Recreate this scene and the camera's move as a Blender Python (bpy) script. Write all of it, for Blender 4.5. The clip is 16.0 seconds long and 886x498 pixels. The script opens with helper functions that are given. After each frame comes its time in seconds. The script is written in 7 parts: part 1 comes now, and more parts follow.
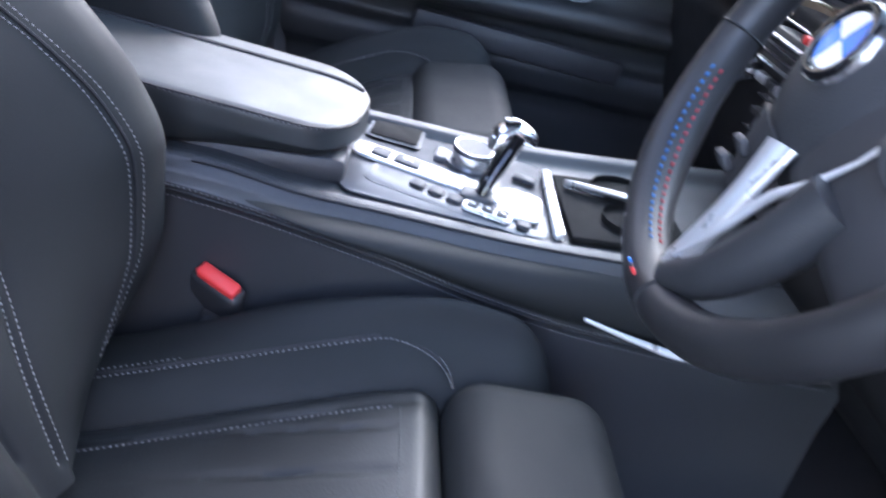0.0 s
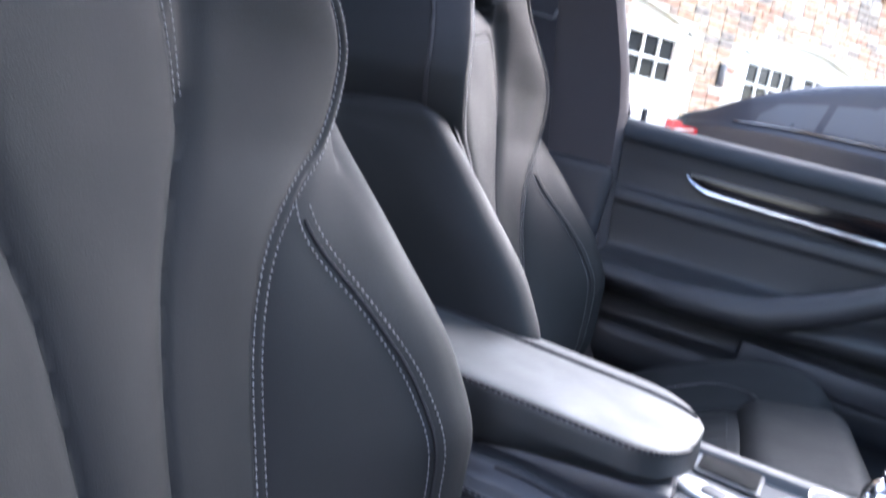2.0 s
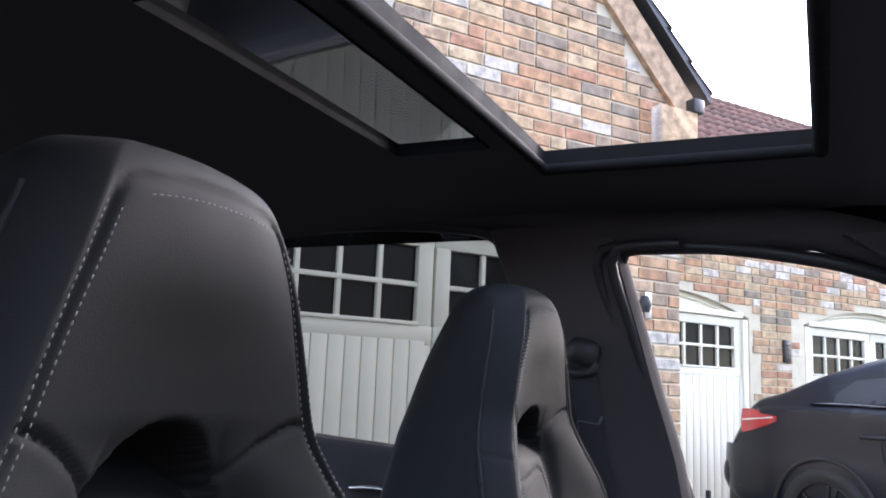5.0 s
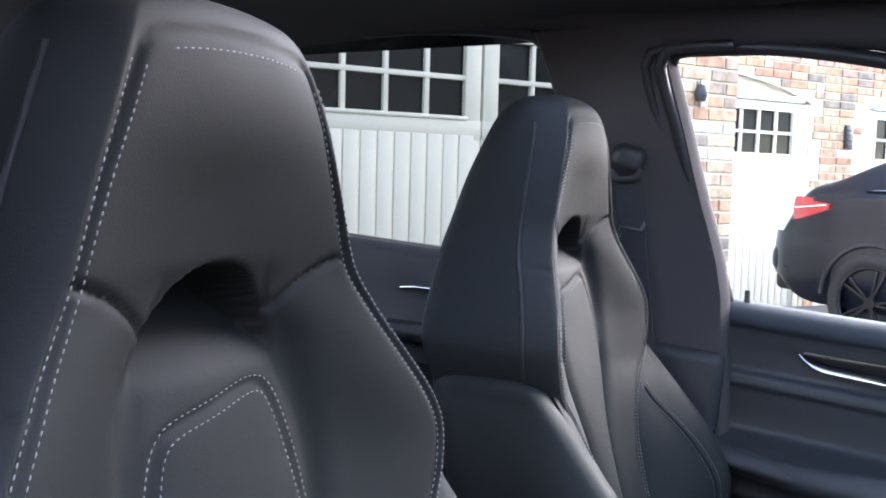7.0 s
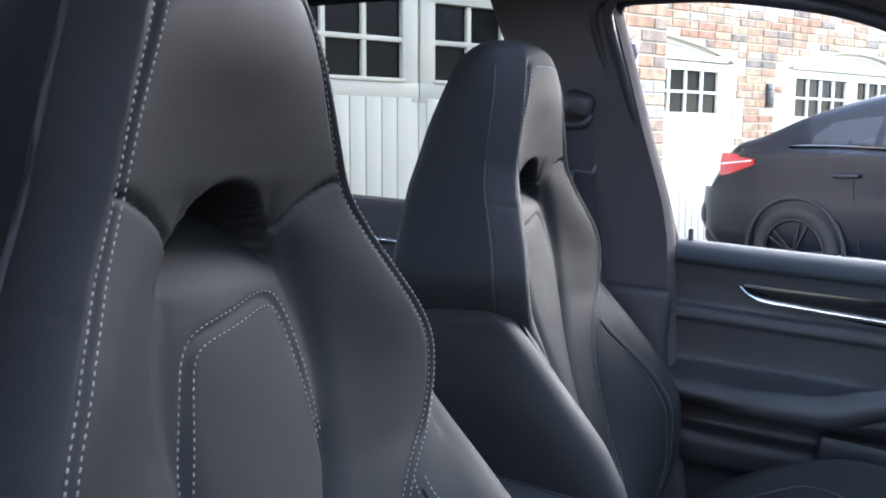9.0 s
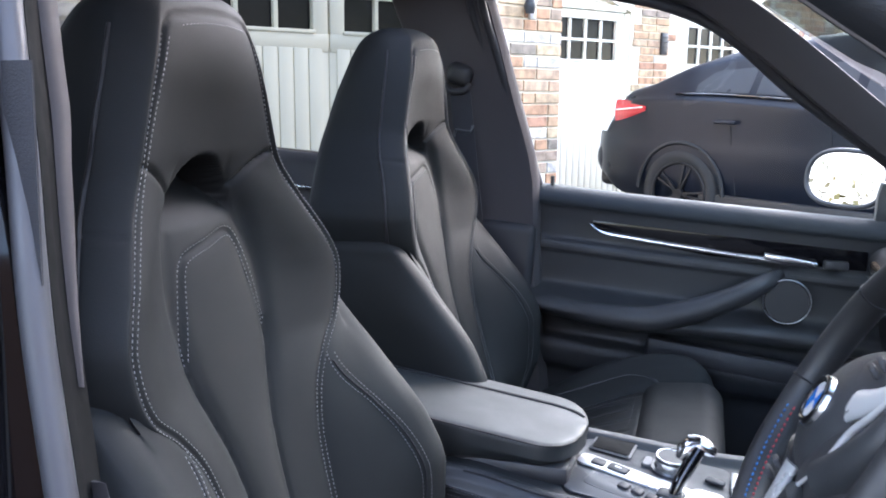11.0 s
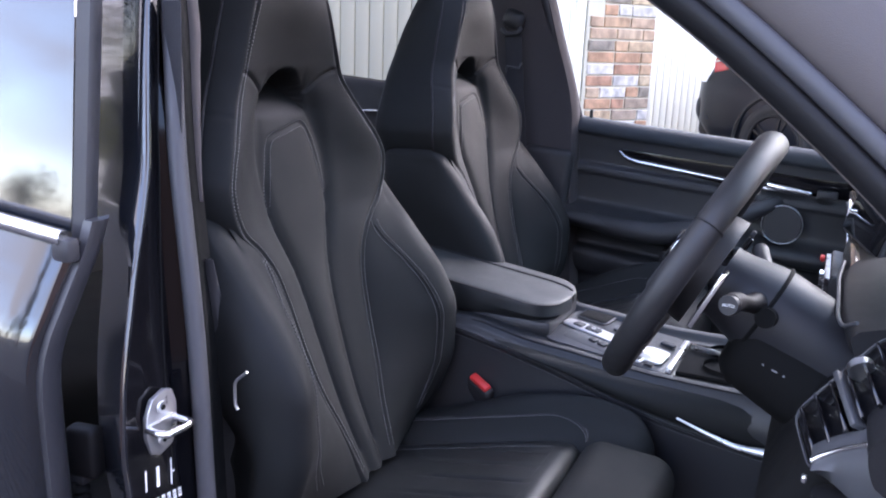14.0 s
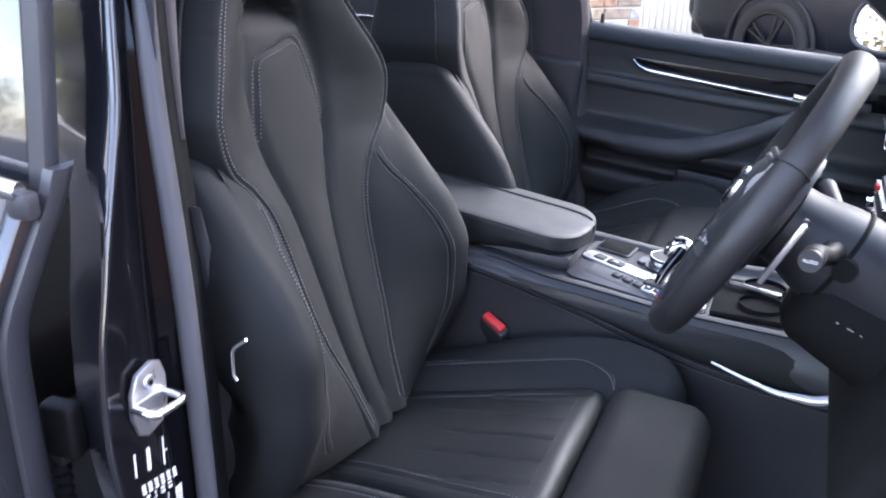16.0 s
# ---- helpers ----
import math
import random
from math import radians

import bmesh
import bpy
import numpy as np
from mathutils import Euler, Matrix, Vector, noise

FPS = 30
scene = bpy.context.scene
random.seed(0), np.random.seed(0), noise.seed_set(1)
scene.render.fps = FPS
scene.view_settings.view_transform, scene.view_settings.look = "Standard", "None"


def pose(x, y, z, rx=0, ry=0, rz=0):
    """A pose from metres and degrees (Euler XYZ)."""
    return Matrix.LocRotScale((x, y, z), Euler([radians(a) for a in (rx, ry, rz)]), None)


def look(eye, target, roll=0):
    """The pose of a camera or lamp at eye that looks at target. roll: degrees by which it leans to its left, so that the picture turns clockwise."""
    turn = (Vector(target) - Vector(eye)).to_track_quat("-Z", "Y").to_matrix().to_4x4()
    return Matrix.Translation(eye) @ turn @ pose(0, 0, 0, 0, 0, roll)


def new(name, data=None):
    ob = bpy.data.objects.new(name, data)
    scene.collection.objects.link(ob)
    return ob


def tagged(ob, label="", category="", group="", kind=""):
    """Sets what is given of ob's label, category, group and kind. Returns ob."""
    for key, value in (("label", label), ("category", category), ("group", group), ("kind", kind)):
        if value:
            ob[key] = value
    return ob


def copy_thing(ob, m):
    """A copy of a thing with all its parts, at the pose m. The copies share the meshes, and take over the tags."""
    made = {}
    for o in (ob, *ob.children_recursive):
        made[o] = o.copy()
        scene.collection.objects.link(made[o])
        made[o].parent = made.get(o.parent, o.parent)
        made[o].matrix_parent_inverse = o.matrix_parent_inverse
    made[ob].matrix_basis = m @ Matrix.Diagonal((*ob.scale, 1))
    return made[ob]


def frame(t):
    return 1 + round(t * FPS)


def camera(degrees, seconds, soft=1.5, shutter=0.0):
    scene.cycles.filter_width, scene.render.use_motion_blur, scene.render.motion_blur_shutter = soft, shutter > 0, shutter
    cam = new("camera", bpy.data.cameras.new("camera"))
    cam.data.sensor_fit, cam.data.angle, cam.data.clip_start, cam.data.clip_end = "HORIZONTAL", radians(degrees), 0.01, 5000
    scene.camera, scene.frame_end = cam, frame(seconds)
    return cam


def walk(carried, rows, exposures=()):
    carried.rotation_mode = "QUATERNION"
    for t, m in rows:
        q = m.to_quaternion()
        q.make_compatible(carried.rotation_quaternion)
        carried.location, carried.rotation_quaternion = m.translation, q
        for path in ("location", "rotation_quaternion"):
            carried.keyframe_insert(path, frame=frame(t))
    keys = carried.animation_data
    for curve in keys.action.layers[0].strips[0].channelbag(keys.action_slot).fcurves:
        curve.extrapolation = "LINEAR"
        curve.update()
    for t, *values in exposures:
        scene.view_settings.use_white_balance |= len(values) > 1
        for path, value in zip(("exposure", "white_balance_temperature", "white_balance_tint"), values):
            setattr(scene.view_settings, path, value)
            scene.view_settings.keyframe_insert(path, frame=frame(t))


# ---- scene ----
cam = camera(55.8, 16.0, soft=1.8, shutter=0.4)
PATH = [
    (0, (0.118, -0.457, 1.211), (0.309, 1.286, 0.248), 11.0),
    (0.5, (0.112, -0.392, 1.178), (0.028, 1.431, 0.360), 10.2),
    (1, (0.139, -0.353, 1.153), (-0.277, 1.468, 0.439), 10.2),
    (1.5, (0.134, -0.353, 1.126), (-0.416, 1.482, 0.551), 9.9),
    (2, (0.072, -0.363, 1.147), (-0.523, 1.515, 0.800), 10.3),
    (2.5, (0.084, -0.392, 1.164), (-0.616, 1.481, 1.200), 9.5),
    (3, (0.092, -0.403, 1.209), (-0.657, 1.443, 1.381), 8.1),
    (3.5, (0.095, -0.428, 1.268), (-0.683, 1.394, 1.544), 6.5),
    (6, (0.120, -0.424, 1.373), (-0.705, 1.365, 1.717), 1.6),
    (6.5, (0.130, -0.435, 1.385), (-0.747, 1.363, 1.408), 1.5),
    (7, (0.118, -0.426, 1.391), (-0.805, 1.340, 1.221), 1.6),
    (7.5, (0.118, -0.428, 1.386), (-0.847, 1.317, 1.236), 1.7),
    (8, (0.135, -0.418, 1.354), (-0.828, 1.328, 1.207), 1.4),
    (8.5, (0.100, -0.453, 1.336), (-0.755, 1.343, 1.124), 0.7),
    (9, (0.096, -0.492, 1.354), (-0.679, 1.336, 1.113), 0.3),
    (9.5, (0.104, -0.579, 1.374), (-0.624, 1.261, 1.084), 0.3),
    (10, (0.154, -0.681, 1.402), (-0.492, 1.181, 1.064), 0.1),
    (12.5, (0.386, -0.959, 1.404), (-0.171, 0.920, 1.006), 0.7),
    (13, (0.451, -1.041, 1.393), (-0.263, 0.782, 0.984), 1.3),
    (13.5, (0.499, -1.096, 1.401), (-0.279, 0.695, 0.968), 1.8),
    (14, (0.537, -1.143, 1.395), (-0.269, 0.617, 0.893), 2.2),
    (14.5, (0.554, -1.153, 1.412), (-0.266, 0.572, 0.819), 2.5),
    (15, (0.566, -1.167, 1.432), (-0.262, 0.523, 0.755), 2.6),
    (15.5, (0.536, -1.122, 1.407), (-0.282, 0.560, 0.697), 2.6),
    (16, (0.419, -1.017, 1.401), (-0.306, 0.700, 0.677), 2.0),
]
EXPO, KELVIN, TINT = 1.8, 5850, 26
walk(cam, [(t, look(eye, target, roll)) for t, eye, target, roll in PATH],
     exposures=[(t, EXPO + e, KELVIN + k, TINT + g) for t, e, k, g in (
         (0, 1.42, -180, -4), (1.0, 1.44, -200, -2), (1.7, 1.44, -200, -2), (2.2, 0.90, 100, -4), (2.8, 0.18, 150, -4), (3.5, 0.08, 150, -3), (6, 0.30, 260, -5),
         (6.5, 0.52, 260, -5), (7, 1.06, 40, -7), (9, 0.98, -40, -9), (10, 0.98, -30, -10), (12.5, 0.56, 330, 0), (13.0, 0.36, 120, 1), (13.5, 0.52, 60, 1), (14.0, 0.54, 60, 2), (14.5, 0.60, 60, 2), (15.4, 0.40, 80, 0), (16, 0.98, 120, -2))])

# ---- light ----
SUN_FROM = Vector((0.45, 0.75, 0.47)).normalized()
world = bpy.data.worlds.new("sky")
scene.world = world
world.use_nodes = True
wn, wl = world.node_tree.nodes, world.node_tree.links
wn.clear()
w_out = wn.new("ShaderNodeOutputWorld")
w_bg = wn.new("ShaderNodeBackground")
w_sky = wn.new("ShaderNodeTexSky")
w_sky.sky_type, w_sky.sun_disc = "NISHITA", False
w_sky.sun_elevation = math.asin(SUN_FROM.z)
w_sky.sun_rotation = math.atan2(SUN_FROM.x, SUN_FROM.y)
w_sky.air_density, w_sky.dust_density = 1.0, 1.2
w_tc = wn.new("ShaderNodeTexCoord")
w_map = wn.new("ShaderNodeMapping")
w_map.inputs["Scale"].default_value = (1.6, 1.6, 2.6)
w_noise = wn.new("ShaderNodeTexNoise")
w_noise.inputs["Scale"].default_value, w_noise.inputs["Detail"].default_value = 1.6, 7.0
w_ramp = wn.new("ShaderNodeValToRGB")
w_ramp.color_ramp.elements[0].position, w_ramp.color_ramp.elements[1].position = 0.40, 0.62
w_mix = wn.new("ShaderNodeMixRGB")
w_dot = wn.new("ShaderNodeVectorMath")
w_dot.operation = "DOT_PRODUCT"
w_dot.inputs[1].default_value = SUN_FROM
w_pos = wn.new("ShaderNodeMath")
w_pos.operation, w_pos.inputs[1].default_value = "MAXIMUM", 0.0
w_pow = wn.new("ShaderNodeMath")
w_pow.operation, w_pow.inputs[1].default_value = "POWER", 7.0
w_up = wn.new("ShaderNodeMapRange")
w_up.inputs["To Min"].default_value, w_up.inputs["To Max"].default_value = 5.6, 34.0
w_tone = wn.new("ShaderNodeMixRGB")
w_tone.blend_type, w_tone.inputs["Fac"].default_value = "MULTIPLY", 1.0
w_tone.inputs["Color2"].default_value = (0.98, 0.99, 0.98, 1)
# thin cloud glows towards the sun
wl.new(w_tc.outputs["Generated"], w_dot.inputs[0])
wl.new(w_dot.outputs["Value"], w_pos.inputs[0])
wl.new(w_pos.outputs[0], w_pow.inputs[0])
wl.new(w_pow.outputs[0], w_up.inputs["Value"])
wl.new(w_up.outputs["Result"], w_tone.inputs["Color1"])
wl.new(w_tone.outputs["Color"], w_mix.inputs["Color2"])
wl.new(w_tc.outputs["Generated"], w_map.inputs["Vector"])
wl.new(w_map.outputs["Vector"], w_noise.inputs["Vector"])
wl.new(w_noise.outputs["Fac"], w_ramp.inputs["Fac"])
wl.new(w_ramp.outputs["Color"], w_mix.inputs["Fac"])
w_air = wn.new("ShaderNodeMixRGB")
w_air.blend_type, w_air.inputs["Fac"].default_value = "MULTIPLY", 1.0
w_air.inputs["Color2"].default_value = (2.5, 2.5, 2.5, 1)
wl.new(w_sky.outputs["Color"], w_air.inputs["Color1"])
wl.new(w_air.outputs["Color"], w_mix.inputs["Color1"])
wl.new(w_mix.outputs["Color"], w_bg.inputs["Color"])
w_bg.inputs["Strength"].default_value = 0.13
wl.new(w_bg.outputs["Background"], w_out.inputs["Surface"])
sun_data = bpy.data.lights.new("sun", "SUN")
sun_data.energy, sun_data.angle, sun_data.color = 0.6, radians(30), (1.0, 0.95, 0.87)
sun = new("sun", sun_data)
sun.matrix_world = look(SUN_FROM * 30, (0, 0, 0))


# ---- materials ----
def material(name, base, rough=0.5, metal=0.0, vary=0.15, vary_scale=6.0, bump=0.0, bump_scale=300.0, bump_kind="noise",
             coat=0.0, rough_vary=0.08, spec=0.5, vary_colour=None):
    """A node material: base colour with blotches, roughness that wanders and fine relief, sized in metres."""
    m = bpy.data.materials.new(name)
    m.use_nodes = True
    n, l = m.node_tree.nodes, m.node_tree.links
    b = n["Principled BSDF"]
    b.inputs["Metallic"].default_value = metal
    b.inputs["Coat Weight"].default_value = coat
    b.inputs["Coat Roughness"].default_value = 0.04
    b.inputs["Specular IOR Level"].default_value = spec
    tc = n.new("ShaderNodeTexCoord")
    big = n.new("ShaderNodeTexNoise")
    big.inputs["Scale"].default_value, big.inputs["Detail"].default_value = vary_scale, 6.0
    l.new(tc.outputs["Object"], big.inputs["Vector"])
    mix = n.new("ShaderNodeMixRGB")
    low = vary_colour or tuple(c * (1 - vary) for c in base)
    mix.inputs["Color1"].default_value = (*low, 1)
    mix.inputs["Color2"].default_value = (*[min(1.0, c * (1 + vary)) for c in base], 1)
    l.new(big.outputs["Fac"], mix.inputs["Fac"])
    l.new(mix.outputs["Color"], b.inputs["Base Color"])
    rr = n.new("ShaderNodeMapRange")
    rr.inputs["From Min"].default_value, rr.inputs["From Max"].default_value = 0.3, 0.7
    rr.inputs["To Min"].default_value, rr.inputs["To Max"].default_value = max(0.02, rough - rough_vary), min(1.0, rough + rough_vary)
    l.new(big.outputs["Fac"], rr.inputs["Value"])
    l.new(rr.outputs["Result"], b.inputs["Roughness"])
    if bump:
        if bump_kind == "pores":
            fine = n.new("ShaderNodeTexVoronoi")
            fine.inputs["Scale"].default_value = bump_scale
            out = fine.outputs["Distance"]
        else:
            fine = n.new("ShaderNodeTexNoise")
            fine.inputs["Scale"].default_value, fine.inputs["Detail"].default_value = bump_scale, 4.0
            out = fine.outputs["Fac"]
        l.new(tc.outputs["Object"], fine.inputs["Vector"])
        bp = n.new("ShaderNodeBump")
        bp.inputs["Strength"].default_value, bp.inputs["Distance"].default_value = bump, 0.001
        l.new(out, bp.inputs["Height"])
        l.new(bp.outputs["Normal"], b.inputs["Normal"])
    return m


def pieces_material(name, colours, rough, island, bump=0.5, bump_scale=60.0, stain=0.3):
    """Masonry and tiles: each piece takes one colour of the ramp, by object or by island, with stains and a rough face."""
    m = bpy.data.materials.new(name)
    m.use_nodes = True
    n, l = m.node_tree.nodes, m.node_tree.links
    b = n["Principled BSDF"]
    b.inputs["Roughness"].default_value = rough
    if island:
        out = n.new("ShaderNodeNewGeometry").outputs["Random Per Island"]
    else:
        out = n.new("ShaderNodeObjectInfo").outputs["Random"]
    ramp = n.new("ShaderNodeValToRGB")
    ramp.color_ramp.interpolation = "CONSTANT"
    els = ramp.color_ramp.elements
    while len(els) < len(colours):
        els.new(0.5)
    for i, c in enumerate(colours):
        els[i].position, els[i].color = i / len(colours), (*c, 1)
    l.new(out, ramp.inputs["Fac"])
    tc = n.new("ShaderNodeTexCoord")
    geo = n.new("ShaderNodeNewGeometry")
    ns = n.new("ShaderNodeTexNoise")
    ns.inputs["Scale"].default_value, ns.inputs["Detail"].default_value = 14.0, 8.0
    l.new(geo.outputs["Position"], ns.inputs["Vector"])
    dark = n.new("ShaderNodeMixRGB")
    dark.blend_type = "MULTIPLY"
    dr = n.new("ShaderNodeValToRGB")
    dr.color_ramp.elements[0].position, dr.color_ramp.elements[1].position = 0.35, 0.62
    dr.color_ramp.elements[0].color = (1 - stain * 1.6, 1 - stain * 1.6, 1 - stain * 1.6, 1)
    dr.color_ramp.elements[1].color = (1.0, 1.0, 1.0, 1)
    l.new(ns.outputs["Fac"], dr.inputs["Fac"])
    dark.inputs["Fac"].default_value = 1.0
    l.new(ramp.outputs["Color"], dark.inputs["Color1"])
    l.new(dr.outputs["Color"], dark.inputs["Color2"])
    l.new(dark.outputs["Color"], b.inputs["Base Color"])
    fine = n.new("ShaderNodeTexNoise")
    fine.inputs["Scale"].default_value, fine.inputs["Detail"].default_value = bump_scale, 6.0
    l.new(geo.outputs["Position"], fine.inputs["Vector"])
    bp = n.new("ShaderNodeBump")
    bp.inputs["Strength"].default_value, bp.inputs["Distance"].default_value = bump, 0.01
    l.new(fine.outputs["Fac"], bp.inputs["Height"])
    l.new(bp.outputs["Normal"], b.inputs["Normal"])
    return m


def glass_material(name, tint, gloss=1.0):
    """A thin pane: clear with a tint, glossy by Fresnel."""
    m = bpy.data.materials.new(name)
    m.use_nodes = True
    n, l = m.node_tree.nodes, m.node_tree.links
    n.remove(n["Principled BSDF"])
    tr = n.new("ShaderNodeBsdfTransparent")
    tr.inputs["Color"].default_value = (*tint, 1)
    gl = n.new("ShaderNodeBsdfGlossy")
    gl.inputs["Roughness"].default_value = 0.01
    fr = n.new("ShaderNodeFresnel")
    fr.inputs["IOR"].default_value = 1.45
    mul = n.new("ShaderNodeMath")
    mul.operation = "MULTIPLY"
    mul.inputs[1].default_value = gloss
    mx = n.new("ShaderNodeMixShader")
    l.new(fr.outputs["Fac"], mul.inputs[0])
    l.new(mul.outputs[0], mx.inputs["Fac"])
    l.new(tr.outputs["BSDF"], mx.inputs[1])
    l.new(gl.outputs["BSDF"], mx.inputs[2])
    l.new(mx.outputs["Shader"], n["Material Output"].inputs["Surface"])
    return m


LEATHER = material("black_leather", (0.0118, 0.0129, 0.0131), 0.68, vary=0.22, vary_scale=9, bump=0.12, bump_scale=900, bump_kind="pores", rough_vary=0.08, spec=0.22)
LEATHER_LID = material("lid_leather", (0.020, 0.0225, 0.0225), 0.50, vary=0.25, vary_scale=14, bump=0.12, bump_scale=900, bump_kind="pores", rough_vary=0.09, spec=0.55)
LEATHER_INSERT = material("perforated_leather", (0.0096, 0.0110, 0.0114), 0.44, vary=0.16, vary_scale=12, bump=0.15, bump_scale=420, bump_kind="pores", spec=0.40)
LEATHER_DASH = material("dash_leather", (0.026, 0.027, 0.029), 0.48, vary=0.12, vary_scale=9, bump=0.2, bump_scale=700, bump_kind="pores")
LEATHER_RIM = material("rim_leather", (0.016, 0.016, 0.017), 0.48, vary=0.15, vary_scale=20, bump=0.12, bump_scale=800, bump_kind="pores")
PLASTIC = material("black_plastic", (0.028, 0.028, 0.030), 0.48, vary=0.1, vary_scale=20, bump=0.12, bump_scale=900)
PLASTIC_SOFT = material("grey_soft_plastic", (0.026, 0.026, 0.029), 0.55, vary=0.1, vary_scale=10, bump=0.2, bump_scale=600)
GLOSS = material("gloss_black", (0.006, 0.006, 0.007), 0.06, vary=0.1, vary_scale=5, coat=0.6, rough_vary=0.03)
PAINT = material("black_car_paint", (0.008, 0.009, 0.012), 0.16, vary=0.1, vary_scale=3, coat=1.0, rough_vary=0.03)
SUV_PAINT = material("dull_black_paint", (0.005, 0.008, 0.015), 0.33, vary=0.2, vary_scale=4, coat=0.12, rough_vary=0.06, spec=0.3)
CARPET = material("black_carpet", (0.030, 0.030, 0.034), 0.95, vary=0.4, vary_scale=40, bump=0.8, bump_scale=500)
HEADLINING = material("dark_headlining", (0.062, 0.056, 0.058), 0.95, vary=0.12, vary_scale=6, bump=0.3, bump_scale=700)
CHROME = material("satin_chrome", (0.75, 0.75, 0.76), 0.20, metal=1.0, vary=0.06, vary_scale=30, rough_vary=0.06)
ALU = material("brushed_aluminium", (0.52, 0.53, 0.54), 0.32, metal=1.0, vary=0.08, vary_scale=60, bump=0.08, bump_scale=400)
SILVER = material("matt_silver", (0.60, 0.60, 0.61), 0.38, metal=0.8, vary=0.06, vary_scale=20)
PILLAR_CLOTH = material("pillar_cloth", (0.100, 0.088, 0.084), 0.62, vary=0.12, vary_scale=6, bump=0.3, bump_scale=700, spec=0.3)
PILLAR_BLACK = material("pillar_black", (0.004, 0.004, 0.005), 0.10, vary=0.1, vary_scale=5, rough_vary=0.03, spec=0.22)
RUBBER = material("grey_rubber", (0.032, 0.031, 0.035), 0.46, vary=0.15, vary_scale=25, bump=0.2, bump_scale=300)
THREAD = material("grey_thread", (0.22, 0.22, 0.225), 0.8, vary=0.2, vary_scale=60)
THREAD_DARK = material("dark_thread", (0.08, 0.08, 0.085), 0.8, vary=0.2, vary_scale=60)
THREAD_BLUE = material("blue_thread", (0.03, 0.14, 0.36), 0.8, vary=0.2, vary_scale=60)
THREAD_RED = material("red_thread", (0.36, 0.03, 0.04), 0.8, vary=0.2, vary_scale=60)
SILL_PAD = material("sill_leather", (0.040, 0.046, 0.052), 0.72, vary=0.12, vary_scale=9, bump=0.2, bump_scale=700, bump_kind="pores", spec=0.3)
DASH_BLACK = material("dash_black", (0.010, 0.010, 0.011), 0.55, vary=0.12, vary_scale=9, bump=0.2, bump_scale=700, bump_kind="pores", spec=0.3)
PIPING = material("dark_seam", (0.006, 0.006, 0.007), 0.7, vary=0.2, vary_scale=40)
RED_PLASTIC = material("red_plastic", (0.72, 0.05, 0.045), 0.38, vary=0.08, vary_scale=40)
WHITE_MARK = material("white_print", (0.75, 0.75, 0.74), 0.5, vary=0.05, vary_scale=50)
BLUE_ENAMEL = material("blue_enamel", (0.01, 0.16, 0.62), 0.15, vary=0.05, coat=0.5)
WHITE_ENAMEL = material("white_enamel", (0.8, 0.8, 0.8), 0.15, vary=0.04, coat=0.5)
MIRROR = material("mirror_glass", (0.9, 0.9, 0.9), 0.01, metal=1.0, vary=0.01, rough_vary=0.0)
SCREEN = material("screen_glass", (0.012, 0.012, 0.014), 0.05, vary=0.05, coat=1.0, rough_vary=0.02)
WOOD_TRIM = material("pale_brown_trim", (0.20, 0.15, 0.10), 0.12, vary=0.35, vary_scale=18, coat=1.0)
CREAM = material("cream_painted_timber", (0.76, 0.73, 0.61), 0.55, vary=0.06, vary_scale=4, bump=0.25, bump_scale=40)
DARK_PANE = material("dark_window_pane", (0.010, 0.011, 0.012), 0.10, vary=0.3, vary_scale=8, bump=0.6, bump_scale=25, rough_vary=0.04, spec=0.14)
BLOCK_WALL = material("block_wall_brick", (0.10, 0.062, 0.045), 0.95, vary=0.3, vary_scale=5, bump=0.8, bump_scale=40)
MORTAR = material("lime_mortar", (0.62, 0.56, 0.43), 0.95, vary=0.25, vary_scale=8, bump=0.8, bump_scale=60)
GUTTER = material("black_gutter_plastic", (0.03, 0.03, 0.03), 0.4, vary=0.2, vary_scale=6)
TYRE = material("tyre_rubber", (0.022, 0.022, 0.022), 0.85, vary=0.2, vary_scale=12, bump=0.4, bump_scale=120)
RIM_DARK = material("dark_grey_alloy", (0.022, 0.022, 0.024), 0.45, metal=0.6, vary=0.1, vary_scale=10)
TAIL_RED = material("tail_lamp_red", (0.42, 0.012, 0.02), 0.2, vary=0.15, vary_scale=15, coat=1.0)
SUV_GLASS = material("privacy_glass", (0.012, 0.015, 0.02), 0.05, vary=0.05, coat=1.0, rough_vary=0.02)
CAR_PANE = material("dull_dark_pane", (0.02, 0.024, 0.03), 0.35, vary=0.1, vary_scale=5)
LEAVES = material("tree_leaves", (0.075, 0.085, 0.03), 0.7, vary=0.5, vary_scale=0.6, vary_colour=(0.10, 0.055, 0.02))
HEDGE = material("hedge_leaves", (0.13, 0.13, 0.03), 0.7, vary=0.5, vary_scale=0.8, vary_colour=(0.07, 0.09, 0.025))
BARK = material("tree_bark", (0.06, 0.045, 0.035), 0.9, vary=0.3, vary_scale=3, bump=0.8, bump_scale=12)
PAVING_BASE = material("paving_sand", (0.055, 0.051, 0.047), 0.95, vary=0.25, vary_scale=1.2, bump=0.8, bump_scale=60)
POST_GREY = material("galvanised_post", (0.30, 0.31, 0.32), 0.5, metal=0.6, vary=0.1, vary_scale=4)
GLASS_CLEAR = glass_material("clear_glass", (0.93, 0.96, 0.94), 0.8)
GLASS_SCREEN = glass_material("windscreen_glass", (0.76, 0.89, 0.84), 0.8)
GLASS_TINT = glass_material("tinted_glass", (0.315, 0.312, 0.280), 0.7)
GLASS_ROOF = glass_material("roof_glass", (0.10, 0.10, 0.098), 1.0)
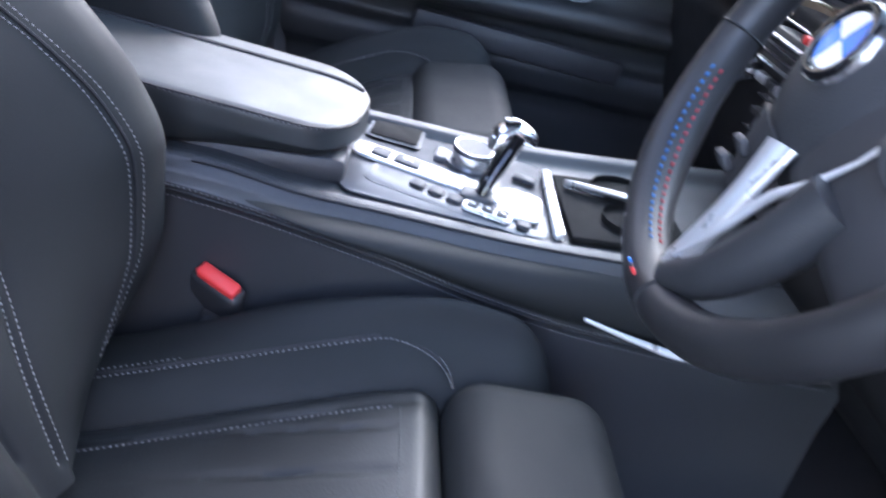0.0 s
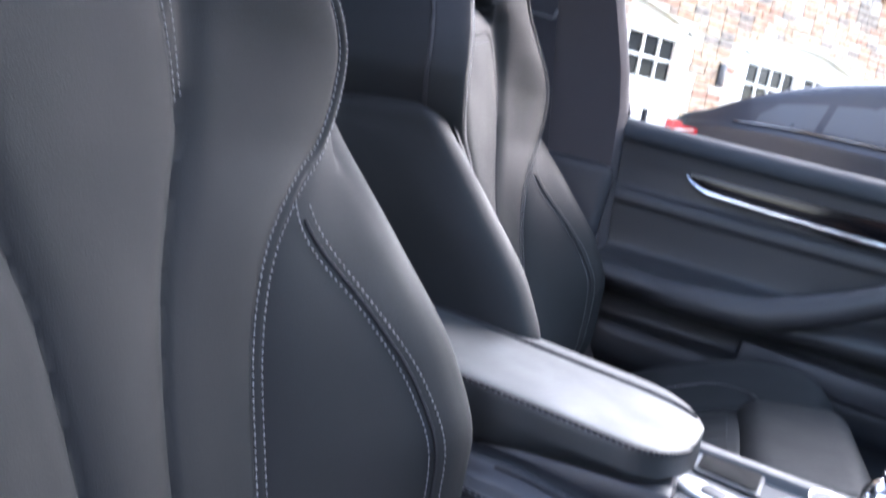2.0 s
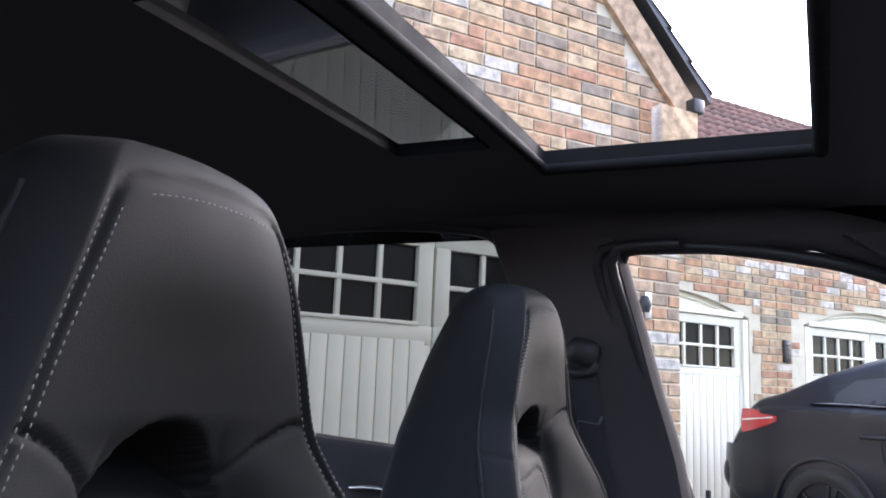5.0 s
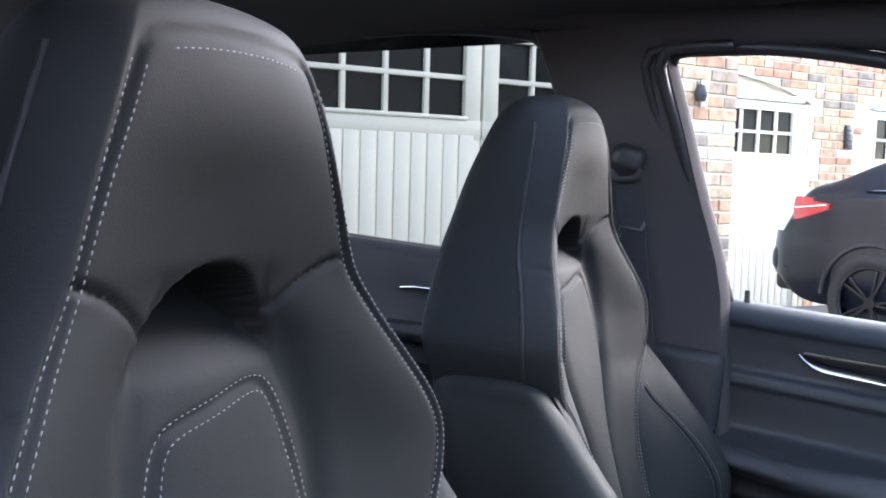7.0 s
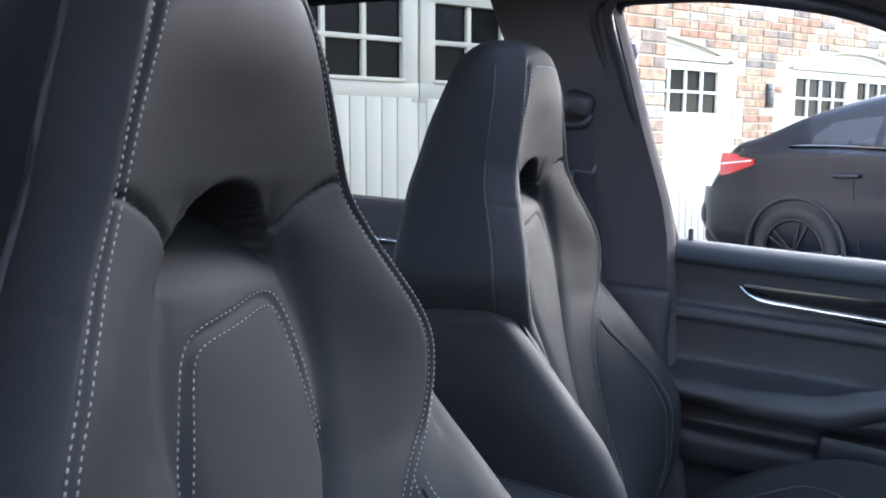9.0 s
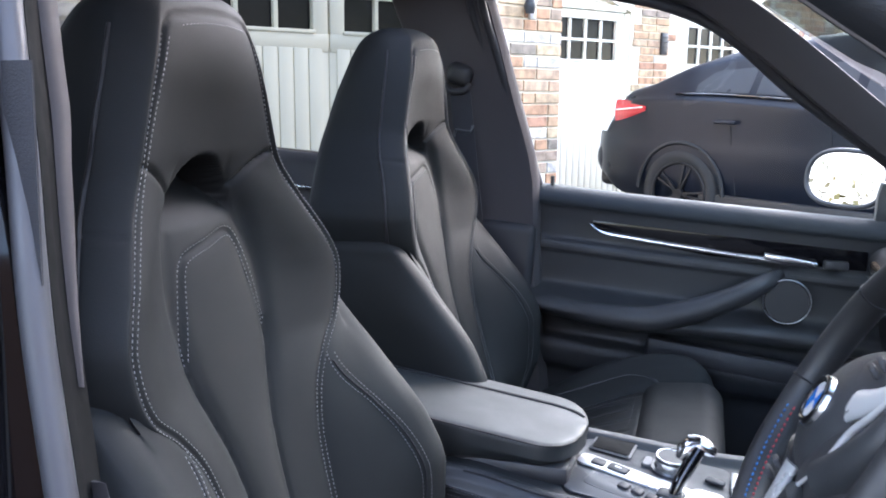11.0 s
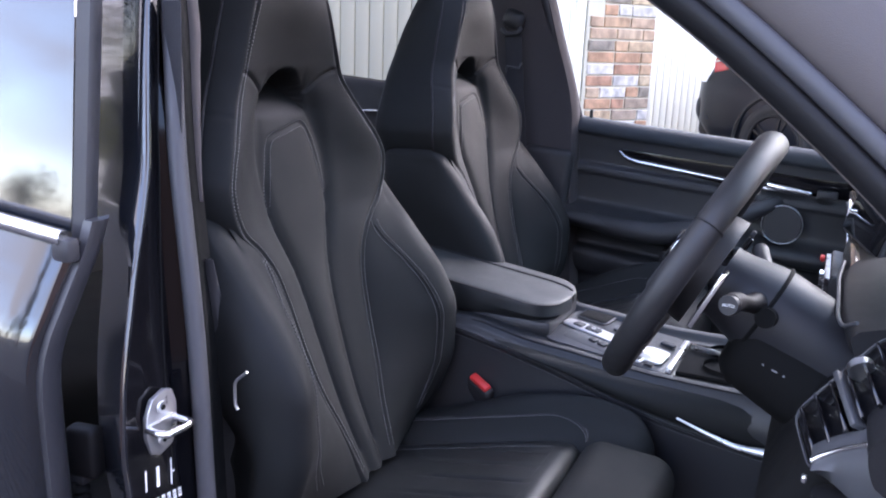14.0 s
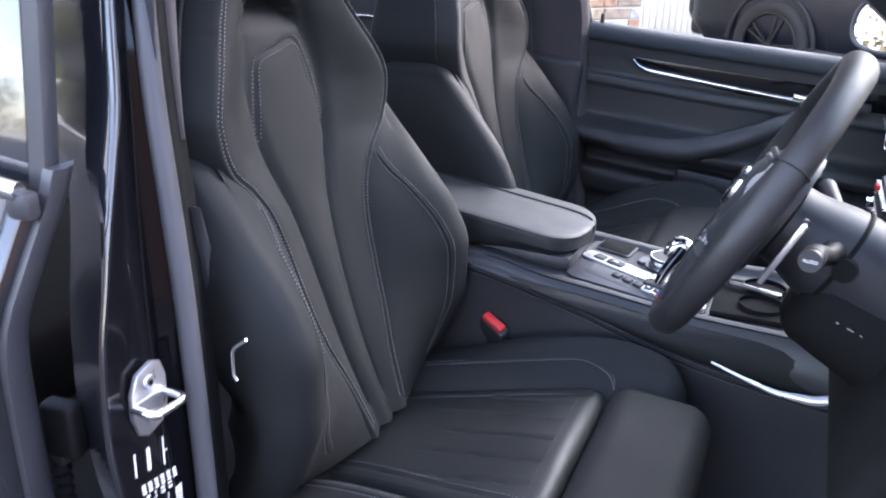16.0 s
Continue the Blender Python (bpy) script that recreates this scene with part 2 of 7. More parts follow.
SEAL_BLACK = material("black_seal_rubber", (0.007, 0.007, 0.007), 0.8, vary=0.2, vary_scale=30, spec=0.12)
BRICK_COLOURS = [(0.530, 0.248, 0.107), (0.581, 0.327, 0.157), (0.479, 0.198, 0.091), (0.612, 0.396, 0.207), (0.714, 0.634, 0.557), (0.367, 0.238, 0.149),
                 (0.541, 0.297, 0.141), (0.622, 0.436, 0.240), (0.255, 0.190, 0.132), (0.541, 0.347, 0.198), (0.755, 0.670, 0.589), (0.541, 0.327, 0.182)]
# pale wash over every brick: outdoor glare put into the colours
BRICK_COLOURS = [tuple(0.82 * c + 0.18 * p for c, p in zip(col, (0.74, 0.66, 0.54))) for col in BRICK_COLOURS]
BRICK = pieces_material("reclaimed_brick", BRICK_COLOURS, 0.9, False)
BRICK_JOINED = pieces_material("reclaimed_brick_joined", BRICK_COLOURS, 0.9, True)
TILE = pieces_material("brown_roof_tile", [(0.20, 0.11, 0.085), (0.24, 0.13, 0.10), (0.17, 0.10, 0.08)], 0.85, True)
PAVER = pieces_material("grey_brown_paver", [(0.055, 0.050, 0.047), (0.065, 0.056, 0.050), (0.045, 0.043, 0.043), (0.060, 0.050, 0.044)], 0.9, True)


CONSOLE_GREY = material("satin_grey_panel", (0.075, 0.077, 0.082), 0.40, metal=0.3, vary=0.08, vary_scale=30)
PEARL = material("pearl_chrome", (0.80, 0.80, 0.80), 0.32, metal=0.65, vary=0.05, vary_scale=30)
SHROUD = material("shroud_plastic", (0.016, 0.016, 0.019), 0.46, vary=0.1, vary_scale=14, bump=0.15, bump_scale=800, spec=0.4)
SEAL_GREY = material("door_seal_rubber", (0.060, 0.060, 0.066), 0.52, vary=0.08, vary_scale=20)
TRIM_EDGE = material("trim_edge_sheen", (0.075, 0.066, 0.064), 0.70, vary=0.08, vary_scale=30, spec=0.25)
STEEL = material("striker_steel", (0.62, 0.62, 0.63), 0.34, metal=0.9, vary=0.10, vary_scale=60)

# ---- mesh helpers ----
def curve(*pts):
    """A smooth function through (t, value) pairs; values may be numbers or tuples."""
    ts = [p[0] for p in pts]
    vs = [np.atleast_1d(np.array(p[1], float)) for p in pts]
    n = len(pts)
    slopes = []
    for i in range(n):
        if i == 0:
            slopes.append((vs[1] - vs[0]) / (ts[1] - ts[0]))
        elif i == n - 1:
            slopes.append((vs[-1] - vs[-2]) / (ts[-1] - ts[-2]))
        else:
            a, b = (vs[i] - vs[i - 1]) / (ts[i] - ts[i - 1]), (vs[i + 1] - vs[i]) / (ts[i + 1] - ts[i])
            slopes.append(np.where(a * b > 0, 2 * a * b / np.where(np.abs(a + b) < 1e-12, 1, a + b), 0.0))

    def at(t):
        t = min(max(t, ts[0]), ts[-1])
        i = min(max(int(np.searchsorted(ts, t)) - 1, 0), n - 2)
        h = ts[i + 1] - ts[i]
        s = (t - ts[i]) / h
        v = (vs[i] * (2 * s**3 - 3 * s**2 + 1) + slopes[i] * h * (s**3 - 2 * s**2 + s)
             + vs[i + 1] * (3 * s**2 - 2 * s**3) + slopes[i + 1] * h * (s**3 - s**2))
        return float(v[0]) if len(v) == 1 else tuple(float(c) for c in v)
    return at


def smooth(a, b, x):
    s = min(1.0, max(0.0, (x - a) / (b - a)))
    return s * s * (3 - 2 * s)


def link_mesh(name, verts, faces, mat, parent=None, label="", flat=False):
    me = bpy.data.meshes.new(name)
    me.from_pydata([tuple(v) for v in verts], [], faces)
    me.materials.append(mat)
    if not flat:
        me.polygons.foreach_set("use_smooth", [True] * len(me.polygons))
    me.update()
    ob = new(name, me)
    if parent:
        ob.parent = parent
    if label:
        ob["label"] = label
    return ob


def part(name, bm, mat, parent=None, label="", flat=False):
    """Link a bmesh as one mesh object under a thing or a part."""
    me = bpy.data.meshes.new(name)
    bmesh.ops.recalc_face_normals(bm, faces=bm.faces)
    bm.to_mesh(me)
    bm.free()
    me.materials.append(mat)
    if not flat:
        me.polygons.foreach_set("use_smooth", [True] * len(me.polygons))
        me.set_sharp_from_angle(angle=radians(40))
    ob = new(name, me)
    if parent:
        ob.parent = parent
    if label:
        ob["label"] = label
    return ob


def sheet_data(rows, closed=False, cap=False):
    """Vertices and faces of a lofted grid; rows are lists of points of one length."""
    n = len(rows[0])
    verts = [p for r in rows for p in r]
    faces = []
    for i in range(len(rows) - 1):
        for j in range(n if closed else n - 1):
            k = (j + 1) % n
            faces.append((i * n + j, i * n + k, (i + 1) * n + k, (i + 1) * n + j))
    if cap:
        faces.append(tuple(range(n - 1, -1, -1)))
        faces.append(tuple((len(rows) - 1) * n + j for j in range(n)))
    return verts, faces


def loft(name, rows, mat, parent=None, label="", closed=True, cap=True, sharp=50):
    verts, faces = sheet_data(rows, closed, cap)
    bm = bmesh.new()
    vs = [bm.verts.new(v) for v in verts]
    for f in faces:
        try:
            bm.faces.new([vs[i] for i in f])
        except ValueError:
            pass
    bmesh.ops.recalc_face_normals(bm, faces=bm.faces)
    me = bpy.data.meshes.new(name)
    bm.to_mesh(me)
    bm.free()
    me.materials.append(mat)
    me.polygons.foreach_set("use_smooth", [True] * len(me.polygons))
    me.set_sharp_from_angle(angle=radians(sharp))
    ob = new(name, me)
    if parent:
        ob.parent = parent
    if label:
        ob["label"] = label
    return ob


def box_bm(bm, centre, size, bevel=0.0, m=None, segments=2):
    """Add a box with rounded edges to bm, turned by the matrix m about its centre."""
    made = bmesh.ops.create_cube(bm, size=1.0)["verts"]
    bmesh.ops.scale(bm, vec=size, verts=made)
    if bevel:
        edges = list({e for v in made for e in v.link_edges})
        res = bmesh.ops.bevel(bm, geom=edges, offset=bevel, segments=segments, profile=0.5, affect="EDGES")
        made = list({v for f in res["faces"] for v in f.verts} | {v for v in made if v.is_valid})
    if m is not None:
        bmesh.ops.transform(bm, matrix=m, verts=made)
    bmesh.ops.translate(bm, vec=centre, verts=made)
    return made


def box(name, centre, size, mat, parent=None, bevel=0.004, turn=(0, 0, 0), label="", segments=2):
    bm = bmesh.new()
    box_bm(bm, centre, size, bevel, pose(0, 0, 0, *turn), segments)
    return part(name, bm, mat, parent, label)


def frames_along(pts, closed=False):
    """Tangent, side and up at each point of a path."""
    pts = [Vector(p) for p in pts]
    n = len(pts)
    out = []
    up = None
    for i in range(n):
        a = pts[i - 1] if (i > 0 or closed) else pts[0]
        b = pts[(i + 1) % n] if (i < n - 1 or closed) else pts[-1]
        t = (b - a).normalized()
        if up is None:
            up = Vector((0, 0, 1)) if abs(t.z) < 0.9 else Vector((1, 0, 0))
        side = t.cross(up).normalized()
        up = side.cross(t).normalized()
        out.append((pts[i], t, side, up))
    return out


def tube(name, pts, radius, mat, parent=None, label="", segs=10, closed=False, flatten=1.0):
    """A round or flattened bar along a path; radius is a number or a function of 0..1."""
    rows = []
    n = len(pts)
    for i, (p, t, s, u) in enumerate(frames_along(pts, closed)):
        r = radius(i / max(1, n - 1)) if callable(radius) else radius
        rows.append([p + s * (r * math.cos(a)) + u * (r * flatten * math.sin(a)) for a in (2 * math.pi * k / segs for k in range(segs))])
    if closed:
        rows.append(rows[0])
    return loft(name, rows, mat, parent, label, closed=True, cap=not closed, sharp=60)


def path(*pts, n=24):
    """Points along a smooth path through the given places."""
    ls = [0.0]
    for a, b in zip(pts, pts[1:]):
        ls.append(ls[-1] + (Vector(b) - Vector(a)).length)
    f = curve(*[(l, p) for l, p in zip(ls, pts)])
    return [Vector(f(ls[-1] * i / (n - 1))) for i in range(n)]


def resample(pts, step):
    """Points at even steps along a polyline."""
    out, carry = [Vector(pts[0])], 0.0
    for a, b in zip(pts, pts[1:]):
        a, b = Vector(a), Vector(b)
        d = (b - a).length
        if d < 1e-9:
            continue
        pos = step - carry
        while pos <= d:
            out.append(a + (b - a) * (pos / d))
            pos += step
        carry = (carry + d) % step
    return out


def dashes(name, lines, mat, parent, length=0.0034, gap=0.0022, width=0.00052, label=""):
    """Rows of single stitches along lines of points, as one part."""
    verts, faces = [], []
    for pts in lines:
        ps = resample(pts, length + gap)
        for a, b in zip(ps, ps[1:]):
            d = b - a
            t = d.normalized()
            s = t.cross(Vector((0.3, 0.5, 0.8))).normalized() * width
            u = t.cross(s).normalized() * width
            e = a + t * length
            k = len(verts)
            m1, m2 = a + t * (length * 0.25), a + t * (length * 0.75)
            verts += [a, m1 + s, m1 + u, m1 - s, m1 - u, m2 + s, m2 + u, m2 - s, m2 - u, e]
            for i in range(4):
                j = (i + 1) % 4
                faces += [(k, k + 1 + j, k + 1 + i), (k + 1 + i, k + 1 + j, k + 5 + j, k + 5 + i), (k + 9, k + 5 + i, k + 5 + j)]
    return link_mesh(name, verts, faces, mat, parent, label)


def thing(name, label, category, group="", kind="", at=(0, 0, 0)):
    ob = new(name)
    ob.empty_display_size = 0.05
    ob.location = at
    return tagged(ob, label, category, group, kind)


def rounded_plate(bm, centre, w, h, depth, radius, m, segs=5):
    """A plate w by h with round corners, depth thick, in the plane of m's x and y."""
    ring = []
    for cx, cy, a0 in ((1, 1, 0), (-1, 1, 90), (-1, -1, 180), (1, -1, 270)):
        for k in range(segs + 1):
            a = radians(a0 + 90 * k / segs)
            ring.append((cx * (w / 2 - radius) + radius * math.cos(a), cy * (h / 2 - radius) + radius * math.sin(a)))
    c = Vector(centre)
    e = min(depth * 0.3, radius * 0.4)
    layers = []
    for z, inset in ((0, 0), (depth - e, 0), (depth, e)):
        layers.append([bm.verts.new(c + (m @ Vector((x * (1 - inset / (w / 2)), y * (1 - inset / (h / 2)), z)))) for x, y in ring])
    n = len(ring)
    for a, b in zip(layers, layers[1:]):
        for i in range(n):
            bm.faces.new((a[i], a[(i + 1) % n], b[(i + 1) % n], b[i]))
    bm.faces.new(layers[-1])
    bm.faces.new(layers[0][::-1])


def plate(name, centre, w, h, depth, radius, m, mat, parent=None, label=""):
    bm = bmesh.new()
    rounded_plate(bm, centre, w, h, depth, radius, m.to_3x3())
    return part(name, bm, mat, parent, label)


# ---- front seats ----
SEAT_Y = 0.008
XC = curve((0.66, -0.100), (0.78, -0.155), (0.90, -0.197), (1.05, -0.242), (1.20, -0.278), (1.28, -0.301), (1.36, -0.334))
XCREST = curve((0.66, -0.090), (0.90, -0.180), (1.00, -0.205), (1.06, -0.213), (1.106, -0.217), (1.14, -0.218), (1.18, -0.221), (1.21, -0.228), (1.25, -0.243), (1.285, -0.256), (1.32, -0.263),
               (1.42, -0.264), (1.46, -0.268), (1.49, -0.276), (1.51, -0.290))
XB = curve((0.66, -0.25), (0.90, -0.335), (1.05, -0.390), (1.18, -0.428), (1.28, -0.430), (1.36, -0.416), (1.43, -0.394), (1.47, -0.378), (1.51, -0.352))
YC = curve((0.66, 0.052), (0.75, 0.072), (0.823, 0.095), (0.89, 0.107), (0.962, 0.118), (1.02, 0.136), (1.067, 0.170), (1.10, 0.205), (1.14, 0.221), (1.165, 0.224), (1.19, 0.217), (1.23, 0.194), (1.28, 0.162),
           (1.32, 0.138), (1.36, 0.125), (1.40, 0.112), (1.44, 0.097), (1.48, 0.079), (1.51, 0.066))
FLANK = 0.024
CHANNEL = curve((0.66, 0.022), (0.82, 0.030), (0.92, 0.037), (1.00, 0.049), (1.05, 0.066), (1.10, 0.082), (1.18, 0.090), (1.22, 0.086), (1.26, 0.077), (1.29, 0.067), (1.36, 0.056))
ARCH_TOP, ARCH_HALF = 1.326, 0.060


def back_front(y, z):
    """Depth of the backrest's front at a height, without seams."""
    ay = abs(y)
    yc, yo = YC(z), YC(z) + FLANK
    inside = min(ay, yc)
    ch = CHANNEL(z)
    crest = XCREST(z)
    k = min(1.0, max(0.0, (inside - ch * 0.86) / max(1e-4, yc - ch * 0.86)))
    k = (0.40 * k + 0.60 * k * k * (3 - 2 * k)) ** (1 - 0.55 * smooth(1.14, 1.31, z))
    groove = (1 - smooth(1.25, 1.31, z)) * (0.45 + 0.55 * smooth(0.98, 1.10, z))
    body = XC(z) + (crest - XC(z)) * k - 0.006 * math.exp(-((ay - ch) / 0.012) ** 2) * groove
    body += 0.007 * math.cos(min(1, ay / ch) * math.pi / 2) * (1 - smooth(1.20, 1.31, z))
    # headrest face: full at the top, hollow above its lower lip
    mid = 1 - (inside / yc) ** 2
    head = crest + 0.011 * mid * smooth(1.37, 1.46, z) - 0.021 * mid * (1 - smooth(1.30, 1.42, z))
    skin = body + (head - body) * smooth(1.255, 1.335, z)
    # the opening under the headrest runs back into the dark
    deep = XC(z) + 0.007 * math.cos(min(1, ay / ch) * math.pi / 2) * (1 - smooth(1.20, 1.31, z)) - 0.060 * smooth(1.245, 1.325, z)
    lip = ARCH_TOP - 0.046 * (ay / ARCH_HALF) ** 2.6
    x = skin + (min(skin, deep) - skin) * smooth(-0.003, 0.006, lip - z) * smooth(1.232, 1.262, z)
    if ay > yc:
        # rounded flank
        s = min(1.0, (ay - yc) / max(1e-4, yo - yc))
        x -= 0.036 * (0.45 * s * s + 0.55 * s ** 1.1)
    return x


def back_seams():
    """The backrest's seams as lines of (across, height)."""
    lines = []
    zs = np.linspace(0.68, 1.466, 90)
    for sgn in (1, -1):
        lines.append([(sgn * (YC(z) - 0.007), z) for z in zs])
        lines.append([(sgn * (0.130 - 0.068 * k), 1.326 - 0.010 * k - 0.027 * k * k) for k in np.linspace(0, 1, 12)])
        lines.append([(sgn * (YC(1.264) + 0.004 + 0.019 * k), 1.264 + 0.004 * k) for k in np.linspace(0, 1, 10)])
        lines.append([(sgn * CHANNEL(z), z) for z in np.linspace(0.70, 1.12, 40)])
    lines.append([(0.076 * math.sin(a), 1.466 + 0.012 * math.cos(a)) for a in np.linspace(-math.pi / 2, math.pi / 2, 30)])
    f = curve((0, (-0.088, 1.100)), (0.6, (-0.078, 1.150)), (1.2, (-0.068, 1.190)), (1.5, (-0.060, 1.210)), (1.7, (-0.048, 1.221)), (2.2, (-0.005, 1.230)), (2.6, (0.034, 1.237)), (2.75, (0.046, 1.235)), (2.9, (0.055, 1.222)),
              (3.3, (0.064, 1.185)), (3.8, (0.074, 1.135)), (4.1, (0.080, 1.105)))
    lines.append([f(t) for t in np.linspace(0, 4.1, 90)])
    return lines


SEAMS = back_seams()


def on_back(y, z, lift=0.0012):
    return Vector((back_front(y, z) + lift, y, z))


def offset_line(pts, d):
    out = []
    for i, p in enumerate(pts):
        a, b = pts[max(0, i - 1)], pts[min(len(pts) - 1, i + 1)]
        t = Vector((b[0] - a[0], b[1] - a[1])).normalized()
        out.append((p[0] - t.y * d, p[1] + t.x * d))
    return out


def wing_ring(z, sgn, n=40):
    """One level cut through a lower side bolster of the backrest."""
    xk = WING_X(z)
    yk, yo = WING_Y(z), WING_O(z)
    inner_y = min(YC(z), 0.212) - 0.004
    xi = back_front(inner_y, z) - 0.002
    b = smooth(0.76, 0.96, z)

    def mix(low, high):
        return low + (high - low) * b

    pts = [(xi - 0.03, inner_y - 0.012), (xi - 0.002, inner_y), (xi + (xk - xi) * 0.60, inner_y + (yk - inner_y) * 0.52), (xk - 0.004, yk - 0.018), (xk, yk), (xk - 0.012, yk + 0.022),
           (xk - 0.055 - 0.015 * b, yo), (mix(xk - 0.095, XB(z) + 0.05), yo - 0.022 + 0.016 * b), (mix(max(XB(z) + 0.03, xk - 0.16), XB(z) + 0.005), mix(max(inner_y + 0.006, yo - 0.075), yo - 0.05)), (XB(z) + 0.02, inner_y), (xi - 0.03, inner_y - 0.01)]
    f = curve(*[(i, p) for i, p in enumerate(pts)])
    if n == 0:
        return f
    return [(f(i * 10.0 / n)[0], sgn * f(i * 10.0 / n)[1], z) for i in range(n)]


def wing_at(z, s, sgn):
    x, y = wing_ring(z, sgn, 0)(s)
    return x, sgn * y, z


WING_X = curve((0.66, -0.130), (0.70, -0.105), (0.75, -0.085), (0.80, -0.072), (0.88, -0.071), (0.945, -0.095), (1.03, -0.160), (1.09, -0.212), (1.135, -0.250))
WING_Y = curve((0.66, 0.235), (0.80, 0.246), (0.90, 0.247), (1.00, 0.242), (1.08, 0.238), (1.135, 0.234))
WING_O = curve((0.66, 0.270), (0.85, 0.286), (1.00, 0.282), (1.08, 0.268), (1.135, 0.246))


def wing_point(z, s, sgn):
    p = wing_at(z, s, sgn)
    return Vector(p) + Vector((0.0010, -0.0006 * sgn, 0.0006))


CUSH_Z = curve((-0.20, 0.610), (-0.11, 0.637), (0.05, 0.672), (0.20, 0.700), (0.24, 0.702), (0.34, 0.700))
CUSH_W = curve((-0.20, 0.125), (-0.11, 0.130), (0.10, 0.165), (0.20, 0.178), (0.34, 0.185))


def bolster_ring(x, sgn, k=1.0):
    """A cut across a cushion bolster at x; k shrinks it at the ends. The console side stands higher."""
    w, z = CUSH_W(x), CUSH_Z(x)
    h = 0.034 * smooth(-0.12, 0.10, x) * (1 - 0.5 * smooth(0.20, 0.33, x))
    if sgn > 0:
        pts = [(w - 0.012, 0.50), (w - 0.008, z - 0.035), (w + 0.006, z + 0.006), (w + 0.045, z + 0.034), (0.242, z + 0.030 + h), (0.264, z + 0.006 + 0.8 * h), (0.270, 0.60), (0.262, 0.50)]
    else:
        pts = [(w - 0.012, 0.50), (w + 0.006, z - 0.035), (w + 0.014, z - 0.004), (w + 0.048, z + 0.014), (0.256, z + 0.002), (0.276, z - 0.038), (0.276, 0.56), (0.266, 0.50)]
    f = curve(*[(i, p) for i, p in enumerate(pts)])
    c = (0.222, z - 0.04)
    out = []
    for i in range(36):
        y, zz = f(i * 7.0 / 35)
        out.append((x, sgn * (c[0] + (y - c[0]) * k), c[1] + (zz - c[1]) * k))
    return out


def bolster_top(x, sgn):
    return CUSH_Z(x) + (0.034 if sgn > 0 else 0.014)


